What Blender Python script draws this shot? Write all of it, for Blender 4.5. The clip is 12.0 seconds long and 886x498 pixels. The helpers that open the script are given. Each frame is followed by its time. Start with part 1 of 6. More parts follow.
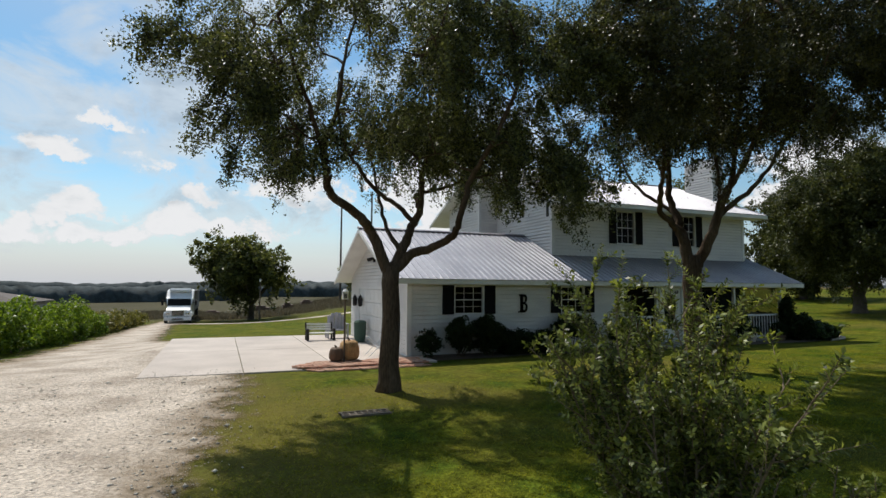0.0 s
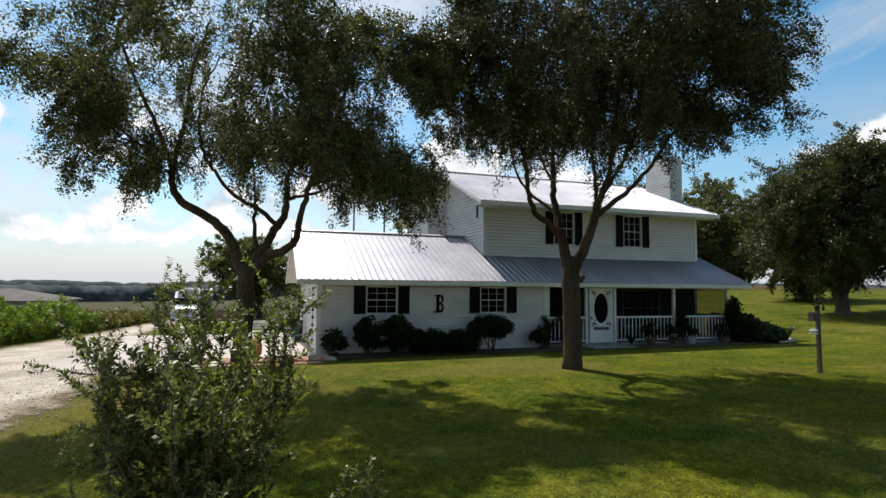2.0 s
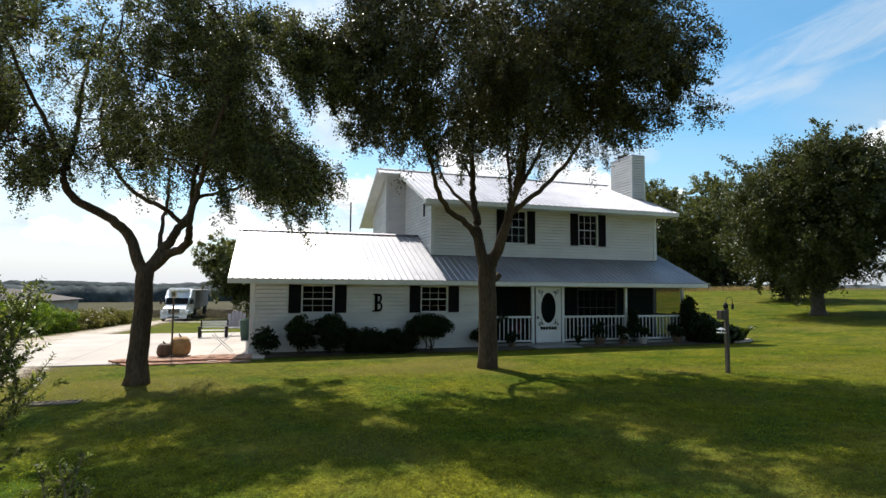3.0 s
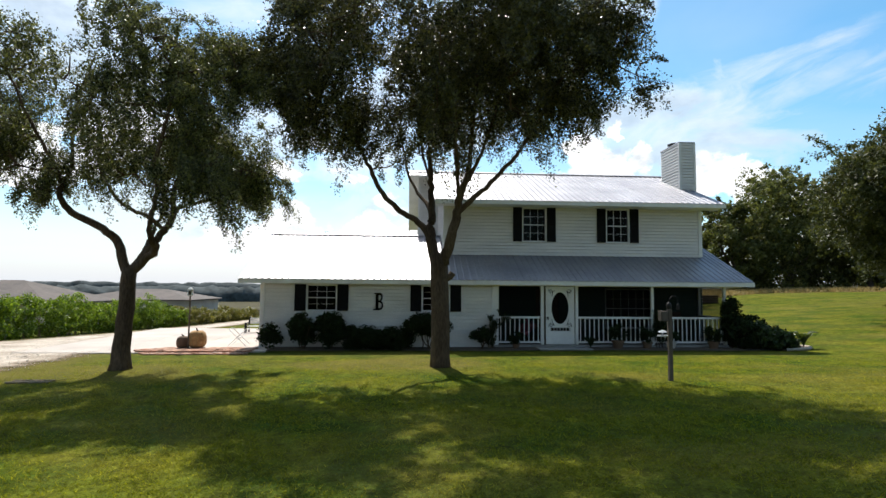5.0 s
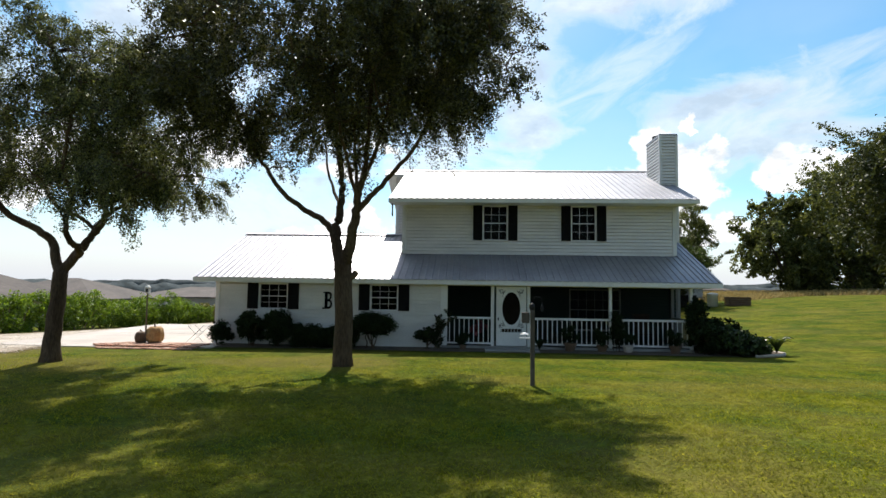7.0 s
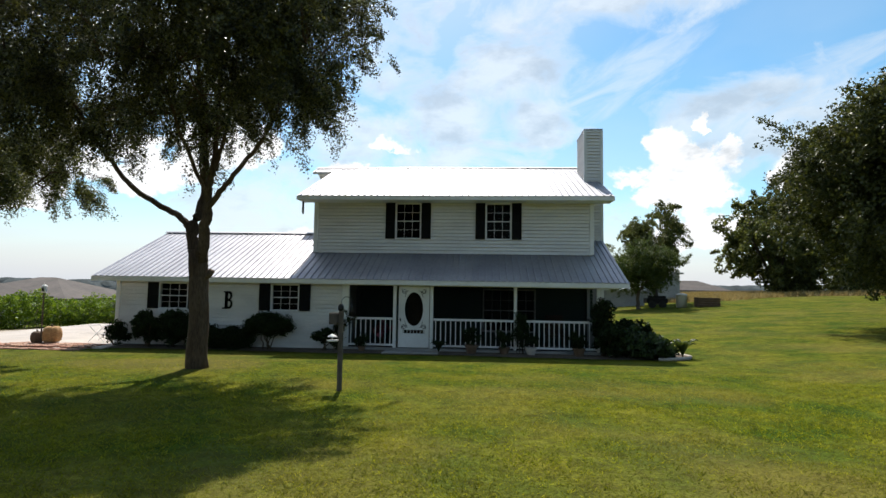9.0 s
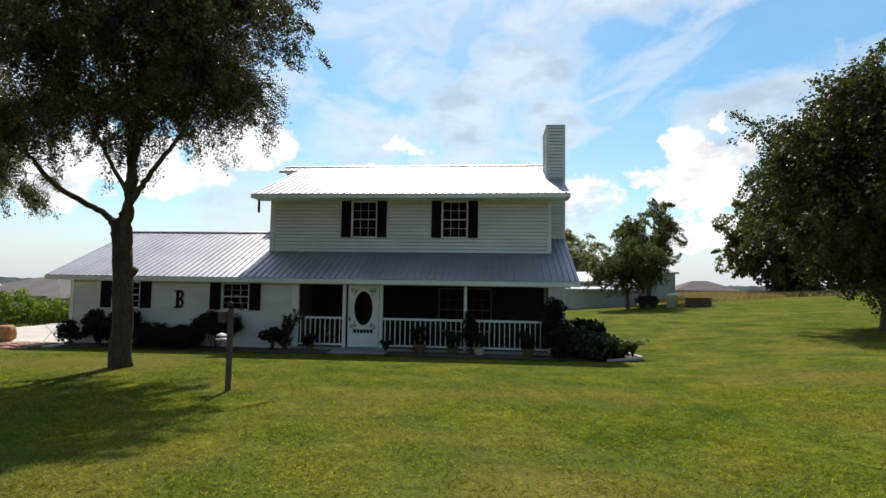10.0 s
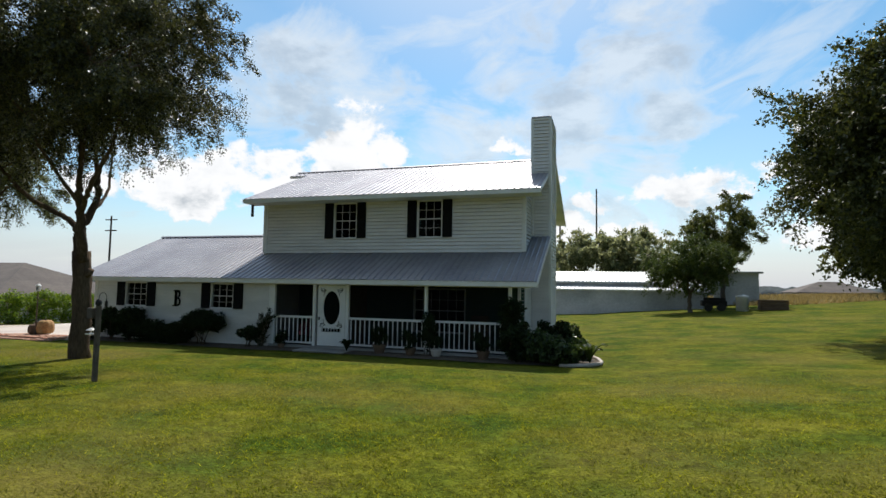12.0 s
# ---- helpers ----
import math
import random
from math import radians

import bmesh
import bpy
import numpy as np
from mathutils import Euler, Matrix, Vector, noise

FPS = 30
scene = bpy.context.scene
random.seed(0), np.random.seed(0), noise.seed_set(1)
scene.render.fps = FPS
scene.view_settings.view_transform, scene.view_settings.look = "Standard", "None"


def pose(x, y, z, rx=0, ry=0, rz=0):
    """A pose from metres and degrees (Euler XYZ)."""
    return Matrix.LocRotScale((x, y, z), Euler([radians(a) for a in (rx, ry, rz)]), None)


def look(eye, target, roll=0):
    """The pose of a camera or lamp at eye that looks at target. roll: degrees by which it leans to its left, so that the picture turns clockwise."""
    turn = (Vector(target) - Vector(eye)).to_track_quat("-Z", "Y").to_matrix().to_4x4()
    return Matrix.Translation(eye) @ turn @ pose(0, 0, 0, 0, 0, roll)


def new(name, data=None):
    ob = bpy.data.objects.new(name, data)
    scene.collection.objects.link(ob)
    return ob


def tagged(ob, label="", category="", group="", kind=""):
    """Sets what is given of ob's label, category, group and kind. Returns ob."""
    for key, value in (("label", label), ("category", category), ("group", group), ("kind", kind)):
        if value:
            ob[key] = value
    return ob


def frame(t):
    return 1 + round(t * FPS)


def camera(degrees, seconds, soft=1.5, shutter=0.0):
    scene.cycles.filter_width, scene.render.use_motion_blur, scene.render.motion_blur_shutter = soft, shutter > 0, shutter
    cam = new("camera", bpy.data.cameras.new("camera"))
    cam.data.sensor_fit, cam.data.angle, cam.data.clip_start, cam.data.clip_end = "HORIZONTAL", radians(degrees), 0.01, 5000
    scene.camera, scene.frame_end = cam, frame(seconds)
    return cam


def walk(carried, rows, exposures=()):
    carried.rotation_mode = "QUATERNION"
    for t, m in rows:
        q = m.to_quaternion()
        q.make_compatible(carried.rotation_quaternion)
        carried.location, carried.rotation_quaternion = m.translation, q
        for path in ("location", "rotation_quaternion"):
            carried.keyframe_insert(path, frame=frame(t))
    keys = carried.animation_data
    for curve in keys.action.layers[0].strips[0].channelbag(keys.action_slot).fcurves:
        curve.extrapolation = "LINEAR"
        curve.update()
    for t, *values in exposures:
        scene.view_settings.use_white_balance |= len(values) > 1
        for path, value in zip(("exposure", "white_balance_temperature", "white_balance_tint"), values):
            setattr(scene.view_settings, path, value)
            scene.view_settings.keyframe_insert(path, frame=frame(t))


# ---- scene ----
cam = camera(79.1, 12.0)
PATH = [
    (0, (-0.376, 0.228, 2.128), (0.384, 2.073, 2.271), 0.4),
    (0.5, (0.301, -0.24, 2.159), (1.005, 1.627, 2.298), 0.3),
    (1, (1.195, -0.687, 2.166), (1.866, 1.192, 2.305), 0.4),
    (1.5, (2.162, -1.141, 2.183), (2.813, 0.744, 2.323), 0.5),
    (2, (3.217, -1.54, 2.183), (3.851, 0.351, 2.324), 0.5),
    (2.5, (4.411, -1.873, 2.165), (5.03, 0.023, 2.308), 0.5),
    (3, (5.599, -2.198, 2.148), (6.191, -0.293, 2.291), 0.5),
    (3.5, (6.74, -2.495, 2.131), (7.264, -0.57, 2.274), 0.4),
    (5.5, (10.928, -3.179, 2.128), (10.945, -1.184, 2.269), 0.6),
    (6, (11.915, -3.194, 2.164), (11.873, -1.199, 2.302), 0.7),
    (6.5, (12.99, -3.021, 2.175), (12.907, -1.028, 2.311), 0.7),
    (7, (13.969, -2.942, 2.163), (13.857, -0.95, 2.302), 0.8),
    (9, (17.616, -2.134, 2.201), (17.464, -0.145, 2.34), 0.9),
    (9.5, (18.615, -1.874, 2.174), (18.447, 0.114, 2.314), 0.8),
    (10, (19.712, -1.658, 2.182), (19.507, 0.327, 2.322), 0.9),
    (10.5, (20.835, -1.352, 2.169), (20.545, 0.622, 2.31), 0.8),
    (11, (22.008, -1.098, 2.19), (21.63, 0.861, 2.33), 0.9),
    (11.5, (23.172, -0.817, 2.191), (22.689, 1.119, 2.332), 0.9),
    (12, (24.288, -0.446, 2.2), (23.691, 1.458, 2.34), 0.9),
]
walk(cam, [(t, look(eye, target, roll)) for t, eye, target, roll in PATH],
     [(0, -0.18), (1.5, -0.06), (2.5, 0.27), (3.5, 0.38), (5.5, 0.43), (9.0, 0.26), (12.0, 0.08)])

# ---- light ----
SUN_AZ, SUN_EL = radians(10), radians(54)      # from +y towards -x
CLOUD_SUN, CLOUD_AWAY, CLOUD_GREY, HAZE = (9.3, 9.9, 10.3, 1), (3.0, 3.3, 3.7, 1), (5.6, 6.2, 6.8, 1), (7.1, 7.8, 8.8, 1)
HEAP = (11.4, 11.5, 11.7, 1)
SKY_RICH = (1.32, 1.6)
world = bpy.data.worlds.new("world")
scene.world = world
world.use_nodes = True
wt = world.node_tree
wn, wl = wt.nodes, wt.links
for n_ in list(wn):
    wn.remove(n_)
w_out, w_bg = wn.new("ShaderNodeOutputWorld"), wn.new("ShaderNodeBackground")
sky = wn.new("ShaderNodeTexSky")
sky.sky_type, sky.sun_disc, sky.sun_elevation, sky.sun_rotation = "NISHITA", False, SUN_EL, -SUN_AZ
sky.air_density, sky.dust_density, sky.ozone_density = 1.0, 0.6, 1.5
w_co = wn.new("ShaderNodeTexCoord")
w_sep = wn.new("ShaderNodeSeparateXYZ")
wl.new(w_co.outputs["Generated"], w_sep.inputs[0])


def wmath(op, a, b=None, clamp=False):
    n = wn.new("ShaderNodeMath")
    n.operation, n.use_clamp = op, clamp
    for i, v in enumerate((a, b)):
        if v is None:
            continue
        if isinstance(v, (int, float)):
            n.inputs[i].default_value = v
        else:
            wl.new(v, n.inputs[i])
    return n.outputs[0]


def wramp(v, lo, hi):
    n = wn.new("ShaderNodeMapRange")
    n.interpolation_type = "SMOOTHSTEP"
    wl.new(v, n.inputs["Value"])
    n.inputs["From Min"].default_value, n.inputs["From Max"].default_value = lo, hi
    return n.outputs[0]


# clouds lie on a flat layer: the direction divided by its height
w_up = wmath("ADD", wmath("MAXIMUM", w_sep.outputs[2], 0.0), 0.16)
w_u, w_v = wmath("DIVIDE", w_sep.outputs[0], w_up), wmath("DIVIDE", w_sep.outputs[1], w_up)
w_layer = wn.new("ShaderNodeCombineXYZ")
wl.new(w_u, w_layer.inputs[0])
wl.new(w_v, w_layer.inputs[1])
w_az = wmath("MULTIPLY", wmath("ARCTAN2", w_sep.outputs[0], w_sep.outputs[1]), 180 / math.pi)
w_el = wmath("MULTIPLY", wmath("ARCSINE", w_sep.outputs[2]), 180 / math.pi)


def wnoise(vec, scale, detail, rough, offset=(0, 0, 0), squash=(1, 1, 1), turn=0.0, warp=0.0):
    m = wn.new("ShaderNodeMapping")
    m.inputs["Location"].default_value, m.inputs["Scale"].default_value = offset, squash
    m.inputs["Rotation"].default_value = (0, 0, radians(turn))
    wl.new(vec, m.inputs["Vector"])
    n = wn.new("ShaderNodeTexNoise")
    n.inputs["Scale"].default_value, n.inputs["Detail"].default_value, n.inputs["Roughness"].default_value = scale, detail, rough
    n.inputs["Distortion"].default_value = warp
    wl.new(m.outputs[0], n.inputs["Vector"])
    return n.outputs[0]


# thin streaks, soft veils, and heaps that stand low over the horizon
w_cirrus = wramp(wnoise(w_layer.outputs[0], 0.62, 5, 0.5, (3.1, 0.4, 0), (0.42, 1.5, 1), 35, 0.5), 0.4, 0.62)
w_veil = wramp(wnoise(w_layer.outputs[0], 0.55, 6, 0.55, (7.9, 2.6, 0), (1, 1, 1), 0, 0.3), 0.4, 0.62)
w_sunny = wmath("ADD", wmath("MULTIPLY", w_sep.outputs[0], -math.sin(SUN_AZ) * math.cos(SUN_EL)),
                wmath("ADD", wmath("MULTIPLY", w_sep.outputs[1], math.cos(SUN_AZ) * math.cos(SUN_EL)), wmath("MULTIPLY", w_sep.outputs[2], math.sin(SUN_EL))))
w_glow = wramp(w_sunny, 0.8, 1.0)


# billows: the places of the cloud rims wander
w_az_b = wmath("ADD", w_az, wmath("MULTIPLY", wmath("SUBTRACT", wnoise(w_co.outputs["Generated"], 13.0, 7, 0.62, (2.1, 0.6, 0.9)), 0.5), 6.0))
w_el_b = wmath("ADD", w_el, wmath("MULTIPLY", wmath("SUBTRACT", wnoise(w_co.outputs["Generated"], 15.0, 7, 0.62, (0.3, 1.8, 0.2)), 0.5), 5.0))


def wblob(spots, droop=1.0):
    """Highest of several rounded spots, (azimuth, elevation, half width, half height) in degrees: 1 at a middle, 0 at the rim."""
    best = None
    for a_, e_, ha_, he_ in spots:
        dx_ = wmath("DIVIDE", wmath("SUBTRACT", w_az_b, a_), ha_)
        dy_ = wmath("DIVIDE", wmath("SUBTRACT", w_el_b, e_), he_)
        dy_ = wmath("ADD", dy_, wmath("MULTIPLY", wmath("MINIMUM", dy_, 0.0), droop))
        d_ = wmath("SUBTRACT", 1.0, wmath("ADD", wmath("MULTIPLY", dx_, dx_), wmath("MULTIPLY", dy_, dy_)))
        best = d_ if best is None else wmath("MAXIMUM", best, d_)
    return wmath("MAXIMUM", best, -1.0)


def wstreak(a0, e0, a1, e1, width, seed):
    """A feathered streak of high cloud between two places of the sky."""
    ln = math.hypot(a1 - a0, e1 - e0)
    c, s = (a1 - a0) / ln, (e1 - e0) / ln
    da, de = wmath("SUBTRACT", w_az, a0), wmath("SUBTRACT", w_el, e0)
    along = wmath("ADD", wmath("MULTIPLY", da, c), wmath("MULTIPLY", de, s))
    across = wmath("SUBTRACT", wmath("MULTIPLY", de, c), wmath("MULTIPLY", da, s))
    co_ = wn.new("ShaderNodeCombineXYZ")
    wl.new(wmath("MULTIPLY", along, 0.09), co_.inputs[0])
    wl.new(wmath("MULTIPLY", across, 0.35), co_.inputs[1])
    n_s = wnoise(co_.outputs[0], 1.3, 6, 0.6, (seed, seed * 0.7, 0), (1, 1, 1), 0, 0.6)
    q = wmath("DIVIDE", across, width)
    m_ = wmath("DIVIDE", wmath("SUBTRACT", along, ln / 2), ln * 0.62)
    d_ = wmath("SUBTRACT", 1.0, wmath("ADD", wmath("MULTIPLY", q, q), wmath("POWER", wmath("ABSOLUTE", m_), 4.0)))
    return wramp(wmath("ADD", wmath("MULTIPLY", wmath("MAXIMUM", d_, -1.0), 0.6), wmath("MULTIPLY", wmath("SUBTRACT", n_s, 0.5), 1.9)), -0.05, 1.05)


w_heap = wblob(((19.3, 11.4, 5.4, 3.4), (17.7, 13.2, 2.4, 2.6), (20.4, 12.6, 2.6, 2.3), (22.9, 12.3, 2.3, 2.1), (15.0, 11.0, 2.6, 2.2), (22.0, 15.8, 0.85, 0.9), (19, 9.0, 6.0, 2.6), (20.5, 5, 6, 3), (30, 10.2, 3.2, 3.0), (33.5, 9.5, 3.0, 2.4), (8, 9, 6.5, 2.6), (-26, 13.5, 7.5, 5), (-36, 10, 8, 4), (-6.4, 11.4, 2.6, 1.7), (-12, 6.3, 3.6, 2.2),
                (-4.6, 5.6, 3.6, 2.0), (-46, 8, 8, 4.5), (-15, 11.5, 3.5, 1.5), (-9, 4.2, 4.5, 1.6), (-1.5, 8.6, 3.4, 1.5), (2.5, 5, 5, 1.9), (-17.5, 4.4, 4, 1.8), (-10, 14.5, 2.6, 1.1), (38, 7, 6, 3), (62, 9, 12, 5), (-80, 9, 14, 5)), 1.2)
w_veils = wblob(((-10, 26, 7, 10), (-5, 15, 9, 7), (6, 17, 5, 4), (-16, 14, 8, 6), (-21, 9, 14, 6), (3, 9, 14, 5), (-52, 16, 14, 8), (-14, 38, 16, 9), (4, 24, 9, 8), (14, 30, 14, 6), (27, 15, 11, 6), (-32, 20, 12, 7)), 0.0)
w_placed = wramp(wmath("ADD", wmath("MULTIPLY", w_veils, 0.55), wmath("MULTIPLY", wmath("SUBTRACT", wnoise(w_co.outputs["Generated"], 5.5, 7, 0.6, (0.4, 0.1, 0.7), (1, 1, 1.7), 0, 0.7), 0.5), 2.3)), -0.12, 0.62)
w_streaks = wmath("MAXIMUM", wmath("MAXIMUM", wstreak(22, 17.6, 44, 21.5, 1.5, 1.7), wstreak(25, 13.5, 44, 19.5, 1.9, 4.2)), wmath("MAXIMUM", wstreak(-2, 14.5, 20, 23.5, 3.6, 2.9), wmath("MAXIMUM", wstreak(-30, 24, 4, 31, 2.4, 6.1), wstreak(42, 17, 72, 27, 3.2, 8.3))))
w_lump = wnoise(w_co.outputs["Generated"], 9.0, 9, 0.6, (1.7, 0.3, 0.15), (1, 1, 1.5), 0, 0.2)
w_body = wmath("ADD", wmath("MULTIPLY", wmath("MAXIMUM", w_heap, -1.0), 0.45), wmath("MULTIPLY", wmath("SUBTRACT", w_lump, 0.5), 2.6))
w_cum = wmath("MULTIPLY", wramp(w_body, -0.02, 0.3), wramp(w_heap, -0.3, 0.15))
w_haze = wmath("SUBTRACT", 1.0, wramp(w_sep.outputs[2], -0.03, 0.17))
w_side = wramp(wmath("ABSOLUTE", w_az), 45.0, 70.0)
w_cover = wmath("MULTIPLY", wmath("MAXIMUM", wmath("MULTIPLY", w_cirrus, 0.8), wmath("MULTIPLY", w_veil, 0.66)), wmath("ADD", wmath("MULTIPLY", w_side, 0.75), 0.25))
w_cover = wmath("MAXIMUM", w_cover, wmath("MULTIPLY", w_placed, 0.74))
w_cover = wmath("MAXIMUM", w_cover, wmath("MULTIPLY", w_streaks, 0.6))
w_cover = wmath("MAXIMUM", w_cover, wmath("MULTIPLY", w_glow, 0.5))
w_cover = wmath("MAXIMUM", w_cover, w_cum)
# heaps show a grey base; cloud towards the sun is brighter
w_thick = wmath("MULTIPLY", wramp(wnoise(w_co.outputs["Generated"], 7.5, 6, 0.6, (0.2, 0.9, 0.03), (1, 1, 2.0)), 0.4, 0.66), wramp(wmath("MAXIMUM", w_body, wmath("MULTIPLY", w_placed, 0.75)), 0.3, 0.9))
w_tone = wn.new("ShaderNodeMix")
w_tone.data_type = "RGBA"
wl.new(w_thick, w_tone.inputs["Factor"])
w_lit = wn.new("ShaderNodeMix")
w_lit.data_type = "RGBA"
wl.new(wramp(w_sunny, 0.0, 0.8), w_lit.inputs["Factor"])
w_lit.inputs["A"].default_value, w_lit.inputs["B"].default_value = CLOUD_AWAY, CLOUD_SUN
wl.new(w_lit.outputs["Result"], w_tone.inputs["A"])
w_tone.inputs["B"].default_value = CLOUD_GREY
w_rich = wn.new("ShaderNodeHueSaturation")
w_rich.inputs["Hue"].default_value = 0.484
w_rich.inputs["Saturation"].default_value, w_rich.inputs["Value"].default_value = SKY_RICH
wl.new(sky.outputs[0], w_rich.inputs["Color"])
w_mix = wn.new("ShaderNodeMix")
w_mix.data_type = "RGBA"
wl.new(w_cover, w_mix.inputs["Factor"])
w_low = wn.new("ShaderNodeMix")
w_low.data_type = "RGBA"
wl.new(wmath("MULTIPLY", w_haze, 0.95), w_low.inputs["Factor"])
wl.new(w_rich.outputs[0], w_low.inputs["A"])
w_low.inputs["B"].default_value = HAZE
wl.new(w_low.outputs["Result"], w_mix.inputs["A"])
wl.new(w_tone.outputs["Result"], w_mix.inputs["B"])
w_top = wn.new("ShaderNodeMix")
w_top.data_type = "RGBA"
w_front = wramp(w_sep.outputs[1], -0.1, 0.35)
wl.new(wmath("MULTIPLY", wmath("MULTIPLY", w_cum, w_front), wmath("SUBTRACT", 1.0, wmath("MULTIPLY", w_thick, 1.0))), w_top.inputs["Factor"])
wl.new(w_mix.outputs["Result"], w_top.inputs["A"])
w_top.inputs["B"].default_value = HEAP
wl.new(w_top.outputs["Result"], w_bg.inputs["Color"])
w_bg.inputs["Strength"].default_value = 0.083
wl.new(w_bg.outputs[0], w_out.inputs[0])

lamp = bpy.data.lights.new("sun", "SUN")
lamp.energy, lamp.angle, lamp.color = 5.0, radians(0.6), (1.0, 0.95, 0.87)
sun = new("sun", lamp)
sun.matrix_world = look((0, 0, 60), (60 * math.sin(SUN_AZ) * math.cos(SUN_EL), -60 * math.cos(SUN_AZ) * math.cos(SUN_EL), 60 - 60 * math.sin(SUN_EL)))

# ---- materials ----


def material(name, color, rough=0.8, color2=None, scale=3.0, fine=40.0, fine_amount=0.25, bump=0.2, bump_scale=None, metal=0.0,
             island=0.0, spec=0.5, mix=(0.35, 0.65), stretch=(1, 1, 1), obj=False, dist=0.01):
    """A node material with variation at two scales and a fine relief, in metres."""
    m = bpy.data.materials.new(name)
    m.use_nodes = True
    t = m.node_tree
    b = t.nodes["Principled BSDF"]
    b.inputs["Roughness"].default_value, b.inputs["Metallic"].default_value = rough, metal
    b.inputs["Specular IOR Level"].default_value = spec
    co = t.nodes.new("ShaderNodeTexCoord") if obj else t.nodes.new("ShaderNodeNewGeometry")
    mp = t.nodes.new("ShaderNodeMapping")
    mp.inputs["Scale"].default_value = stretch
    t.links.new(co.outputs["Object" if obj else "Position"], mp.inputs["Vector"])

    def noise_tex(s, detail):
        n = t.nodes.new("ShaderNodeTexNoise")
        n.inputs["Scale"].default_value, n.inputs["Detail"].default_value = s, detail
        t.links.new(mp.outputs[0], n.inputs["Vector"])
        return n.outputs[0]

    def rng(v, lo, hi, a, b2):
        n = t.nodes.new("ShaderNodeMapRange")
        t.links.new(v, n.inputs["Value"])
        for key, val in (("From Min", lo), ("From Max", hi), ("To Min", a), ("To Max", b2)):
            n.inputs[key].default_value = val
        return n.outputs[0]
    mixer = t.nodes.new("ShaderNodeMix")
    mixer.data_type = "RGBA"
    big, small = noise_tex(scale, 4), noise_tex(fine, 5)
    t.links.new(rng(big, mix[0], mix[1], 0, 1), mixer.inputs["Factor"])
    mixer.inputs["A"].default_value = (*color, 1)
    mixer.inputs["B"].default_value = (*(color2 or [c * 0.8 for c in color]), 1)
    hsv = t.nodes.new("ShaderNodeHueSaturation")
    t.links.new(mixer.outputs["Result"], hsv.inputs["Color"])
    value = rng(small, 0.3, 0.7, 1 - fine_amount, 1 + fine_amount)
    if island:
        geo = t.nodes.new("ShaderNodeNewGeometry")
        info = t.nodes.new("ShaderNodeObjectInfo")
        add = t.nodes.new("ShaderNodeMath")
        add.operation = "ADD"
        t.links.new(geo.outputs["Random Per Island"], add.inputs[0])
        t.links.new(info.outputs["Random"], add.inputs[1])
        frac = t.nodes.new("ShaderNodeMath")
        frac.operation = "FRACT"
        t.links.new(add.outputs[0], frac.inputs[0])
        mul = t.nodes.new("ShaderNodeMath")
        mul.operation = "MULTIPLY"
        t.links.new(value, mul.inputs[0])
        t.links.new(rng(frac.outputs[0], 0, 1, 1 - island, 1 + island), mul.inputs[1])
        value = mul.outputs[0]
    t.links.new(value, hsv.inputs["Value"])
    t.links.new(hsv.outputs[0], b.inputs["Base Color"])
    if bump:
        bp = t.nodes.new("ShaderNodeBump")
        bp.inputs["Strength"].default_value, bp.inputs["Distance"].default_value = bump, dist
        t.links.new(noise_tex(bump_scale or fine, 6) if bump_scale else small, bp.inputs["Height"])
        t.links.new(bp.outputs[0], b.inputs["Normal"])
    return m


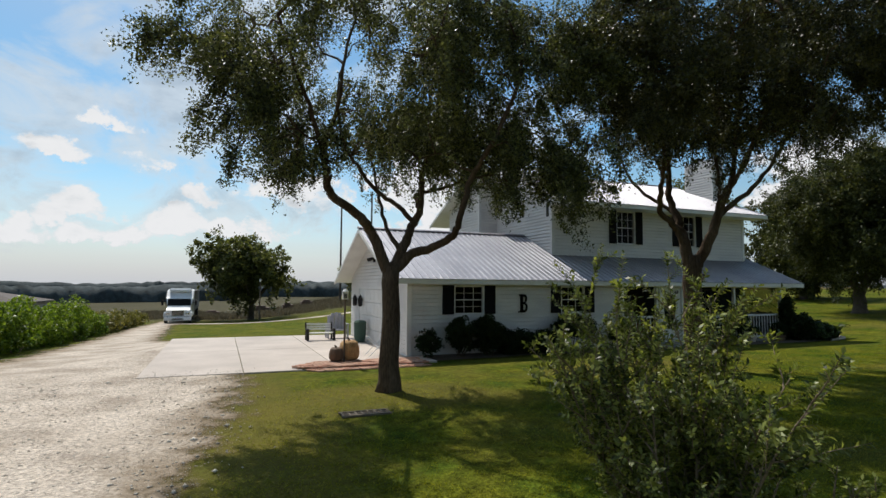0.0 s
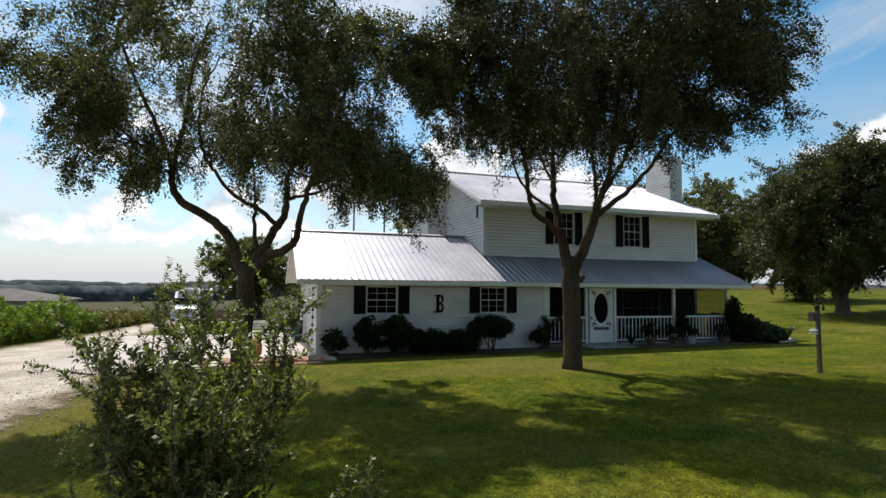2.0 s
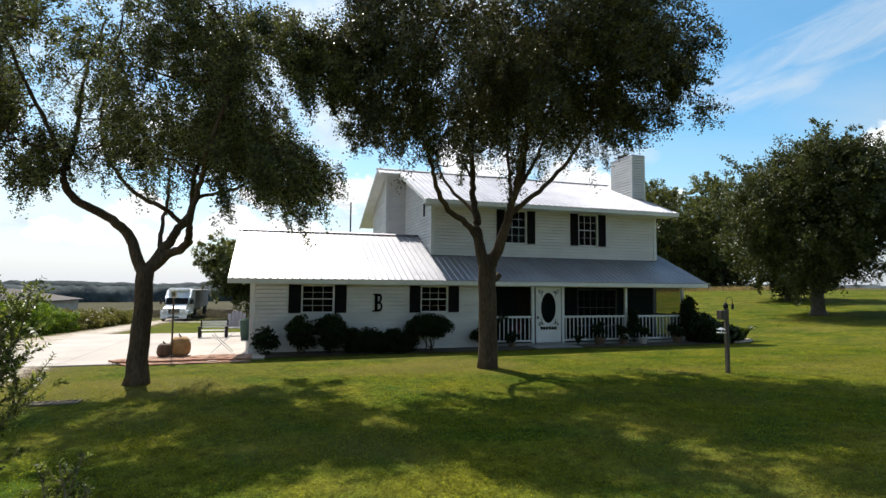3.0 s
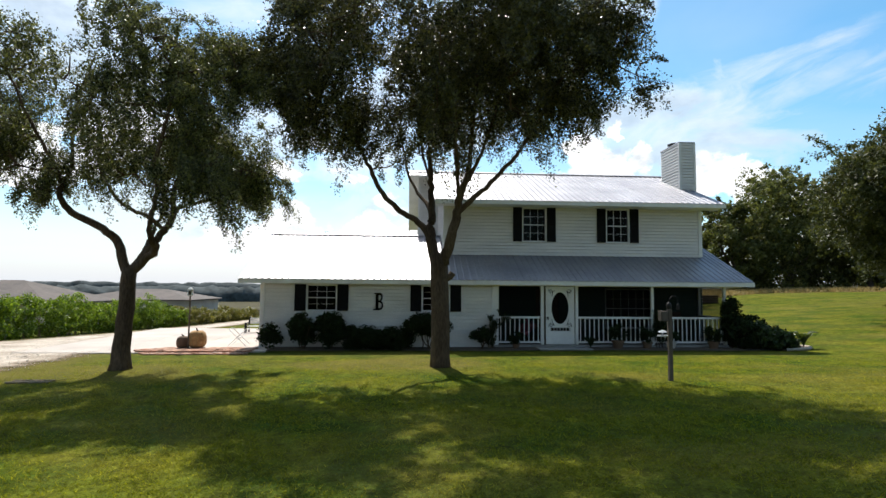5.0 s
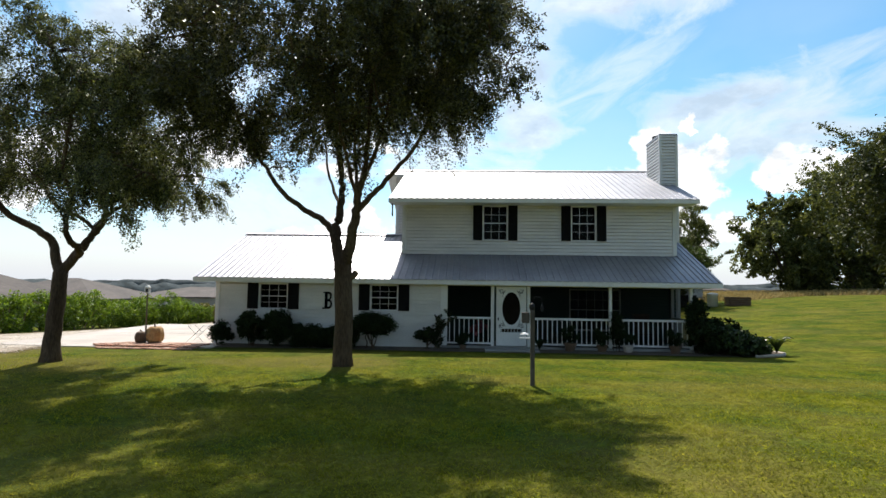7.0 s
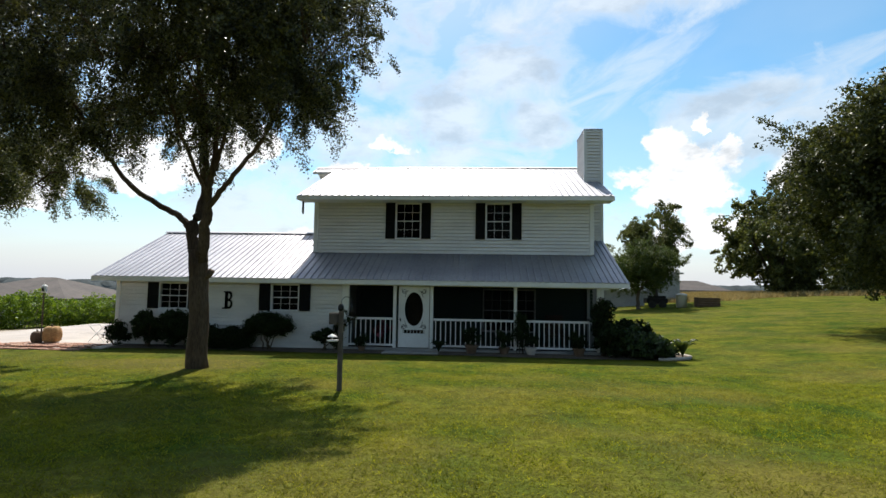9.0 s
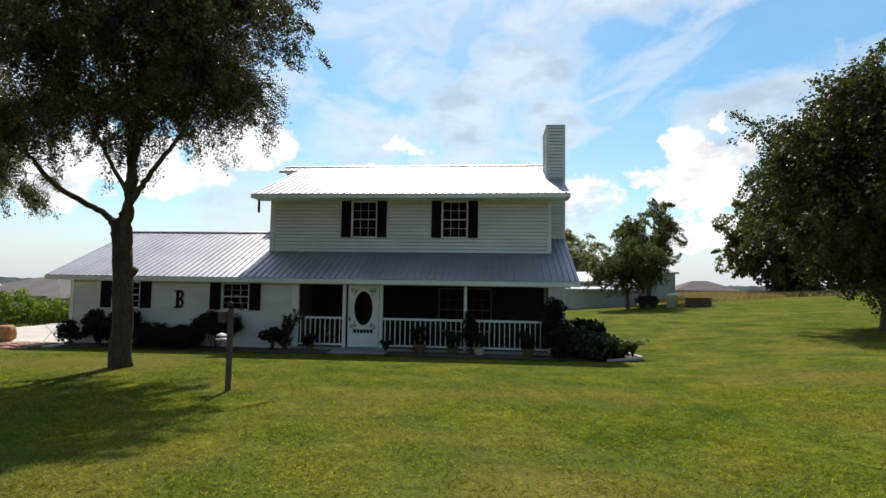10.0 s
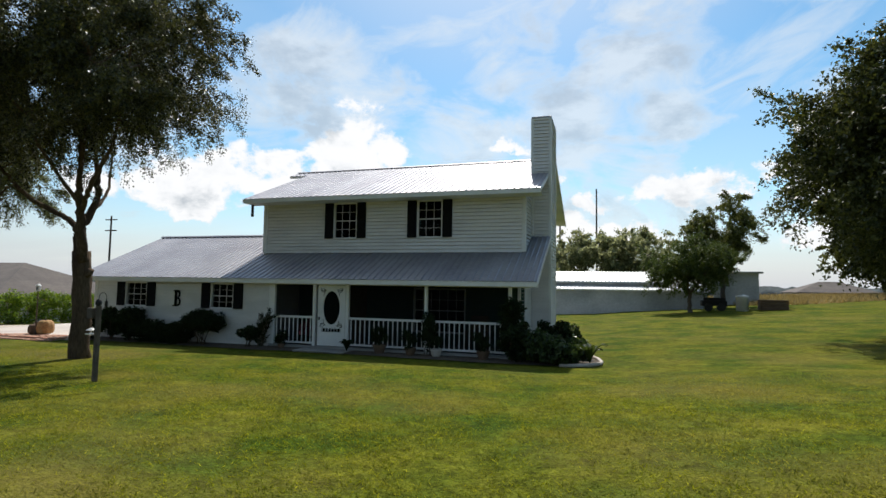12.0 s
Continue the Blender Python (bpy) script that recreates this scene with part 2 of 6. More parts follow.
def leaf_material(name, color, color2, trans=0.45, rough=0.45, spread=0.35, dry=None, gloss=0.28):
    """Leaves: gloss above, light that comes through, each leaf its own tone."""
    m = bpy.data.materials.new(name)
    m.use_nodes = True
    t = m.node_tree
    b, out = t.nodes["Principled BSDF"], t.nodes["Material Output"]
    geo, tr, mixs = t.nodes.new("ShaderNodeNewGeometry"), t.nodes.new("ShaderNodeBsdfTranslucent"), t.nodes.new("ShaderNodeMixShader")
    mixer, hsv, rng = t.nodes.new("ShaderNodeMix"), t.nodes.new("ShaderNodeHueSaturation"), t.nodes.new("ShaderNodeMapRange")
    mixer.data_type = "RGBA"
    nz = t.nodes.new("ShaderNodeTexNoise")
    nz.inputs["Scale"].default_value = 0.9
    t.links.new(geo.outputs["Position"], nz.inputs["Vector"])
    av = t.nodes.new("ShaderNodeMath")
    av.operation = "ADD"
    t.links.new(nz.outputs[0], av.inputs[0])
    t.links.new(geo.outputs["Random Per Island"], av.inputs[1])
    r2 = t.nodes.new("ShaderNodeMapRange")
    r2.inputs["From Min"].default_value, r2.inputs["From Max"].default_value = 0.4, 1.5
    t.links.new(av.outputs[0], r2.inputs["Value"])
    t.links.new(r2.outputs[0], mixer.inputs["Factor"])
    mixer.inputs["A"].default_value, mixer.inputs["B"].default_value = (*color, 1), (*color2, 1)
    t.links.new(geo.outputs["Random Per Island"], rng.inputs["Value"])
    rng.inputs["To Min"].default_value, rng.inputs["To Max"].default_value = 1 - spread, 1 + spread
    t.links.new(rng.outputs[0], hsv.inputs["Value"])
    t.links.new(mixer.outputs["Result"], hsv.inputs["Color"])
    if dry:
        pn, pr, pm = t.nodes.new("ShaderNodeTexNoise"), t.nodes.new("ShaderNodeMapRange"), t.nodes.new("ShaderNodeMix")
        pm.data_type = "RGBA"
        pn.inputs["Scale"].default_value, pn.inputs["Detail"].default_value = 0.33, 8
        t.links.new(geo.outputs["Position"], pn.inputs["Vector"])
        pr.inputs["From Min"].default_value, pr.inputs["From Max"].default_value, pr.inputs["To Max"].default_value = 0.46, 0.78, 0.6
        t.links.new(pn.outputs[0], pr.inputs["Value"])
        t.links.new(pr.outputs[0], pm.inputs["Factor"])
        t.links.new(mixer.outputs["Result"], pm.inputs["A"])
        pm.inputs["B"].default_value = (*dry, 1)
        t.links.new(pm.outputs["Result"], hsv.inputs["Color"])
    t.links.new(hsv.outputs[0], b.inputs["Base Color"])
    hs2 = t.nodes.new("ShaderNodeHueSaturation")
    hs2.inputs["Hue"].default_value, hs2.inputs["Saturation"].default_value, hs2.inputs["Value"].default_value = 0.485, 1.15, 1.5
    t.links.new(hsv.outputs[0], hs2.inputs["Color"])
    t.links.new(hs2.outputs[0], tr.inputs["Color"])
    b.inputs["Roughness"].default_value = rough
    b.inputs["Specular IOR Level"].default_value = gloss
    mixs.inputs[0].default_value = trans
    t.links.new(b.outputs[0], mixs.inputs[1])
    t.links.new(tr.outputs[0], mixs.inputs[2])
    t.links.new(mixs.outputs[0], out.inputs["Surface"])
    return m


def lawn_material():
    """Mown lawn: green and yellowed patches, dry spots, and fine tufts."""
    m = material("lawn_grass", (0.046, 0.076, 0.0065), 0.9, (0.122, 0.121, 0.012), 0.8, 26.0, 0.42, 0.9, 30.0, dist=0.05, spec=0.03)
    t = m.node_tree
    b = t.nodes["Principled BSDF"]
    hsv = b.inputs["Base Color"].links[0].from_node
    geo = t.nodes.new("ShaderNodeNewGeometry")
    dry, n = t.nodes.new("ShaderNodeMix"), t.nodes.new("ShaderNodeTexNoise")
    dry.data_type = "RGBA"
    n.inputs["Scale"].default_value, n.inputs["Detail"].default_value = 0.33, 8
    t.links.new(geo.outputs["Position"], n.inputs["Vector"])
    r = t.nodes.new("ShaderNodeMapRange")
    r.inputs["From Min"].default_value, r.inputs["From Max"].default_value = 0.46, 0.78
    r.inputs["To Max"].default_value = 0.6
    t.links.new(n.outputs[0], r.inputs["Value"])
    # drier sward along the front verge and beside the driveway
    sep = t.nodes.new("ShaderNodeSeparateXYZ")
    t.links.new(geo.outputs["Position"], sep.inputs[0])

    def ease(v, lo, hi, to):
        q = t.nodes.new("ShaderNodeMapRange")
        q.interpolation_type = "SMOOTHSTEP"
        q.inputs["From Min"].default_value, q.inputs["From Max"].default_value, q.inputs["To Max"].default_value = lo, hi, to
        t.links.new(v, q.inputs["Value"])
        return q.outputs[0]

    def join(op, u, v):
        q = t.nodes.new("ShaderNodeMath")
        q.operation = op
        t.links.new(u, q.inputs[0])
        t.links.new(v, q.inputs[1])
        return q.outputs[0]
    verge = join("MULTIPLY", ease(sep.outputs[1], 6.0, 2.5, 0.16), ease(sep.outputs[0], 6.0, 18.0, 1.0))
    side = join("MULTIPLY", ease(sep.outputs[0], 2.2, 0.4, 0.3), ease(sep.outputs[1], 15.0, 13.5, 1.0))
    # worn, browned ground round the feet of the two trees
    def worn(cx_, cy_, rx_, ry_, to):
        q1, q2, q3 = (t.nodes.new("ShaderNodeVectorMath") for _ in range(3))
        q1.operation, q2.operation, q3.operation = "SUBTRACT", "MULTIPLY", "LENGTH"
        q1.inputs[1].default_value, q2.inputs[1].default_value = (cx_, cy_, 0), (1 / rx_, 1 / ry_, 0)
        t.links.new(geo.outputs["Position"], q1.inputs[0])
        t.links.new(q1.outputs[0], q2.inputs[0])
        t.links.new(q2.outputs[0], q3.inputs[0])
        return ease(q3.outputs["Value"], 1.0, 0.25, to)
    bare = join("MAXIMUM", worn(9.2, 11.2, 3.8, 1.5, 0.7), worn(2.2, 10.4, 3.0, 2.0, 0.6))
    t.links.new(join("ADD", n.outputs[0], join("MAXIMUM", bare, join("MAXIMUM", verge, side))), r.inputs["Value"])
    t.links.new(r.outputs[0], dry.inputs["Factor"])
    # tufts a hand wide, paler and darker than the mown sward between them
    n3, r3, tuft = t.nodes.new("ShaderNodeTexNoise"), t.nodes.new("ShaderNodeMapRange"), t.nodes.new("ShaderNodeHueSaturation")
    n3.inputs["Scale"].default_value, n3.inputs["Detail"].default_value, n3.inputs["Roughness"].default_value = 5.0, 7, 0.72
    t.links.new(geo.outputs["Position"], n3.inputs["Vector"])
    for key, val in (("From Min", 0.34), ("From Max", 0.66), ("To Min", 0.52), ("To Max", 1.55)):
        r3.inputs[key].default_value = val
    t.links.new(n3.outputs[0], r3.inputs["Value"])
    t.links.new(r3.outputs[0], tuft.inputs["Value"])
    t.links.new(hsv.outputs[0], tuft.inputs["Color"])
    t.links.new(tuft.outputs[0], dry.inputs["A"])
    dry.inputs["B"].default_value = (0.15, 0.122, 0.035, 1)
    off, dist, near = t.nodes.new("ShaderNodeVectorMath"), t.nodes.new("ShaderNodeVectorMath"), t.nodes.new("ShaderNodeMapRange")
    off.operation, dist.operation = "SUBTRACT", "LENGTH"
    off.inputs[1].default_value = (14, 10, 0)
    t.links.new(geo.outputs["Position"], off.inputs[0])
    t.links.new(off.outputs[0], dist.inputs[0])
    near.inputs["From Min"].default_value, near.inputs["From Max"].default_value = 52, 66
    t.links.new(dist.outputs["Value"], near.inputs["Value"])
    field = t.nodes.new("ShaderNodeMix")
    field.data_type = "RGBA"
    t.links.new(near.outputs[0], field.inputs["Factor"])
    t.links.new(dry.outputs["Result"], field.inputs["A"])
    n2, r2 = t.nodes.new("ShaderNodeTexNoise"), t.nodes.new("ShaderNodeMix")
    r2.data_type = "RGBA"
    n2.inputs["Scale"].default_value, n2.inputs["Detail"].default_value = 0.03, 6
    t.links.new(geo.outputs["Position"], n2.inputs["Vector"])
    t.links.new(n2.outputs[0], r2.inputs["Factor"])
    r2.inputs["A"].default_value, r2.inputs["B"].default_value = (0.05, 0.052, 0.028, 1), (0.1, 0.085, 0.052, 1)
    t.links.new(r2.outputs["Result"], field.inputs["B"])
    t.links.new(field.outputs["Result"], b.inputs["Base Color"])
    return m


def fading_gravel():
    """Gravel that thins out to bare earth and lawn along its margins; the sheet carries how far a place lies inside the edge."""
    m = material("limerock_gravel", (0.54, 0.465, 0.385), 0.95, (0.33, 0.27, 0.21), 0.7, 22, 0.45, 1.0, 34, dist=0.03, mix=(0.4, 0.68))
    t = m.node_tree
    b, out = t.nodes["Principled BSDF"], t.nodes["Material Output"]
    att, geo, n, add, r = (t.nodes.new("ShaderNode" + k) for k in ("Attribute", "NewGeometry", "TexNoise", "Math", "MapRange"))
    att.attribute_name = "inside"
    n.inputs["Scale"].default_value, n.inputs["Detail"].default_value, n.inputs["Roughness"].default_value = 1.6, 9, 0.7
    t.links.new(geo.outputs["Position"], n.inputs["Vector"])
    t.links.new(att.outputs["Fac"], add.inputs[0])
    t.links.new(n.outputs[0], add.inputs[1])
    r.inputs["From Min"].default_value, r.inputs["From Max"].default_value = 0.86, 1.12
    t.links.new(add.outputs[0], r.inputs["Value"])
    earth, e2 = t.nodes.new("ShaderNodeMix"), t.nodes.new("ShaderNodeMapRange")
    earth.data_type = "RGBA"
    e2.inputs["From Min"].default_value, e2.inputs["From Max"].default_value = 1.0, 1.45
    t.links.new(add.outputs[0], e2.inputs["Value"])
    t.links.new(e2.outputs[0], earth.inputs["Factor"])
    earth.inputs["A"].default_value = (0.2, 0.145, 0.085, 1)
    t.links.new(b.inputs["Base Color"].links[0].from_socket, earth.inputs["B"])
    t.links.new(earth.outputs["Result"], b.inputs["Base Color"])
    clear, mixs = t.nodes.new("ShaderNodeBsdfTransparent"), t.nodes.new("ShaderNodeMixShader")
    t.links.new(r.outputs[0], mixs.inputs[0])
    t.links.new(clear.outputs[0], mixs.inputs[1])
    t.links.new(b.outputs[0], mixs.inputs[2])
    t.links.new(mixs.outputs[0], out.inputs["Surface"])
    return m


def glass_material(name, rough=0.02, tint=(0.55, 0.58, 0.58)):
    m = bpy.data.materials.new(name)
    m.use_nodes = True
    b = m.node_tree.nodes["Principled BSDF"]
    b.inputs["Base Color"].default_value = (*tint, 1)
    b.inputs["Roughness"].default_value, b.inputs["Transmission Weight"].default_value, b.inputs["IOR"].default_value = rough, 1.0, 1.12
    return m


def screen_material():
    """Dark insect screen: a weave that lets about half of the light through."""
    m = bpy.data.materials.new("insect_screen")
    m.use_nodes = True
    t = m.node_tree
    b, out = t.nodes["Principled BSDF"], t.nodes["Material Output"]
    b.inputs["Base Color"].default_value, b.inputs["Roughness"].default_value = (0.004, 0.004, 0.004, 1), 0.9
    b.inputs["Specular IOR Level"].default_value = 0.05
    clear, mixs = t.nodes.new("ShaderNodeBsdfTransparent"), t.nodes.new("ShaderNodeMixShader")
    mixs.inputs[0].default_value = 0.68
    t.links.new(clear.outputs[0], mixs.inputs[1])
    t.links.new(b.outputs[0], mixs.inputs[2])
    t.links.new(mixs.outputs[0], out.inputs["Surface"])
    return m


M = dict(
    lawn=lawn_material(),
    siding=material("white_vinyl_siding", (0.7, 0.675, 0.645), 0.6, (0.6, 0.58, 0.56), 0.8, 14, 0.05, 0.05, stretch=(1, 1, 3)),
    trim=material("white_trim_paint", (0.72, 0.71, 0.69), 0.5, (0.63, 0.62, 0.6), 1.5, 22, 0.05, 0.05),
    metal=material("galvanised_roof_metal", (0.375, 0.37, 0.395), 0.52, (0.3, 0.298, 0.325), 0.7, 9, 0.08, 0.08, metal=0.88, island=0.05),
    shutter=material("black_shutter_paint", (0.006, 0.006, 0.007), 0.7, (0.01, 0.01, 0.01), 3, 30, 0.1, 0.1, spec=0.12),
    dark=material("dark_iron", (0.015, 0.015, 0.016), 0.6, (0.028, 0.024, 0.022), 5, 50, 0.2, 0.2, spec=0.2),
    glass=glass_material("window_glass"),
    screen=screen_material(),
    # interior darkness put into the colour of the boxes behind the panes
    room=material("unlit_room_dark", (0.015, 0.014, 0.013), 0.9, None, 1, 10, 0.05, 0.05, spec=0.1),
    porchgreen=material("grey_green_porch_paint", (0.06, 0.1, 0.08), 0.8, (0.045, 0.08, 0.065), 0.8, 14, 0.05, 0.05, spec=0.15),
    porch_floor=material("porch_concrete", (0.3, 0.29, 0.27), 0.9, (0.22, 0.21, 0.2), 1, 25, 0.15, 0.2),
    concrete=material("pale_concrete", (0.52, 0.455, 0.4), 0.9, (0.42, 0.365, 0.32), 0.6, 26, 0.12, 0.25, island=0.05),
    gravel=fading_gravel(),
    mulch=material("dark_mulch", (0.06, 0.045, 0.032), 0.95, (0.1, 0.075, 0.05), 3, 40, 0.5, 1.0, 30, dist=0.03),
    stone=material("limerock_stone", (0.55, 0.5, 0.43), 0.95, (0.42, 0.37, 0.3), 2, 40, 0.2, 0.3, island=0.35),
    brick=material("red_brick", (0.36, 0.17, 0.11), 0.9, (0.42, 0.26, 0.18), 2, 40, 0.2, 0.4, island=0.25),
    bark=material("grey_brown_bark", (0.058, 0.039, 0.026), 0.95, (0.11, 0.08, 0.054), 2.5, 30, 0.35, 1.0, 22, stretch=(1, 1, 0.25), dist=0.05, spec=0.1),
    bark_dark=material("dark_bark", (0.06, 0.048, 0.038), 0.95, (0.1, 0.08, 0.06), 2, 18, 0.3, 0.8, stretch=(1, 1, 0.3), dist=0.03),
    stem=material("shrub_stem", (0.15, 0.11, 0.075), 0.9, (0.22, 0.17, 0.12), 5, 40, 0.3, 0.4),
    # shade-tree leaves: backlit darkness put into oak, sunlit paleness into oak_open
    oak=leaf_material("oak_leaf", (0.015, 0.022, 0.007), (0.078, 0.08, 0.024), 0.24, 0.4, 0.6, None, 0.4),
    oak_open=leaf_material("sunlit_tone_oak_leaf", (0.026, 0.038, 0.013), (0.11, 0.122, 0.036), 0.3, 0.4, 0.6, None, 0.4),
    # whole leaf colour lightened to carry the sun on the crown tops
    bigoak=leaf_material("sunlit_tone_far_oak_leaf", (0.044, 0.058, 0.018), (0.11, 0.122, 0.036), 0.4),
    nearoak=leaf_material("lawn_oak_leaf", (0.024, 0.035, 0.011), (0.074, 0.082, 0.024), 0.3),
    shrub=leaf_material("shrub_leaf", (0.04, 0.068, 0.015), (0.19, 0.215, 0.055), 0.42, 0.42, 0.55, None, 0.3),
    hedge=leaf_material("hedge_leaf", (0.065, 0.12, 0.018), (0.15, 0.22, 0.035), 0.4),
    roughhedge=leaf_material("yellowish_shrub_leaf", (0.09, 0.1, 0.02), (0.17, 0.16, 0.045), 0.35),
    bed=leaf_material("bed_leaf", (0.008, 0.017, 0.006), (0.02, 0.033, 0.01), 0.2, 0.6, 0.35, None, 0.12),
    light_leaf=leaf_material("light_green_leaf", (0.06, 0.1, 0.03), (0.13, 0.17, 0.05), 0.4),
    midleaf=leaf_material("mid_green_leaf", (0.03, 0.052, 0.014), (0.075, 0.1, 0.025), 0.32),
    greyleaf=leaf_material("grey_green_leaf", (0.14, 0.165, 0.08), (0.25, 0.26, 0.14), 0.55),
    cornerleaf=leaf_material("glossy_bed_leaf", (0.014, 0.032, 0.01), (0.045, 0.07, 0.02), 0.3, 0.4, 0.45, None, 0.4),
    blade=leaf_material("grass_blade", (0.09, 0.13, 0.014), (0.19, 0.195, 0.035), 0.7, 0.9, 0.4, (0.24, 0.2, 0.07), 0.03),
    fieldgrass=leaf_material("dull_field_grass", (0.06, 0.058, 0.035), (0.11, 0.095, 0.06), 0.3, 0.8, 0.3),
    tallgrass=leaf_material("dry_tall_grass", (0.2, 0.16, 0.06), (0.34, 0.27, 0.12), 0.3, 0.8, 0.3),
    # blue-grey and lightened: distance haze is put into the woods' colour
    forest=material("hazed_forest", (0.034, 0.047, 0.05), 1.0, (0.052, 0.066, 0.068), 0.03, 0.25, 0.35, 0),
    field=material("far_field", (0.1, 0.11, 0.05), 1.0, (0.16, 0.14, 0.07), 0.01, 0.1, 0.2, 0),
    shingle=material("grey_shingle", (0.13, 0.108, 0.095), 0.95, (0.095, 0.08, 0.072), 0.5, 4, 0.15, 0.2, island=0.1),
    stucco=material("beige_stucco", (0.5, 0.46, 0.4), 0.9, None, 0.5, 8, 0.05, 0.1),
    shedmetal=material("grey_corrugated_metal", (0.5, 0.505, 0.51), 0.55, (0.33, 0.34, 0.35), 0.5, 6, 0.1, 0.05, metal=0.2),
    whitemetal=material("white_roof_metal", (0.7, 0.71, 0.72), 0.4, (0.6, 0.61, 0.63), 0.5, 6, 0.05, 0.05, metal=0.4),
    wood=material("weathered_wood", (0.16, 0.12, 0.085), 0.95, (0.1, 0.078, 0.058), 4, 40, 0.3, 0.6, stretch=(1, 1, 0.15)),
    tanwood=material("tan_pumpkin_rind", (0.46, 0.28, 0.12), 0.9, (0.36, 0.2, 0.08), 4, 45, 0.35, 0.6, stretch=(1, 0.35, 1), dist=0.02),
    brownwood=material("dark_brown_wood", (0.1, 0.06, 0.035), 0.8, (0.14, 0.085, 0.05), 3, 30, 0.2, 0.2),
    truckwhite=material("white_truck_paint", (0.82, 0.83, 0.84), 0.3, (0.66, 0.67, 0.68), 1, 12, 0.03, 0.0),
    tyre=material("tyre_rubber", (0.02, 0.02, 0.02), 0.85, (0.03, 0.03, 0.028), 4, 30, 0.2, 0.2),
    chrome=material("worn_chrome", (0.6, 0.6, 0.6), 0.25, (0.5, 0.5, 0.5), 4, 30, 0.05, 0.0, metal=1.0),
    greyplastic=material("grey_lavender_plastic", (0.42, 0.41, 0.47), 0.6, (0.36, 0.35, 0.4), 2, 20, 0.08, 0.05),
    terracotta=material("terracotta", (0.32, 0.16, 0.09), 0.85, (0.26, 0.13, 0.08), 4, 30, 0.15, 0.2),
    flower=leaf_material("pink_petal", (0.5, 0.1, 0.14), (0.6, 0.2, 0.22), 0.4),
    # grey darkened to hold the shade on the trailer's side
    trailer=material("shaded_trailer_panel", (0.2, 0.19, 0.18), 0.7, (0.16, 0.15, 0.14), 0.8, 8, 0.12, 0.05),
    weathered=material("weathered_drain_concrete", (0.2, 0.165, 0.12), 0.95, (0.13, 0.1, 0.07), 5, 40, 0.3, 0.4),
    orange=material("rusty_orange_steel", (0.13, 0.08, 0.055), 0.85, (0.09, 0.06, 0.045), 2, 10, 0.2, 0.1),
)

# ---- building helpers ----


def box(bm, x0, x1, y0, y1, z0, z1, bev=0.0):
    r = bmesh.ops.create_cube(bm, size=1.0, matrix=Matrix.Translation(((x0 + x1) / 2, (y0 + y1) / 2, (z0 + z1) / 2)) @ Matrix.Diagonal((x1 - x0, y1 - y0, z1 - z0, 1)))
    if bev:
        edges = list({e for v in r["verts"] for e in v.link_edges})
        bmesh.ops.bevel(bm, geom=edges, offset=bev, segments=1, affect="EDGES", profile=0.5)
    return r["verts"]


def tube(bm, pts, radii, seg=8, cap=True):
    """A tapered tube along a line of points."""
    rings = []
    up = Vector((0.13, 0.31, 1)).normalized()
    for i, p in enumerate(pts):
        d = Vector(pts[min(i + 1, len(pts) - 1)]) - Vector(pts[max(i - 1, 0)])
        d = d.normalized() if d.length > 1e-6 else Vector((0, 0, 1))
        a = d.cross(up)
        a = a.normalized() if a.length > 0.05 else d.cross(Vector((1, 0, 0))).normalized()
        b = d.cross(a)
        r = radii[i] if hasattr(radii, "__len__") else radii
        rings.append([bm.verts.new(Vector(p) + (a * math.cos(k * 2 * math.pi / seg) + b * math.sin(k * 2 * math.pi / seg)) * r) for k in range(seg)])
    for u, v in zip(rings, rings[1:]):
        for k in range(seg):
            bm.faces.new((u[k], u[(k + 1) % seg], v[(k + 1) % seg], v[k]))
    if cap:
        bm.faces.new(rings[0])
        bm.faces.new(rings[-1][::-1])


def lathe(bm, x, y, profile, seg=16):
    """A turned shape about a vertical axis; profile: (radius, height) from the bottom up."""
    rings = [[bm.verts.new((x + r * math.cos(k * 2 * math.pi / seg), y + r * math.sin(k * 2 * math.pi / seg), z)) for k in range(seg)] for r, z in profile]
    for u, v in zip(rings, rings[1:]):
        for k in range(seg):
            bm.faces.new((u[k], u[(k + 1) % seg], v[(k + 1) % seg], v[k]))
    bm.faces.new(rings[0][::-1])
    bm.faces.new(rings[-1])


def quad(bm, *pts):
    bm.faces.new([bm.verts.new(p) for p in pts])


def finish(name, bm, mat, smooth=False):
    bmesh.ops.recalc_face_normals(bm, faces=bm.faces)
    me = bpy.data.meshes.new(name)
    bm.to_mesh(me)
    bm.free()
    me.materials.append(mat)
    if smooth:
        for p in me.polygons:
            p.use_smooth = True
    return me


def part(name, bm, mat, parent, label="", smooth=False):
    ob = new(name, finish(name, bm, mat, smooth))
    ob.parent = parent
    ob.matrix_parent_inverse = parent.matrix_basis.inverted() if parent.parent is None else Matrix()
    if label:
        tagged(ob, label)
    return ob


def lone(name, bm, mat, label, category, kind="", group="", smooth=False):
    return tagged(new(name, finish(name, bm, mat, smooth)), label, category, group, kind)


def thing(name, label, category, at=(0, 0, 0), group="", kind=""):
    ob = new(name)
    ob.empty_display_size = 0.2
    ob.matrix_basis = Matrix.Translation(at)
    bpy.context.view_layer.update()
    return tagged(ob, label, category, group, kind)


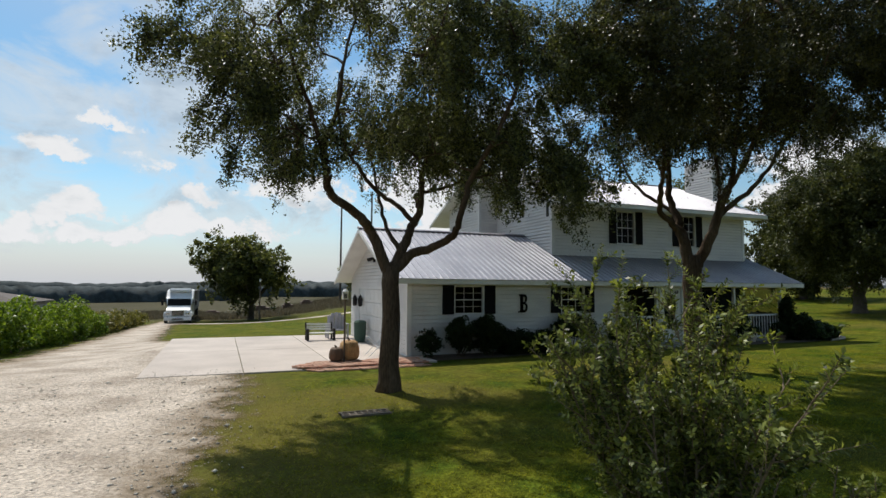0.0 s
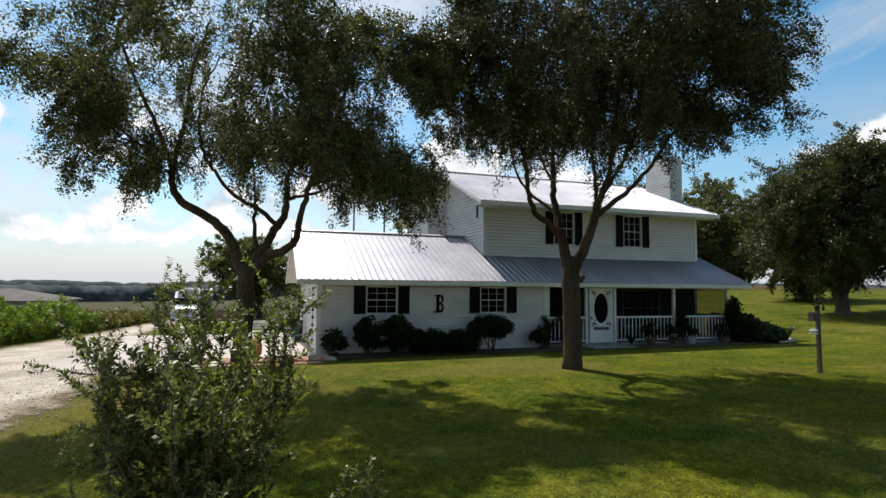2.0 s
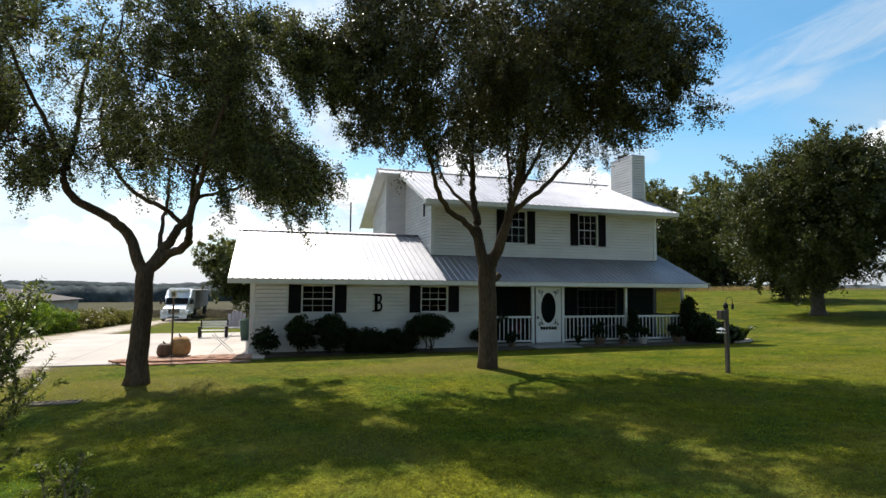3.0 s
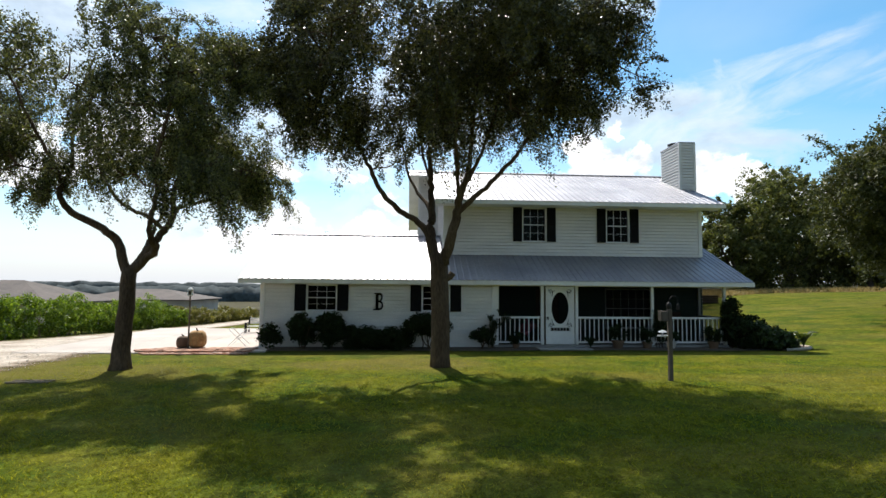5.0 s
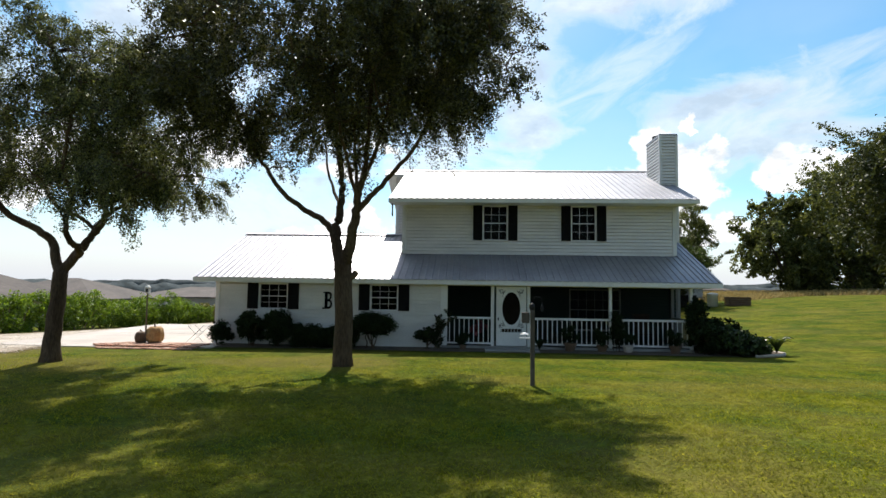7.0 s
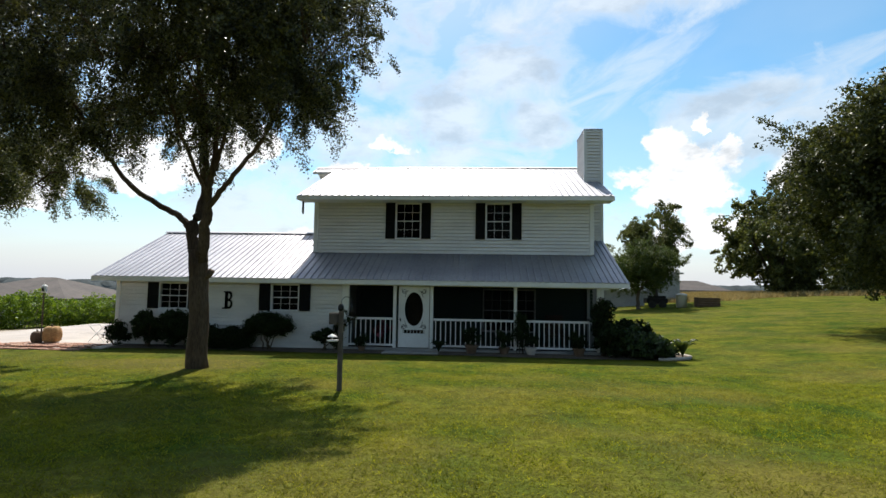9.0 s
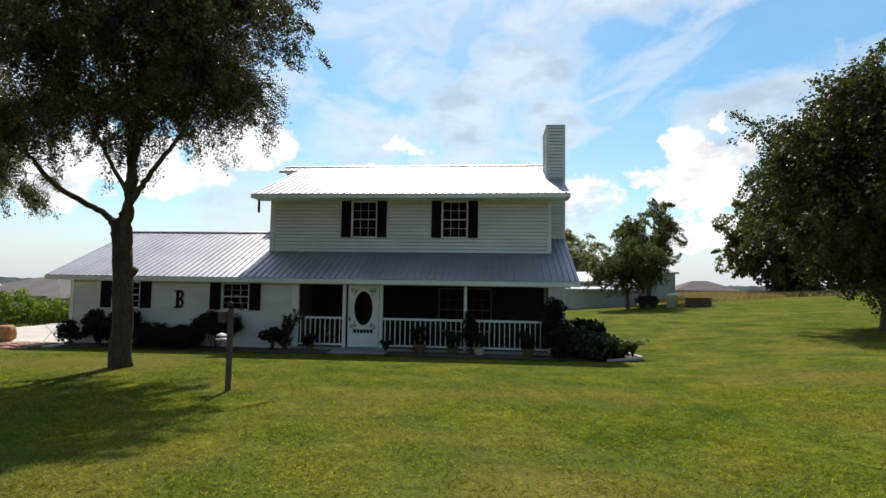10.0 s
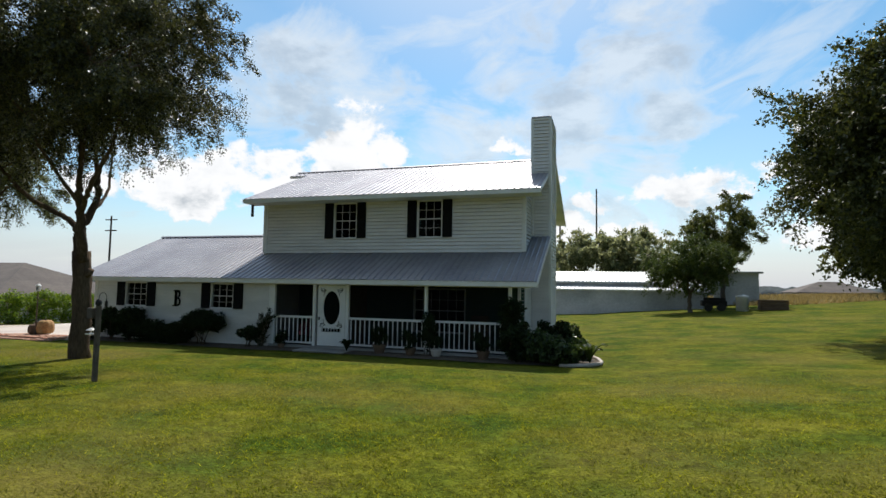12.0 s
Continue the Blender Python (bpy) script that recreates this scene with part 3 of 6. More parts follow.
def fast_mesh(name, verts, faces, mat):
    """A mesh from arrays of vertices and equal-sided faces."""
    me = bpy.data.meshes.new(name)
    k = faces.shape[1]
    me.vertices.add(len(verts))
    me.vertices.foreach_set("co", np.ascontiguousarray(verts, dtype=np.float32).ravel())
    me.loops.add(faces.size)
    me.loops.foreach_set("vertex_index", faces.astype(np.int32).ravel())
    me.polygons.add(len(faces))
    me.polygons.foreach_set("loop_start", np.arange(0, faces.size, k, dtype=np.int32))
    me.polygons.foreach_set("loop_total", np.full(len(faces), k, dtype=np.int32))
    me.update(calc_edges=True)
    me.materials.append(mat)
    return me


def ss(a, b, x):
    t = np.clip((np.asarray(x, float) - a) / (b - a), 0, 1)
    return t * t * (3 - 2 * t)


def ground_z(x, y):
    """The lie of the land: it rises gently to the front and to the east, and falls away to the north-west."""
    x, y = np.asarray(x, float), np.asarray(y, float)
    d = np.maximum(0, 15.5 - y)
    d = np.where(d < 14, d, 14 + 6 * (1 - np.exp(-(np.maximum(d, 14) - 14) / 6)))
    z = 0.0027 * np.clip(x, 0, 19) * d
    u = np.maximum(0, y - 15.5 - 8.5 * ss(-5, 0, x))
    s = -0.05 - 0.011 * ss(-5, 0, x) + 0.074 * ss(0, 26, x)
    z = z + s * 60 * (1 - np.exp(-u / 60))
    far = np.maximum(0, -x - 10)
    away = np.hypot(x - 10, y - 10)
    z = z + 0.08 * 45 * (1 - np.exp(-np.maximum(0, x - 23) / 45)) * np.exp(-np.maximum(0, away - 62) / 45)
    return z - 1.6 * (1 - np.exp(-far / 30)) - 13 * (1 - np.exp(-np.maximum(0, away - 95) / 300))


def gz(x, y):
    return float(ground_z(x, y))

# ---- ground ----


def spread(lo, hi, step, far):
    """Grid lines: even between lo and hi, then wider and wider out to far."""
    mid = list(np.arange(lo, hi + step / 2, step))
    out, d = [], step
    while d < far:
        d *= 1.35
        out.append(d)
    return np.array([lo - o for o in reversed(out)] + mid + [hi + o for o in out])


gx, gy = spread(-14, 44, 0.6, 2600), spread(-6, 66, 0.6, 2600)
GX, GY = np.meshgrid(gx, gy, indexing="ij")
GZ = ground_z(GX, GY)
idx = np.arange(GX.size).reshape(GX.shape)
cells = np.stack([idx[:-1, :-1], idx[1:, :-1], idx[1:, 1:], idx[:-1, 1:]], -1).reshape(-1, 4)
ground = new("ground", fast_mesh("ground", np.stack([GX, GY, GZ], -1).reshape(-1, 3), cells, M["lawn"]))
for p in ground.data.polygons:
    p.use_smooth = True
tagged(ground, "mown green lawn with yellowed and dry patches", "lawn", kind="structure")


def strip(name, rows, mat, lift, label, category, inner=8, margin=0.7):
    """A track laid on the land: rows of (left x, left y, right x, right y). It runs out thinly past its edges."""
    verts, faces, inside = [], [], []
    for i, (lx, ly, rx, ry) in enumerate(rows):
        w = math.hypot(rx - lx, ry - ly)
        m = min(margin / w, 0.45)
        fs = [(-m, 0.0), (0.0, 0.42), (m, 1.0)] + [(m + (1 - 2 * m) * k / inner, 1.0) for k in range(1, inner)] + [(1 - m, 1.0), (1.0, 0.42), (1 + m, 0.0)]
        c = len(fs)
        for j, (f, s_) in enumerate(fs):
            x, y = lx + (rx - lx) * f, ly + (ry - ly) * f
            verts.append((x, y, gz(x, y) + lift * (0.4 + 0.6 * s_)))
            inside.append(s_)
            if i and j:
                a = (i - 1) * c + j
                faces.append((a - 1, a, a + c, a + c - 1))
    me = fast_mesh(name, np.array(verts), np.array(faces), mat)
    me.attributes.new("inside", "FLOAT", "POINT").data.foreach_set("value", inside)
    return tagged(new(name, me), label, category, kind="structure")


def road_right(y):
    near = np.interp(y, [-14, 0, 4, 6.5, 9, 11, 14.6], [-3.2, -1.9, -1.2, -0.65, -0.15, 0.1, 0.25])
    away = np.interp(y, [14, 24.2, 30, 53, 62, 70], [-0.6, -1.0, -3.0, -4.1, -3.6, -3.4])
    return np.where(y < 14.3, near, away)


rows = []
for y in np.concatenate([np.arange(-14, 14.2, 0.25), [14.29, 14.31], np.arange(14.5, 70, 0.4)]):
    wob = 0.22 * noise.noise(Vector((3.3, y * 0.9, 0))) + 0.1 * noise.noise(Vector((8.3, y * 3.1, 0)))
    wob2 = 0.25 * noise.noise(Vector((5.1, y * 0.6, 2))) + 0.1 * noise.noise(Vector((1.3, y * 2.7, 5)))
    rows.append((float(np.interp(y, [-14, 10, 30, 50, 62, 70], [-7.2, -6.6, -6.7, -7.0, -6.3, -6.2])) + wob2, y, float(road_right(y)) + wob, y))
strip("driveway", rows, M["gravel"], 0.025, "pale limerock gravel driveway with worn tracks", "driveway", 14, 1.25)
rows = []
for i in range(60):
    f = i / 59
    x, y = -4.6 + 34 * f, 57.5 + 11 * f - 5 * math.sin(f * 3.1)
    w = 1.3 + 0.15 * noise.noise(Vector((x, 1, 1)))
    rows.append((x - 0.1, y + w, x + 0.1, y - w))
strip("side_track", rows, M["gravel"], 0.03, "pale gravel track across the far grass", "track", 4, 0.5)

pad = thing("driveway_slab", "pale poured concrete parking slab by the garage", "pavement", (0, 19, 0), kind="structure")
px_, py_ = [-2.1, 0.2, 2.5, 4.88], [14.2, 19.1, 24.0]
for i in range(3):
    for j in range(2):
        bm = bmesh.new()
        box(bm, px_[i] + 0.008, px_[i + 1] - 0.008, py_[j] + 0.008, py_[j + 1] - 0.008, -0.12, 0.04, 0.01)
        part("slab", bm, M["concrete"], pad)

# brick paving and border at the garage corner
bricks = thing("brick_border", "reddish loose brick paving beside the garage corner", "paving", (3, 15, 0), kind="structure")
bm = bmesh.new()
box(bm, -0.1, 0.1, -0.05, 0.05, 0.0, 0.045, 0.006)
brick_mesh = finish("brick", bm, M["brick"])
rnd = random.Random(5)
for i in range(17):
    for j in range(12):
        x, y = 1.35 + i * 0.215 + (0.1 if j % 2 else 0), 13.9 + j * 0.115
        if (x - 1.3) < 0.25 * abs(j - 5) * 0.5 or rnd.random() < 0.07:
            continue
        b = new("brick", brick_mesh)
        b.parent = bricks
        b.matrix_parent_inverse = bricks.matrix_basis.inverted()
        b.matrix_basis = pose(x + rnd.uniform(-.012, .012), y + rnd.uniform(-.008, .008), (0.055 if y > 14.24 else 0.006) + rnd.uniform(-.006, .006), rnd.uniform(-3, 3), rnd.uniform(-3, 3), rnd.uniform(-5, 5))
bm = bmesh.new()
box(bm, 4.9, 5.35, 14.5, 15.72, -0.1, 0.06, 0.01)
lone("stepping_slab", bm, M["concrete"], "grey concrete slab at the garage corner", "paving", "structure")

# ---- house ----
YF, YU = 15.78, 17.56            # front wall, upper wall
XG, XC = 4.9, 11.285             # garage end, upper wall's end
XR = 21.52                       # east wall
SL, SU = 0.45, 0.412             # roof slopes
Y_RG, Z_RG = 19.57, 4.29         # garage ridge
Y_RU, Z_RU = 21.9, 7.54          # upper ridge
YB_G, YB = 23.36, 26.24          # rear walls
house = thing("house", "white lap-sided two-storey farmhouse with metal roof and front porch", "house", (13, 19, 0))


def siding(name, o, u, n, u0, u1, z0, z1, holes=(), limit=None, course=0.128, mat=None, label=""):
    """Lap siding: each course leans out at its foot. o: a point of the wall, u: the way along it, n: outwards. holes: (u0, u1, z0, z1);
    limit(z): the part of the wall that exists at that height (for gables)."""
    bm = bmesh.new()
    o, u, n = Vector(o), Vector(u), Vector(n)

    def pt(a, z, d):
        return o + u * a + n * d + Vector((0, 0, z))
    z = z0
    while z < z1 - 1e-4:
        top = min(z + course, z1)
        cuts = sorted({z, top, *([z + course - 0.019] if top > z + course - 0.015 else []), *[h for q in holes for h in q[2:] if z < h < top]})
        for a, b in zip(cuts, cuts[1:]):
            mid = (a + b) / 2
            lo, hi = (u0, u1) if limit is None else limit(b)
            lo, hi = max(lo, u0), min(hi, u1)
            runs = [(lo, hi)]
            for h0, h1, hz0, hz1 in holes:
                if hz0 < mid < hz1:
                    runs = [r for p, q in runs for r in ((p, min(q, h0)), (max(p, h1), q)) if r[1] - r[0] > 1e-3]
            reveal = a >= z + course - 0.019 - 1e-5
            da, db = (-0.025, -0.025) if reveal else (0.042 - 0.03 * (a - z) / course, 0.042 - 0.03 * (b - z) / course)
            for p, q in runs:
                if q - p < 0.01:
                    continue
                if limit is None:
                    p2, q2 = p, q
                else:
                    l2, h2 = limit(a)
                    p2, q2 = (max(l2, u0) if p == lo else p), (min(h2, u1) if q == hi else q)
                quad(bm, pt(p2, a, da), pt(q2, a, da), pt(q, b, db), pt(p, b, db))
                if a == z:
                    quad(bm, pt(p2, a, -0.025), pt(q2, a, -0.025), pt(q2, a, da), pt(p2, a, da))
                elif reveal:
                    quad(bm, pt(p2, a, -0.025), pt(q2, a, -0.025), pt(q2, a, 0.016), pt(p2, a, 0.016))
                quad(bm, pt(p2, a, -0.1), pt(q2, a, -0.1), pt(q, b, -0.1), pt(p, b, -0.1))
                quad(bm, pt(p2, a, da), pt(p, b, db), pt(p, b, -0.1), pt(p2, a, -0.1))
                quad(bm, pt(q2, a, da), pt(q, b, db), pt(q, b, -0.1), pt(q2, a, -0.1))
        z = top
    for h0, h1, hz0, hz1 in holes:
        for a, b in (((h0, hz0), (h1, hz0)), ((h1, hz0), (h1, hz1)), ((h1, hz1), (h0, hz1)), ((h0, hz1), (h0, hz0))):
            quad(bm, pt(a[0], a[1], 0.0), pt(b[0], b[1], 0.0), pt(b[0], b[1], -0.1), pt(a[0], a[1], -0.1))
    bmesh.ops.remove_doubles(bm, verts=bm.verts, dist=0.0015)
    return part(name, bm, mat or M["siding"], house, label)


G_WIN = [(6.44, 7.42, 1.31, 2.17), (10.42, 11.34, 1.31, 2.17)]
U_WIN = [(14.36, 15.25, 3.96, 5.25), (17.7, 18.58, 3.96, 5.25)]
# garage front, garage end, rear
siding("wall", (0, YF, 0), (1, 0, 0), (0, -1, 0), XG, 12.9, 0.0, 2.24, [w for w in G_WIN])
def g_gable(z):
    return (15.335 + (z - 2.3) / SL, 2 * Y_RG - 15.335 - (z - 2.3) / SL) if z > 2.44 else (YF, YB_G)
siding("wall", (XG, 0, 0), (0, 1, 0), (-1, 0, 0), YF, YB_G, 0.0, Z_RG - 0.12, [(17.3, 21.9, 0.0, 2.05)], g_gable)
siding("wall", (0, YB_G, 0), (1, 0, 0), (0, 1, 0), XG, XC, -0.4, 2.3)
siding("wall", (12.9, 0, 0), (0, 1, 0), (1, 0, 0), YF, YU, 0.0, 2.24)
# upper front, west gable, east gable, rear
siding("wall", (0, YU, 0), (1, 0, 0), (0, -1, 0), XC, XR, 3.4, 5.32, U_WIN)
def u_gable(z):
    return (16.76 + (z - 5.34) / SU, 2 * Y_RU - 16.76 - (z - 5.34) / SU) if z > 5.66 else (YU, YB)
siding("wall", (XC, 0, 0), (0, 1, 0), (-1, 0, 0), YU, YB, 2.6, Z_RU - 0.12, (), u_gable)
siding("wall", (XR, 0, 0), (0, 1, 0), (1, 0, 0), YU, YB, -0.3, Z_RU - 0.12, (), u_gable)
siding("wall", (0, YB, 0), (1, 0, 0), (0, 1, 0), XC, XR, -0.5, 5.32)
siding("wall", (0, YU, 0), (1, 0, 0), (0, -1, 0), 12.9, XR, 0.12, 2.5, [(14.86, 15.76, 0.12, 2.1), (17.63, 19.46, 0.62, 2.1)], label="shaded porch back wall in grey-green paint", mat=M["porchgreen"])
# west bump-out under the carried-on roof
siding("wall", (0, 22.0, 0), (1, 0, 0), (0, -1, 0), 10.38, XC, 3.0, 7.36)
siding("wall", (10.38, 0, 0), (0, 1, 0), (-1, 0, 0), 22.0, 25.4, 2.6, 7.3, (), lambda z: (22.0, min(25.4, 27.04 - (z - 5.34) / SU)))
# chimney chase
CX0, CX1, CY0, CY1, CZ = 21.56, 22.2, 19.1, 20.75, 8.45
siding("chimney_chase", (0, CY0, 0), (1, 0, 0), (0, -1, 0), CX0, CX1, -0.2, CZ)
siding("chimney_chase", (0, CY1, 0), (1, 0, 0), (0, 1, 0), CX0, CX1, -0.2, CZ)
siding("chimney_chase", (CX0, 0, 0), (0, 1, 0), (-1, 0, 0), CY0, CY1, 5.6, CZ)
siding("chimney_chase", (CX1, 0, 0), (0, 1, 0), (1, 0, 0), CY0, CY1, -0.2, CZ)


def board(x0, x1, y0, y1, z0, z1, name="trim_board", mat="trim", bev=0.004):
    bm = bmesh.new()
    box(bm, x0, x1, y0, y1, z0, z1, bev)
    return part(name, bm, M[mat], house)


# corner boards
for x, y, z0, z1 in ((XG, YF, 0, 2.24), (XC, YU, 3.42, 5.3), (XR, YU, 3.42, 5.3)):
    board(x - 0.055 if x != XR else x - 0.09, x + 0.09 if x != XR else x + 0.055, y - 0.055, y + 0.09, z0, z1, "corner_board")
for x in (CX0, CX1):
    board(x - 0.05, x + 0.05, CY0 - 0.05, CY0 + 0.05, 4.0 if x == CX0 else 0.0, CZ, "corner_board")
board(CX1 - 0.05, CX1 + 0.055, CY1 - 0.05, CY1 + 0.055, 0, CZ, "corner_board")
board(10.32, 10.44, 21.94, 22.06, 3.9, 7.3, "corner_board")
board(CX0 - 0.04, CX1 + 0.04, CY0 - 0.04, CY1 + 0.04, CZ, CZ + 0.06, "chimney_cap", "metal")
bm = bmesh.new()
lathe(bm, 21.9, 20.2, [(0.25, CZ + 0.06), (0.25, CZ + 0.17), (0.29, CZ + 0.18), (0.29, CZ + 0.25), (0.2, CZ + 0.28), (0.05, CZ + 0.3)], 18)
part("chimney_flue", bm, M["dark"], house)
# plinth strip and slab
board(XG - 0.07, 13.0, YF - 0.055, YF + 0.06, -0.25, 0.035, "plinth", "porch_floor")
board(12.9, 21.6, YF - 0.06, YU, -0.3, 0.14, "porch_slab", "porch_floor", 0.01)


def panel_mesh(length, width, ribs=4):
    """One sheet of ribbed roofing: x across, y up the slope."""
    bm = bmesh.new()
    prof, pitch = [], width / ribs
    for k in range(ribs):
        c = k * pitch + pitch / 2
        prof += [(c - pitch / 2, 0.0), (c - 0.03, 0.0), (c - 0.012, 0.027), (c + 0.012, 0.027), (c + 0.03, 0.0)]
    prof.append((width, 0.0))
    for (a, za), (b, zb) in zip(prof, prof[1:]):
        quad(bm, (a, 0, za), (b, 0, zb), (b, length, zb), (a, length, za))
    bmesh.ops.remove_doubles(bm, verts=bm.verts, dist=1e-4)
    r = bmesh.ops.extrude_face_region(bm, geom=bm.faces[:])
    for v in r["geom"]:
        if isinstance(v, bmesh.types.BMVert):
            v.co.z -= 0.012
    return finish("roof_panel", bm, M["metal"])


def roof(x0, x1, y_e, z_e, y_r, z_r, name="roof"):
    """A slope of ribbed sheets over a deck, from eave to ridge."""
    length = math.hypot(y_r - y_e, z_r - z_e)
    v = Vector((0, y_r - y_e, z_r - z_e)).normalized()
    n = Vector((1, 0, 0)).cross(v)
    flip = n.z < 0
    if flip:
        n = -n
    bm = bmesh.new()
    a, b = Vector((0, y_e, z_e)), Vector((0, y_r, z_r))
    for s in (0.0, -0.09):
        off = n * (s - 0.02)
        quad(bm, *[Vector((x, 0, 0)) + q + off for x, q in ((x0, a), (x1, a), (x1, b), (x0, b))])
    bmesh.ops.bridge_loops(bm, edges=bm.edges)
    deck = part(name, bm, M["trim"], house)
    count = max(1, round((x1 - x0) / 0.915))
    w = (x1 - x0) / count
    me = panel_mesh(length + 0.03, w)
    ux = Vector((-1, 0, 0)) if flip else Vector((1, 0, 0))
    for k in range(count):
        ob = new("roof_panel", me)
        ob.parent = deck
        ox = x0 + w * (k + 1) if flip else x0 + w * k
        org = Vector((ox, y_e, z_e)) - v * 0.03
        mat = Matrix((ux.to_4d(), v.to_4d(), n.to_4d(), org.to_4d())).transposed()
        for r_ in range(3):
            mat[3][r_] = 0
        mat[3][3] = 1
        ob.matrix_basis = mat
    return deck


ZE, YE = 2.4, 15.335
roof(4.23, XC, YE, ZE, Y_RG, Z_RG)
roof(XC, XR, YE, ZE, YU, ZE + (YU - YE) * (Z_RG - ZE) / (Y_RG - YE), "porch_roof")
roof(XR, 22.22, YE, ZE, CY0, ZE + (CY0 - YE) * (Z_RG - ZE) / (Y_RG - YE), "porch_roof")
roof(4.23, XC, 2 * Y_RG - YE, ZE, Y_RG, Z_RG)
roof(10.83, 22.12, 16.76, 5.44, Y_RU, Z_RU)
roof(10.83, 22.12, 2 * Y_RU - 16.76, 5.44, Y_RU, Z_RU)
roof(9.9, 10.83, 21.2, 5.44 + (21.2 - 16.76) * (Z_RU - 5.44) / (Y_RU - 16.76), Y_RU, Z_RU)
roof(9.9, 10.83, 2 * Y_RU - 16.76, 5.44, Y_RU, Z_RU)
# ridge caps
for x0, x1, y, z in ((4.2, XC, Y_RG, Z_RG), (9.87, 22.15, Y_RU, Z_RU)):
    bm = bmesh.new()
    for s in (-1, 1):
        for d in (0.035, 0.05):
            quad(bm, (x0, y, z + d + 0.01), (x1, y, z + d + 0.01), (x1, y + s * 0.14, z + d - 0.05), (x0, y + s * 0.14, z + d - 0.05))
    part("ridge_cap", bm, M["metal"], house)
# fascia, soffit, rake boards
board(4.2, 22.24, YE - 0.02, YE + 0.005, 2.225, 2.372, "fascia")
board(4.2, 22.24, YE + 0.01, YF - 0.03, 2.23, 2.245, "soffit")
board(12.9, 22.0, YF - 0.08, YF + 0.08, 2.2, 2.38, "porch_beam")
board(12.95, 21.5, YF + 0.08, YU - 0.03, 2.36, 2.38, "porch_ceiling")
board(10.8, 22.14, 16.74, 16.765, 5.27, 5.415, "fascia")
board(10.8, 22.14, 16.77, YU - 0.03, 5.28, 5.295, "soffit")


def rake(x, y_e, z_e, y_r, z_r, drop=0.16, t=0.025):
    bm = bmesh.new()
    for d in (-t, t):
        quad(bm, (x + d, y_e, z_e - 0.03), (x + d, y_r, z_r - 0.03), (x + d, y_r, z_r - drop), (x + d, y_e, z_e - drop))
    bmesh.ops.bridge_loops(bm, edges=bm.edges)
    part("rake_board", bm, M["trim"], house)


for y0 in (YE, 2 * Y_RG - YE):
    rake(4.23, y0, ZE, Y_RG, Z_RG)
for y0 in (16.76, 2 * Y_RU - 16.76):
    rake(22.12, y0, 5.44, Y_RU, Z_RU)
rake(10.83, 16.76, 5.44, 21.2, 5.44 + 4.44 * (Z_RU - 5.44) / (Y_RU - 16.76))
rake(9.9, 2 * Y_RU - 16.76, 5.44, Y_RU, Z_RU)
rake(22.22, YE, ZE, CY0, ZE + (CY0 - YE) * (Z_RG - ZE) / (Y_RG - YE))


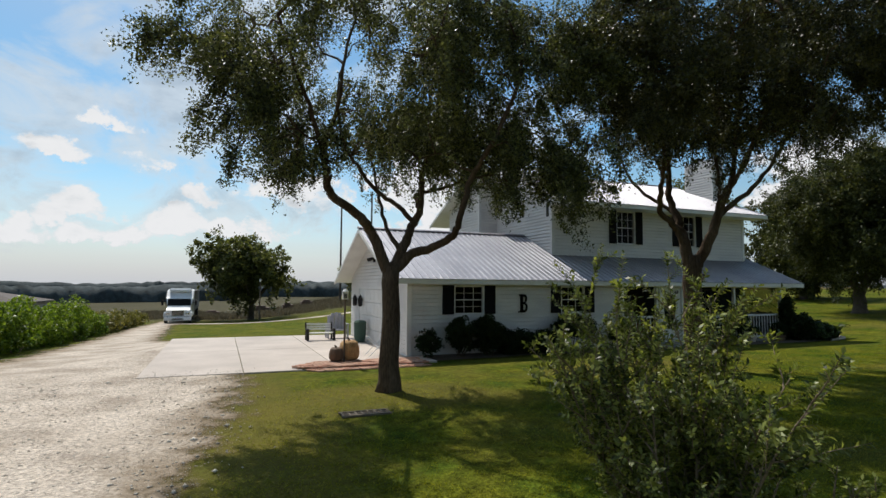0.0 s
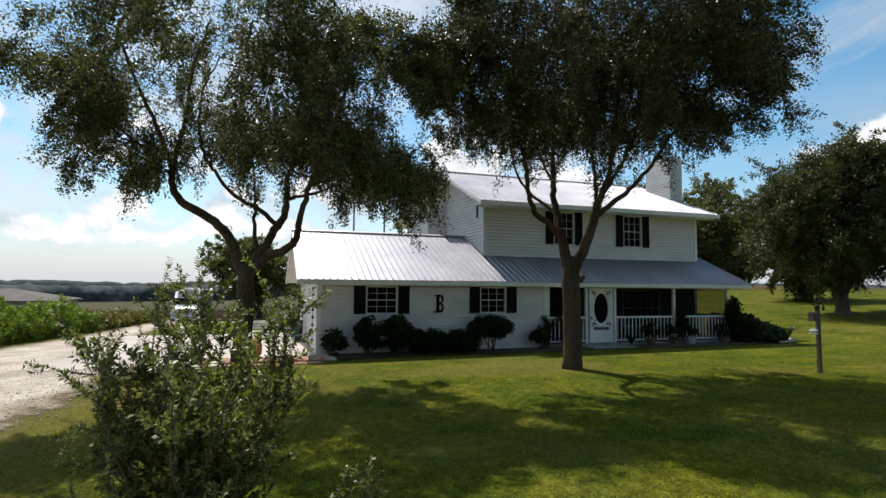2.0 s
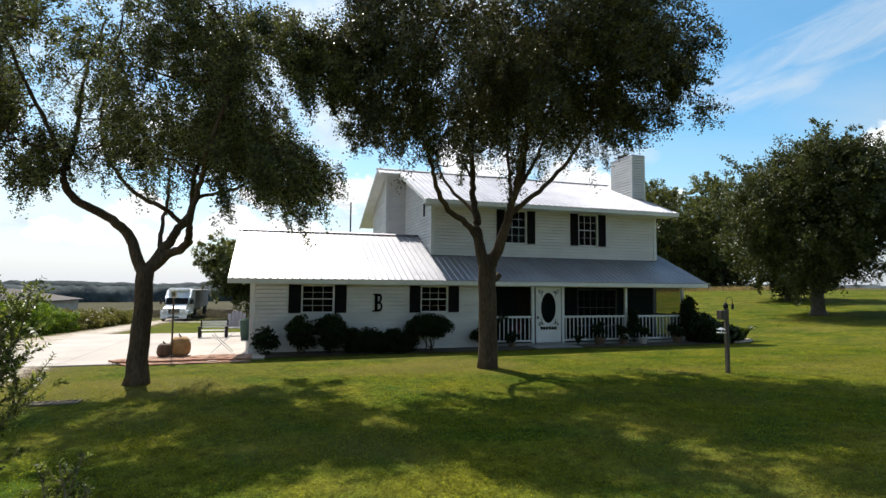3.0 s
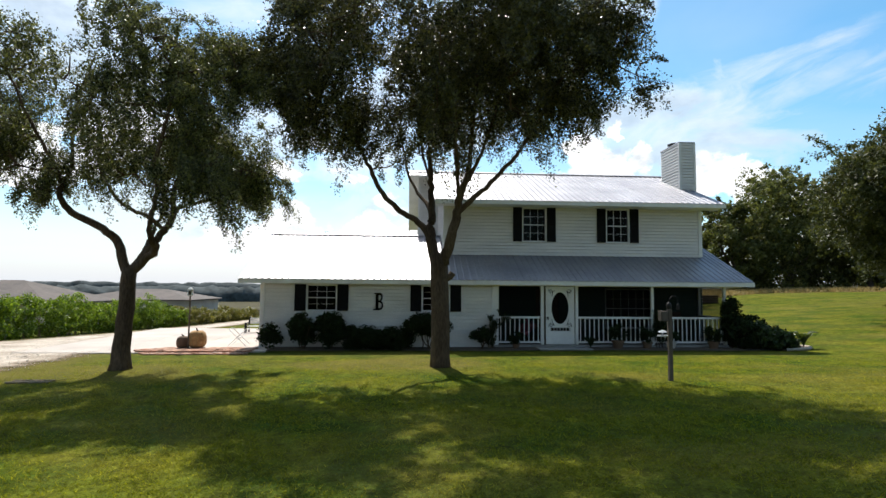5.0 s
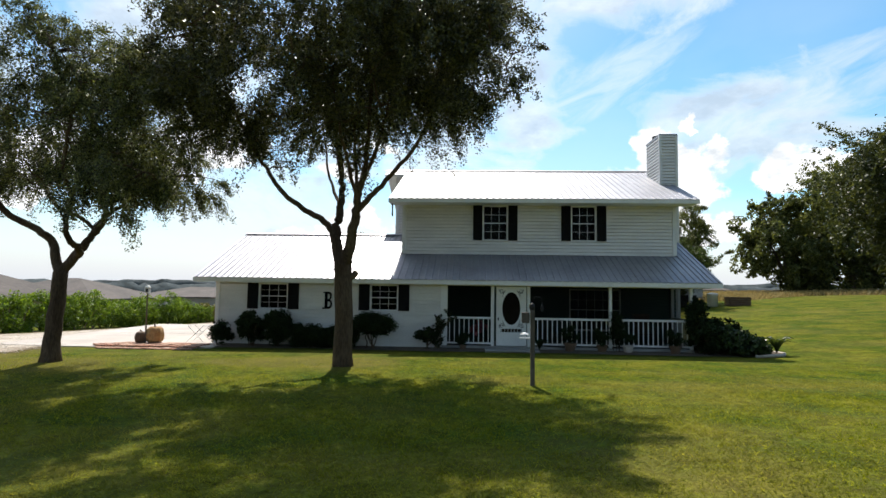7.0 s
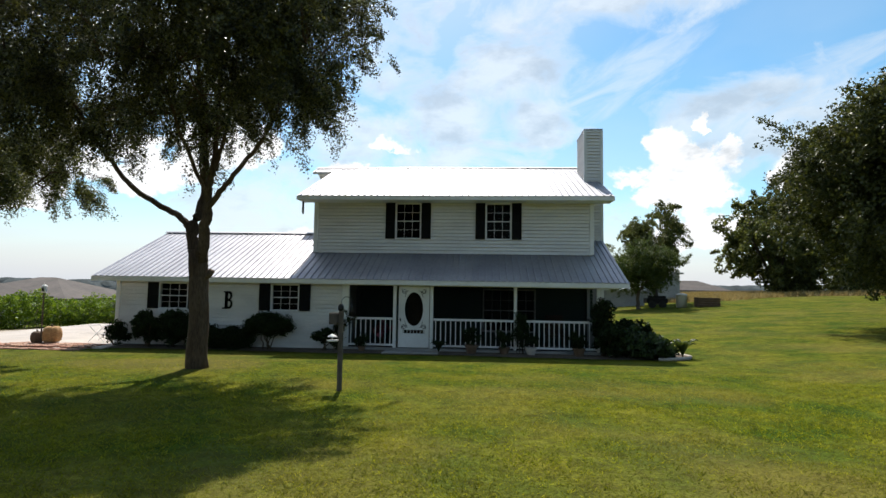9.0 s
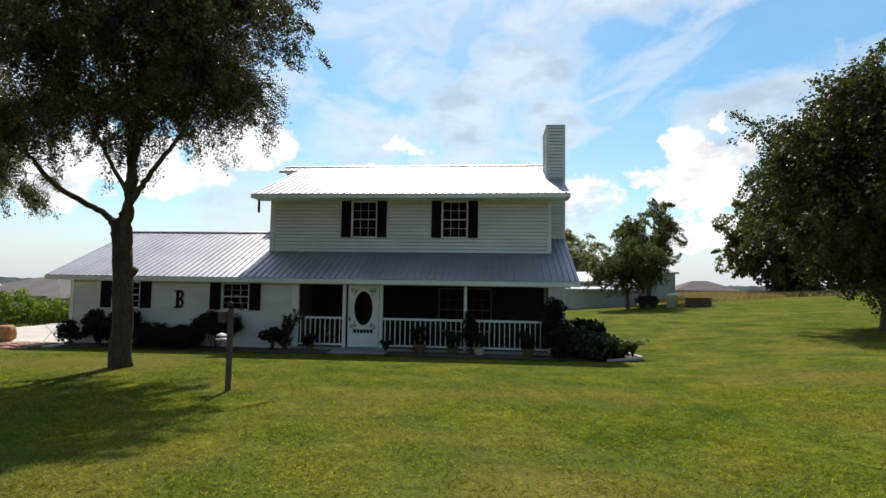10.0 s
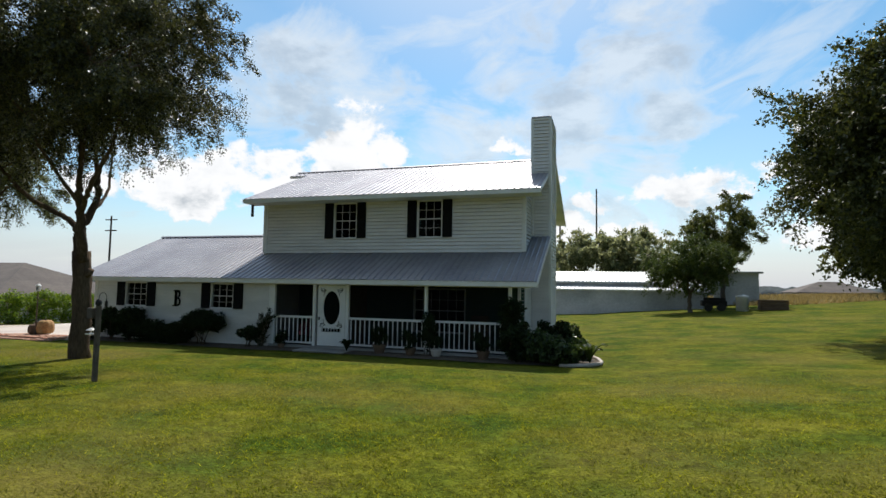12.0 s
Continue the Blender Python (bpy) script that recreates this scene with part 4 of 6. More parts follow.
def window(w, y, shutters=True, grid=(3, 4), shutter_w=0.4):
    """A double-hung window set in a front wall, with muntins, panes and black shutters."""
    x0, x1, z0, z1 = w
    bm = bmesh.new()
    f = 0.038
    for a in ((x0 - f, x1 + f, z1, z1 + f), (x0 - f, x1 + f, z0 - f, z0), (x0 - f, x0, z0, z1), (x1, x1 + f, z0, z1)):
        box(bm, a[0], a[1], y - 0.062, y + 0.05, a[2], a[3], 0.004)
    win = part("window", bm, M["trim"], house)
    bm = bmesh.new()
    zm = (z0 + z1) / 2
    for za, zb, d in ((z0, zm + 0.015, 0.0), (zm - 0.015, z1, -0.018)):
        for a in ((x0, x1, za, za + 0.018), (x0, x1, zb - 0.018, zb), (x0, x0 + 0.016, za, zb), (x1 - 0.016, x1, za, zb)):
            box(bm, a[0], a[1], y + d, y + d + 0.03, a[2], a[3])
    part("sash", bm, M["trim"], win)
    nx, nz = grid
    xs = [x0 + (x1 - x0) * i / nx for i in range(nx + 1)]
    zs = [z0 + (z1 - z0) * i / nz for i in range(nz + 1)]
    for x in xs[1:-1]:
        bm = bmesh.new()
        box(bm, x - 0.005, x + 0.005, y + 0.002, y + 0.018, z0, z1)
        part("muntin", bm, M["trim"], win)
    for z in zs[1:-1]:
        bm = bmesh.new()
        box(bm, x0, x1, y + 0.004, y + 0.016, z - 0.005, z + 0.005)
        part("muntin", bm, M["trim"], win)
    bm = bmesh.new()
    box(bm, 0.004, (x1 - x0) / nx - 0.004, 0.02, 0.026, 0.004, (z1 - z0) / nz - 0.004)
    pane = finish("pane", bm, M["glass"])
    for x in xs[:-1]:
        for z in zs[:-1]:
            ob = new("pane", pane)
            ob.parent = win
            ob.matrix_basis = Matrix.Translation((x, y, z))
    if shutters:
        for s in (x0 - f - shutter_w, x1 + f):
            bm = bmesh.new()
            a, b = s + 0.01, s + shutter_w - 0.01
            za, zb = z0 - 0.02, z1 + 0.03
            for q in ((a, a + 0.05, za, zb), (b - 0.05, b, za, zb), (a, b, za, za + 0.07), (a, b, zb - 0.07, zb), (a, b, (za + zb) / 2 - 0.03, (za + zb) / 2 + 0.03)):
                box(bm, q[0], q[1], y - 0.085, y - 0.03, q[2], q[3])
            box(bm, a + 0.02, b - 0.02, y - 0.056, y - 0.03, za + 0.02, zb - 0.02)
            z = za + 0.07
            while z < zb - 0.1:
                quad(bm, (a + 0.04, y - 0.08, z), (b - 0.04, y - 0.08, z), (b - 0.04, y - 0.058, z + 0.045), (a + 0.04, y - 0.058, z + 0.045))
                z += 0.036
            part("shutter", bm, M["shutter"], house, "black louvred shutter")
    # added near-black box behind the glass: its colour stands in for an unlit room
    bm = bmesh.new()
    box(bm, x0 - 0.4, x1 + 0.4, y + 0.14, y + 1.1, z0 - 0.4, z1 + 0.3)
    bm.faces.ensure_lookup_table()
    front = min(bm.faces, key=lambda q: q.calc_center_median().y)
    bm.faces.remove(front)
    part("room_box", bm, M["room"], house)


for w in G_WIN:
    window(w, YF, shutter_w=0.4)
for w in U_WIN:
    window(w, YU, shutter_w=0.37)
window((17.63, 19.46, 0.62, 2.1), YU, False, (6, 4))

# garage door in the west end, with panels
bm = bmesh.new()
for k in range(4):
    box(bm, XG - 0.01, XG + 0.05, 17.32, 21.88, 0.02 + k * 0.507, 0.02 + k * 0.507 + 0.495, 0.008)
    for j in range(8):
        y = 17.45 + j * 0.555
        box(bm, XG - 0.022, XG, y, y + 0.42, 0.1 + k * 0.507, 0.42 + k * 0.507, 0.006)
part("garage_door", bm, M["trim"], house, "white panelled garage door")
board(XG - 0.04, XG + 0.02, 17.2, 17.31, 0, 2.14, "door_casing")
board(XG - 0.04, XG + 0.02, 21.89, 22.0, 0, 2.14, "door_casing")
board(XG - 0.04, XG + 0.02, 17.31, 21.89, 2.05, 2.14, "door_casing")

# porch posts, door, rails
for x, w in ((12.98, 0.24), (14.66, 0.11), (15.9, 0.11), (18.67, 0.1), (21.36, 0.1)):
    board(x - w / 2, x + w / 2, YF - 0.055, YF + 0.055, 0.14, 2.21, "porch_post", "trim", 0.008)
board(21.31, 21.41, YU - 0.12, YU - 0.03, 0.14, 2.3, "porch_post", "trim", 0.008)
bal = bmesh.new()
box(bal, -0.0155, 0.0155, -0.0155, 0.0155, 0.0, 0.86, 0.003)
bal_mesh = finish("baluster", bal, M["trim"])


def railing(x0, y0, x1, y1):
    d = Vector((x1 - x0, y1 - y0, 0))
    n = max(2, round(d.length / 0.163))
    along = d.normalized()
    rail = None
    for z0, z1, w in ((1.06, 1.13, 0.045), (0.2, 0.26, 0.03)):
        bm = bmesh.new()
        s = Vector((-along.y, along.x, 0)) * w
        a, b = Vector((x0, y0, 0)), Vector((x1, y1, 0))
        lo = [a - s, b - s, b + s, a + s]
        vs = [bm.verts.new(p + Vector((0, 0, z))) for z in (z0, z1) for p in lo]
        for q in ((0, 1, 2, 3), (4, 5, 6, 7), (0, 1, 5, 4), (1, 2, 6, 5), (2, 3, 7, 6), (3, 0, 4, 7)):
            bm.faces.new([vs[i] for i in q])
        rail = part("railing", bm, M["trim"], house, "white painted porch railing") if rail is None else (part("bottom_rail", bm, M["trim"], rail), rail)[1]
    for k in range(n):
        p = Vector((x0, y0, 0.23)) + d * ((k + 0.5) / n)
        ob = new("baluster", bal_mesh)
        ob.parent = rail
        ob.matrix_basis = Matrix.Translation(p)


railing(13.1, YF, 14.6, YF)
railing(15.96, YF, 18.62, YF)
railing(18.72, YF, 21.31, YF)
railing(21.36, YF + 0.06, 21.36, YU - 0.12)
# insect screens between the posts
for x0, x1 in ((13.1, 14.6), (15.96, 18.62), (18.72, 21.31)):
    bm = bmesh.new()
    quad(bm, (x0, YF + 0.045, 0.16), (x1, YF + 0.045, 0.16), (x1, YF + 0.045, 2.2), (x0, YF + 0.045, 2.2))
    part("insect_screen", bm, M["screen"], house)

# screen door with an oval light and corner fretwork
dx0, dx1, dz0, dz1 = 14.79, 15.82, 0.16, 2.19
cx, cz, ra, rb = 15.305, 1.43, 0.31, 0.56
bm = bmesh.new()
N = 48
ring = []
for k in range(N):
    a = 2 * math.pi * k / N
    c, s = math.cos(a), math.sin(a)
    t_ = 1 / max(abs(c) / 0.36, abs(s) / 0.66)
    ring.append(((cx + ra * c, cz + rb * s), (cx + t_ * c, cz + t_ * s)))
for y in (YF - 0.02, YF + 0.02):
    for k in range(N):
        (i0, o0), (i1, o1) = ring[k], ring[(k + 1) % N]
        quad(bm, (i0[0], y, i0[1]), (o0[0], y, o0[1]), (o1[0], y, o1[1]), (i1[0], y, i1[1]))
for k in range(N):
    (i0, o0), (i1, o1) = ring[k], ring[(k + 1) % N]
    quad(bm, (i0[0], YF - 0.02, i0[1]), (i1[0], YF - 0.02, i1[1]), (i1[0], YF + 0.02, i1[1]), (i0[0], YF + 0.02, i0[1]))
for a in ((dx0, cx - 0.36, dz0, dz1), (cx + 0.36, dx1, dz0, dz1), (cx - 0.36, cx + 0.36, cz + 0.66, dz1), (cx - 0.36, cx + 0.36, dz0, 0.62), (cx - 0.36, cx + 0.36, 0.74, cz - 0.66)):
    box(bm, a[0], a[1], YF - 0.022, YF + 0.022, a[2], a[3])
door = part("door", bm, M["trim"], house, "white screen door with an oval opening")
bm = bmesh.new()
for k in range(7):
    x = cx - 0.33 + k * 0.11
    box(bm, x - 0.008, x + 0.008, YF - 0.01, YF + 0.01, 0.62, 0.74)
part("spindle_row", bm, M["trim"], door)
for sx in (-1, 1):
    for sz in (-1, 1):
        bm = bmesh.new()
        for r in (0.06, 0.1):
            tube(bm, [(cx + sx * (0.33 - r * math.cos(a) * 0.8), YF - 0.026, cz + sz * (0.62 - r * math.sin(a))) for a in np.linspace(0, 3.6, 9)], 0.009, 5)
        tube(bm, [(cx + sx * 0.3, YF - 0.026, cz + sz * 0.4), (cx + sx * 0.27, YF - 0.026, cz + sz * 0.52), (cx + sx * 0.2, YF - 0.026, cz + sz * 0.62)], 0.008, 5)
        part("fretwork", bm, M["shutter"], door)
bm = bmesh.new()
quad(bm, (cx - 0.36, YF + 0.012, 0.6), (cx + 0.36, YF + 0.012, 0.6), (cx + 0.36, YF + 0.012, 2.08), (cx - 0.36, YF + 0.012, 2.08))
part("door_screen", bm, M["screen"], door)
bm = bmesh.new()
box(bm, dx0 + 0.05, dx0 + 0.09, YF - 0.07, YF - 0.02, 1.02, 1.12, 0.006)
part("handle", bm, M["dark"], door)
bm = bmesh.new()
box(bm, 14.86, 15.76, YU + 0.02, YU + 0.06, 0.14, 2.1, 0.01)
part("front_door", bm, M["brownwood"], house)
board(14.4, 16.2, 14.9, YF - 0.06, -0.2, 0.08, "door_step", "porch_floor", 0.01)
# a bent gutter strap that hangs at the west gable
bm = bmesh.new()
box(bm, 10.86, 10.9, 17.2, 17.32, 4.82, 5.3)
part("loose_gutter_strap", bm, M["dark"], house)

# ---- foliage ----


def leaves(centres, per, spread_, size, seed, flat=0.0, droop=0.0):
    """Leaf blades round each centre: four corners a leaf, each with its own turn and size."""
    rg = np.random.default_rng(seed)
    n = len(centres) * per
    c = np.repeat(np.asarray(centres, float), per, 0)
    off = rg.normal(0, 1, (n, 3))
    off *= (rg.random((n, 1)) ** 0.4) / np.maximum(1e-6, np.linalg.norm(off, axis=1, keepdims=True)) * np.asarray(spread_)
    off[:, 2] -= droop * (off[:, 0] ** 2 + off[:, 1] ** 2)
    c = c + off
    d = rg.normal(0, 1, (n, 3))
    d[:, 2] = d[:, 2] * (1 - flat) - 0.25
    d /= np.linalg.norm(d, axis=1, keepdims=True)
    q = rg.normal(0, 1, (n, 3))
    s = np.cross(d, q)
    s /= np.maximum(1e-6, np.linalg.norm(s, axis=1, keepdims=True))
    up = np.cross(s, d)
    ln = size * rg.uniform(0.6, 1.35, (n, 1))
    wd = ln * rg.uniform(0.28, 0.42, (n, 1))
    v = np.stack([c - d * ln * 0.5, c + s * wd + up * wd * 0.25, c + d * ln * 0.5, c - s * wd + up * wd * 0.25], 1).reshape(-1, 3)
    return v, np.arange(n * 4).reshape(-1, 4)


def crown_points(rg, centre, radii, n, hollow=0.45, scale=0.55, cut=-0.12, floor=-1.0):
    """Cluster places inside an uneven crown, mostly near its outside, with gaps where the noise is low."""
    out = []
    tries = 0
    while len(out) < n and tries < n * 40:
        tries += 1
        v = Vector(rg.normal(0, 1, 3)).normalized()
        r = hollow + (1 - hollow) * rg.random() ** 0.6
        bump = 1 + 0.26 * noise.noise(v * 2.3 + Vector(centre)) + 0.2 * noise.noise(v * 5.1 + Vector(centre))
        p = Vector([centre[i] + v[i] * radii[i] * r * bump for i in range(3)])
        if v.z < floor or noise.noise(p * scale) < cut:
            continue
        out.append(p)
    return out


def sprays(centres, heart, per, length, size, seed, sag=0.5):
    """Leaves set along short twigs that point outwards and sag."""
    rg = np.random.default_rng(seed)
    c = np.asarray(centres, float)
    way = c - np.asarray(heart, float)
    way /= np.maximum(1e-6, np.linalg.norm(way, axis=1, keepdims=True))
    way = way * 0.7 + rg.normal(0, 0.6, c.shape)
    way[:, 2] -= sag
    way /= np.linalg.norm(way, axis=1, keepdims=True)
    ln = length * rg.uniform(0.6, 1.5, (len(c), 1))
    n = len(c) * per
    u = rg.random((n, 1))
    pts = np.repeat(c, per, 0) + np.repeat(way * ln, per, 0) * (u - 0.35)
    pts[:, 2:] -= 0.25 * np.repeat(ln, per, 0) * u ** 2 * sag
    pts += rg.normal(0, 1, (n, 3)) * (0.1 + 0.1 * (1 - u)) * np.repeat(ln, per, 0) * 0.75
    d = rg.normal(0, 1, (n, 3)) + np.repeat(way, per, 0) * 0.6
    d[:, 2] -= 0.3
    d /= np.linalg.norm(d, axis=1, keepdims=True)
    s = np.cross(d, rg.normal(0, 1, (n, 3)))
    s /= np.maximum(1e-6, np.linalg.norm(s, axis=1, keepdims=True))
    L = size * rg.uniform(0.6, 1.35, (n, 1))
    w = L * rg.uniform(0.3, 0.44, (n, 1))
    v = np.stack([pts - d * L * 0.36 + s * w, pts + d * L * 0.56, pts - d * L * 0.36 - s * w], 1).reshape(-1, 3)
    return v, np.arange(n * 3).reshape(-1, 3)


def limb(bm, p0, p1, r0, r1, rg, wiggle=0.06, seg=7, steps=7, lift=0.0):
    """A crooked limb from p0 to p1; returns its points."""
    p0, p1 = Vector(p0), Vector(p1)
    pts, L = [], (p1 - p0).length
    for k in range(steps + 1):
        f = k / steps
        p = p0.lerp(p1, f) + Vector((0, 0, lift * math.sin(f * math.pi)))
        if 0 < k < steps:
            p += Vector(rg.normal(0, 1, 3)) * wiggle * L * 0.5
        pts.append(p)
    tube(bm, pts, [r0 + (r1 - r0) * (k / steps) for k in range(steps + 1)], seg, cap=False)
    return pts


def tree(name, label, base, trunk, limbs, crown, n_clumps, per, leaf, spread_, mat, bark, seed, twigs=260, extra=(), flare=1.5, hollow=0.45, cut=-0.12,
         scale=0.55, droop=0.0, floor=-1.0):
    """trunk: (top x, y, z, radius at base, radius at top); limbs: lists of points with start and end radius; crown: (centre, radii)."""
    rg = np.random.default_rng(seed)
    bx, by = base
    z0 = gz(bx, by)
    t = thing(name, label, "tree", (bx, by, z0))
    bm = bmesh.new()
    tx, ty, tz, r0, r1 = trunk
    pts, rad = [], []
    for k in range(9):
        f = k / 8
        pts.append(Vector((bx + (tx - bx) * f, by + (ty - by) * f, z0 - 0.15 + (tz - z0 + 0.15) * f)) + Vector((rg.normal() * 0.02, rg.normal() * 0.02, 0)))
        rad.append((r0 + (r1 - r0) * f) * (1 + (flare - 1) * math.exp(-f * 9)))
    tube(bm, pts, rad, 14)
    part("trunk", bm, M[bark], t, smooth=True)
    nodes = [(p, r1 * 0.5) for p in pts[6:]]
    for path, ra, rb in limbs:
        bm = bmesh.new()
        fine = []
        P = [Vector(p) for p in path]
        for i in range(len(P) - 1):
            pm, pn = P[max(i - 1, 0)], P[min(i + 2, len(P) - 1)]
            for k in range(5):
                f = k / 5
                a = P[i] * (2 * f ** 3 - 3 * f ** 2 + 1) + P[i + 1] * (3 * f ** 2 - 2 * f ** 3) + (P[i + 1] - pm) * 0.5 * (f ** 3 - 2 * f ** 2 + f) + (pn - P[i]) * 0.5 * (f ** 3 - f ** 2)
                fine.append(a + Vector(rg.normal(0, 0.015, 3)))
        fine.append(P[-1])
        tube(bm, fine, [ra + (rb - ra) * (k / (len(fine) - 1)) ** 0.8 for k in range(len(fine))], 10, cap=True)
        part("limb", bm, M[bark], t, smooth=True)
        nodes += [(p, 0.02) for p in fine[4:]]
    pts_c = []
    for (c, r), s in [(crown, n_clumps)] + list(extra):
        heads = crown_points(rg, c, r, max(8, int(s) // 6), hollow, scale, cut, floor=floor)
        puff = (0.108 if name == "shade_tree" else 0.19) * (r[0] + r[1]) / 2
        for h in heads:
            k = puff * rg.uniform(0.7, 1.3)
            pts_c += [h + Vector(rg.normal(0, 1, 3)) * k * 0.7 for _ in range(6)]
    # twigs carry the clumps
    bm = bmesh.new()
    arr = np.array([n[0][:] for n in nodes])
    for p in [pts_c[i] for i in rg.permutation(len(pts_c))[:twigs]]:
        d2 = ((arr - np.array(p[:])) ** 2 * np.array([1, 1, 1.6])).sum(1)
        q = nodes[int(d2.argmin())][0]
        L = (p - q).length
        if L < 0.1:
            continue
        w = limb(bm, q, p, min(0.05, 0.012 + 0.011 * L), 0.004, rg, 0.09, 5, 5, 0.08 * L)
        if L > 1.0:
            arr = np.vstack([arr, [x[:] for x in w[2:5]]])
            nodes += [(x, 0.01) for x in w[2:5]]
    tagged(part("twig", bm, M[bark], t, smooth=True), kind="stuff")
    v, f = sprays([p[:] for p in pts_c], crown[0], per, spread_[0] * 1.5, leaf, seed + 1, 0.35 + droop)
    crown_ob = new("crown", fast_mesh("crown", v, f, M[mat]))
    crown_ob.parent = t
    crown_ob.matrix_parent_inverse = t.matrix_basis.inverted()
    tagged(crown_ob, kind="stuff")
    return t


# the two shade trees on the lawn
tree("shade_tree", "spreading small-leaved shade tree with a forked trunk on the lawn", (2.81, 10.82), (2.87, 10.95, 2.55, 0.205, 0.175),
     [([(2.85, 10.94, 2.4), (2.5, 11.05, 3.2), (2.2, 10.9, 3.52), (1.56, 10.65, 3.92), (1.4, 10.44, 4.25), (1.38, 10.52, 4.6), (1.22, 10.42, 5.05), (0.85, 10.2, 5.9), (0.4, 10.0, 7.0)], 0.13, 0.025),
      ([(1.38, 10.52, 4.5), (1.45, 10.72, 5.0), (1.62, 10.45, 5.7), (1.7, 10.4, 6.6), (2.0, 10.5, 7.8)], 0.065, 0.02),
      ([(2.89, 10.95, 2.4), (3.2, 11.15, 3.0), (3.45, 11.32, 3.45), (3.67, 11.4, 3.9), (3.68, 11.38, 4.6), (3.86, 11.4, 5.3), (3.9, 11.55, 6.0), (4.1, 11.6, 7.4)], 0.13, 0.025),
      ([(3.5, 11.36, 3.6), (3.0, 11.3, 3.95), (2.52, 11.11, 4.2), (2.15, 11.15, 4.68), (1.9, 11.2, 5.1), (1.75, 11.3, 6.0), (1.9, 11.6, 7.0)], 0.06, 0.02),
      ([(2.92, 10.93, 2.45), (3.32, 10.9, 2.82), (3.7, 10.5, 2.98), (3.86, 9.98, 3.16), (3.88, 9.72, 3.5), (4.1, 9.6, 4.25), (4.25, 9.1, 4.8), (4.6, 8.8, 5.8), (4.8, 8.8, 6.8)], 0.115, 0.025),
      ([(3.66, 11.42, 3.9), (3.72, 11.8, 4.25), (4.2, 11.9, 4.4), (4.9, 11.8, 4.7), (5.5, 11.8, 5.2)], 0.06, 0.02),
      ([(3.1, 11.15, 2.95), (3.0, 11.9, 3.6), (2.95, 12.6, 4.6), (2.8, 13.0, 6.0)], 0.06, 0.02)],
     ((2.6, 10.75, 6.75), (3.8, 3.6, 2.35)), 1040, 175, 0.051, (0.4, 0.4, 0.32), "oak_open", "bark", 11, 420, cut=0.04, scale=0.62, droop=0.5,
     extra=[(((-0.4, 10.2, 6.3), (1.5, 1.7, 1.5)), 120), (((0.3, 10.4, 4.9), (1.2, 1.4, 0.9)), 70), (((5.2, 12.3, 5.1), (1.3, 1.5, 1.0)), 120), (((5.4, 9.1, 4.75), (1.4, 1.4, 1.15)), 210), (((5.0, 10.3, 7.0), (1.8, 2.0, 1.6)), 190), (((6.6, 9.6, 6.3), (1.1, 1.2, 1.0)), 90)])
tree("shade_tree", "tall dense shade tree with vase-shaped limbs on the lawn", (10.74, 10.52), (10.7, 10.42, 3.0, 0.235, 0.22),
     [([(10.62, 10.45, 2.75), (10.46, 10.5, 3.5), (10.5, 10.7, 3.95), (10.49, 10.95, 4.65), (10.46, 10.9, 5.4), (10.4, 10.7, 7.0), (10.3, 10.3, 8.8)], 0.155, 0.03),
      ([(10.46, 10.48, 3.4), (10.15, 10.52, 3.78), (9.68, 10.45, 4.05), (9.26, 10.0, 4.4), (9.04, 9.68, 4.82), (8.8, 9.4, 5.25), (8.3, 9.1, 6.3), (8.0, 9.0, 7.4)], 0.095, 0.025),
      ([(10.49, 10.85, 4.15), (10.06, 11.6, 4.85), (9.8, 11.9, 5.6), (9.6, 12.0, 6.8)], 0.055, 0.02),
      ([(10.78, 10.4, 2.75), (10.98, 10.1, 3.42), (11.12, 9.95, 4.1), (11.2, 9.8, 4.55), (11.35, 9.72, 5.0), (11.45, 9.6, 6.2), (11.6, 9.4, 8.4)], 0.155, 0.03),
      ([(11.1, 9.97, 3.95), (11.48, 9.81, 4.3), (11.99, 9.56, 4.76), (12.6, 9.5, 5.5), (13.2, 9.2, 6.5), (13.6, 9.0, 7.7)], 0.08, 0.025),
      ([(11.14, 9.92, 4.25), (11.07, 9.9, 5.0), (11.0, 9.9, 6.2), (10.9, 9.5, 7.6)], 0.055, 0.02),
      ([(11.22, 9.78, 4.6), (11.57, 9.56, 5.22), (11.9, 9.3, 6.2), (12.2, 8.9, 7.6)], 0.06, 0.02),
      ([(10.47, 10.9, 5.0), (10.25, 11.2, 5.7), (10.1, 11.4, 6.8)], 0.045, 0.02),
      ([(11.15, 9.95, 4.1), (11.0, 9.1, 5.2), (10.9, 8.2, 6.6)], 0.06, 0.02)],
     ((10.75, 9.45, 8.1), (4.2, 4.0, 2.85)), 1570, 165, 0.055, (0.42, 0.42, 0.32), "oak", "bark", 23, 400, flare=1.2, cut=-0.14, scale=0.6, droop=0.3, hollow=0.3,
     extra=[(((13.6, 8.5, 6.9), (1.6, 1.7, 1.1)), 150), (((13.0, 7.3, 7.4), (1.8, 1.7, 1.3)), 130), (((8.3, 9.3, 6.5), (1.7, 2.0, 1.2)), 170), (((14.1, 9.6, 8.3), (1.2, 1.4, 1.1)), 70), (((7.4, 9.6, 7.6), (1.4, 1.8, 1.4)), 120), (((10.8, 9.6, 7.4), (2.9, 2.7, 1.6)), 330)])


bm = bmesh.new()
tube(bm, [(10.8, 10.45, 2.33), (10.97, 10.44, 2.4), (11.04, 10.43, 2.5)], [0.1, 0.085, 0.08], 9)
stub_tree = [o for o in scene.objects if o.name.startswith("shade_tree") and o.parent is None][-1]
part("cut_stub", bm, M["bark"], stub_tree, smooth=True)


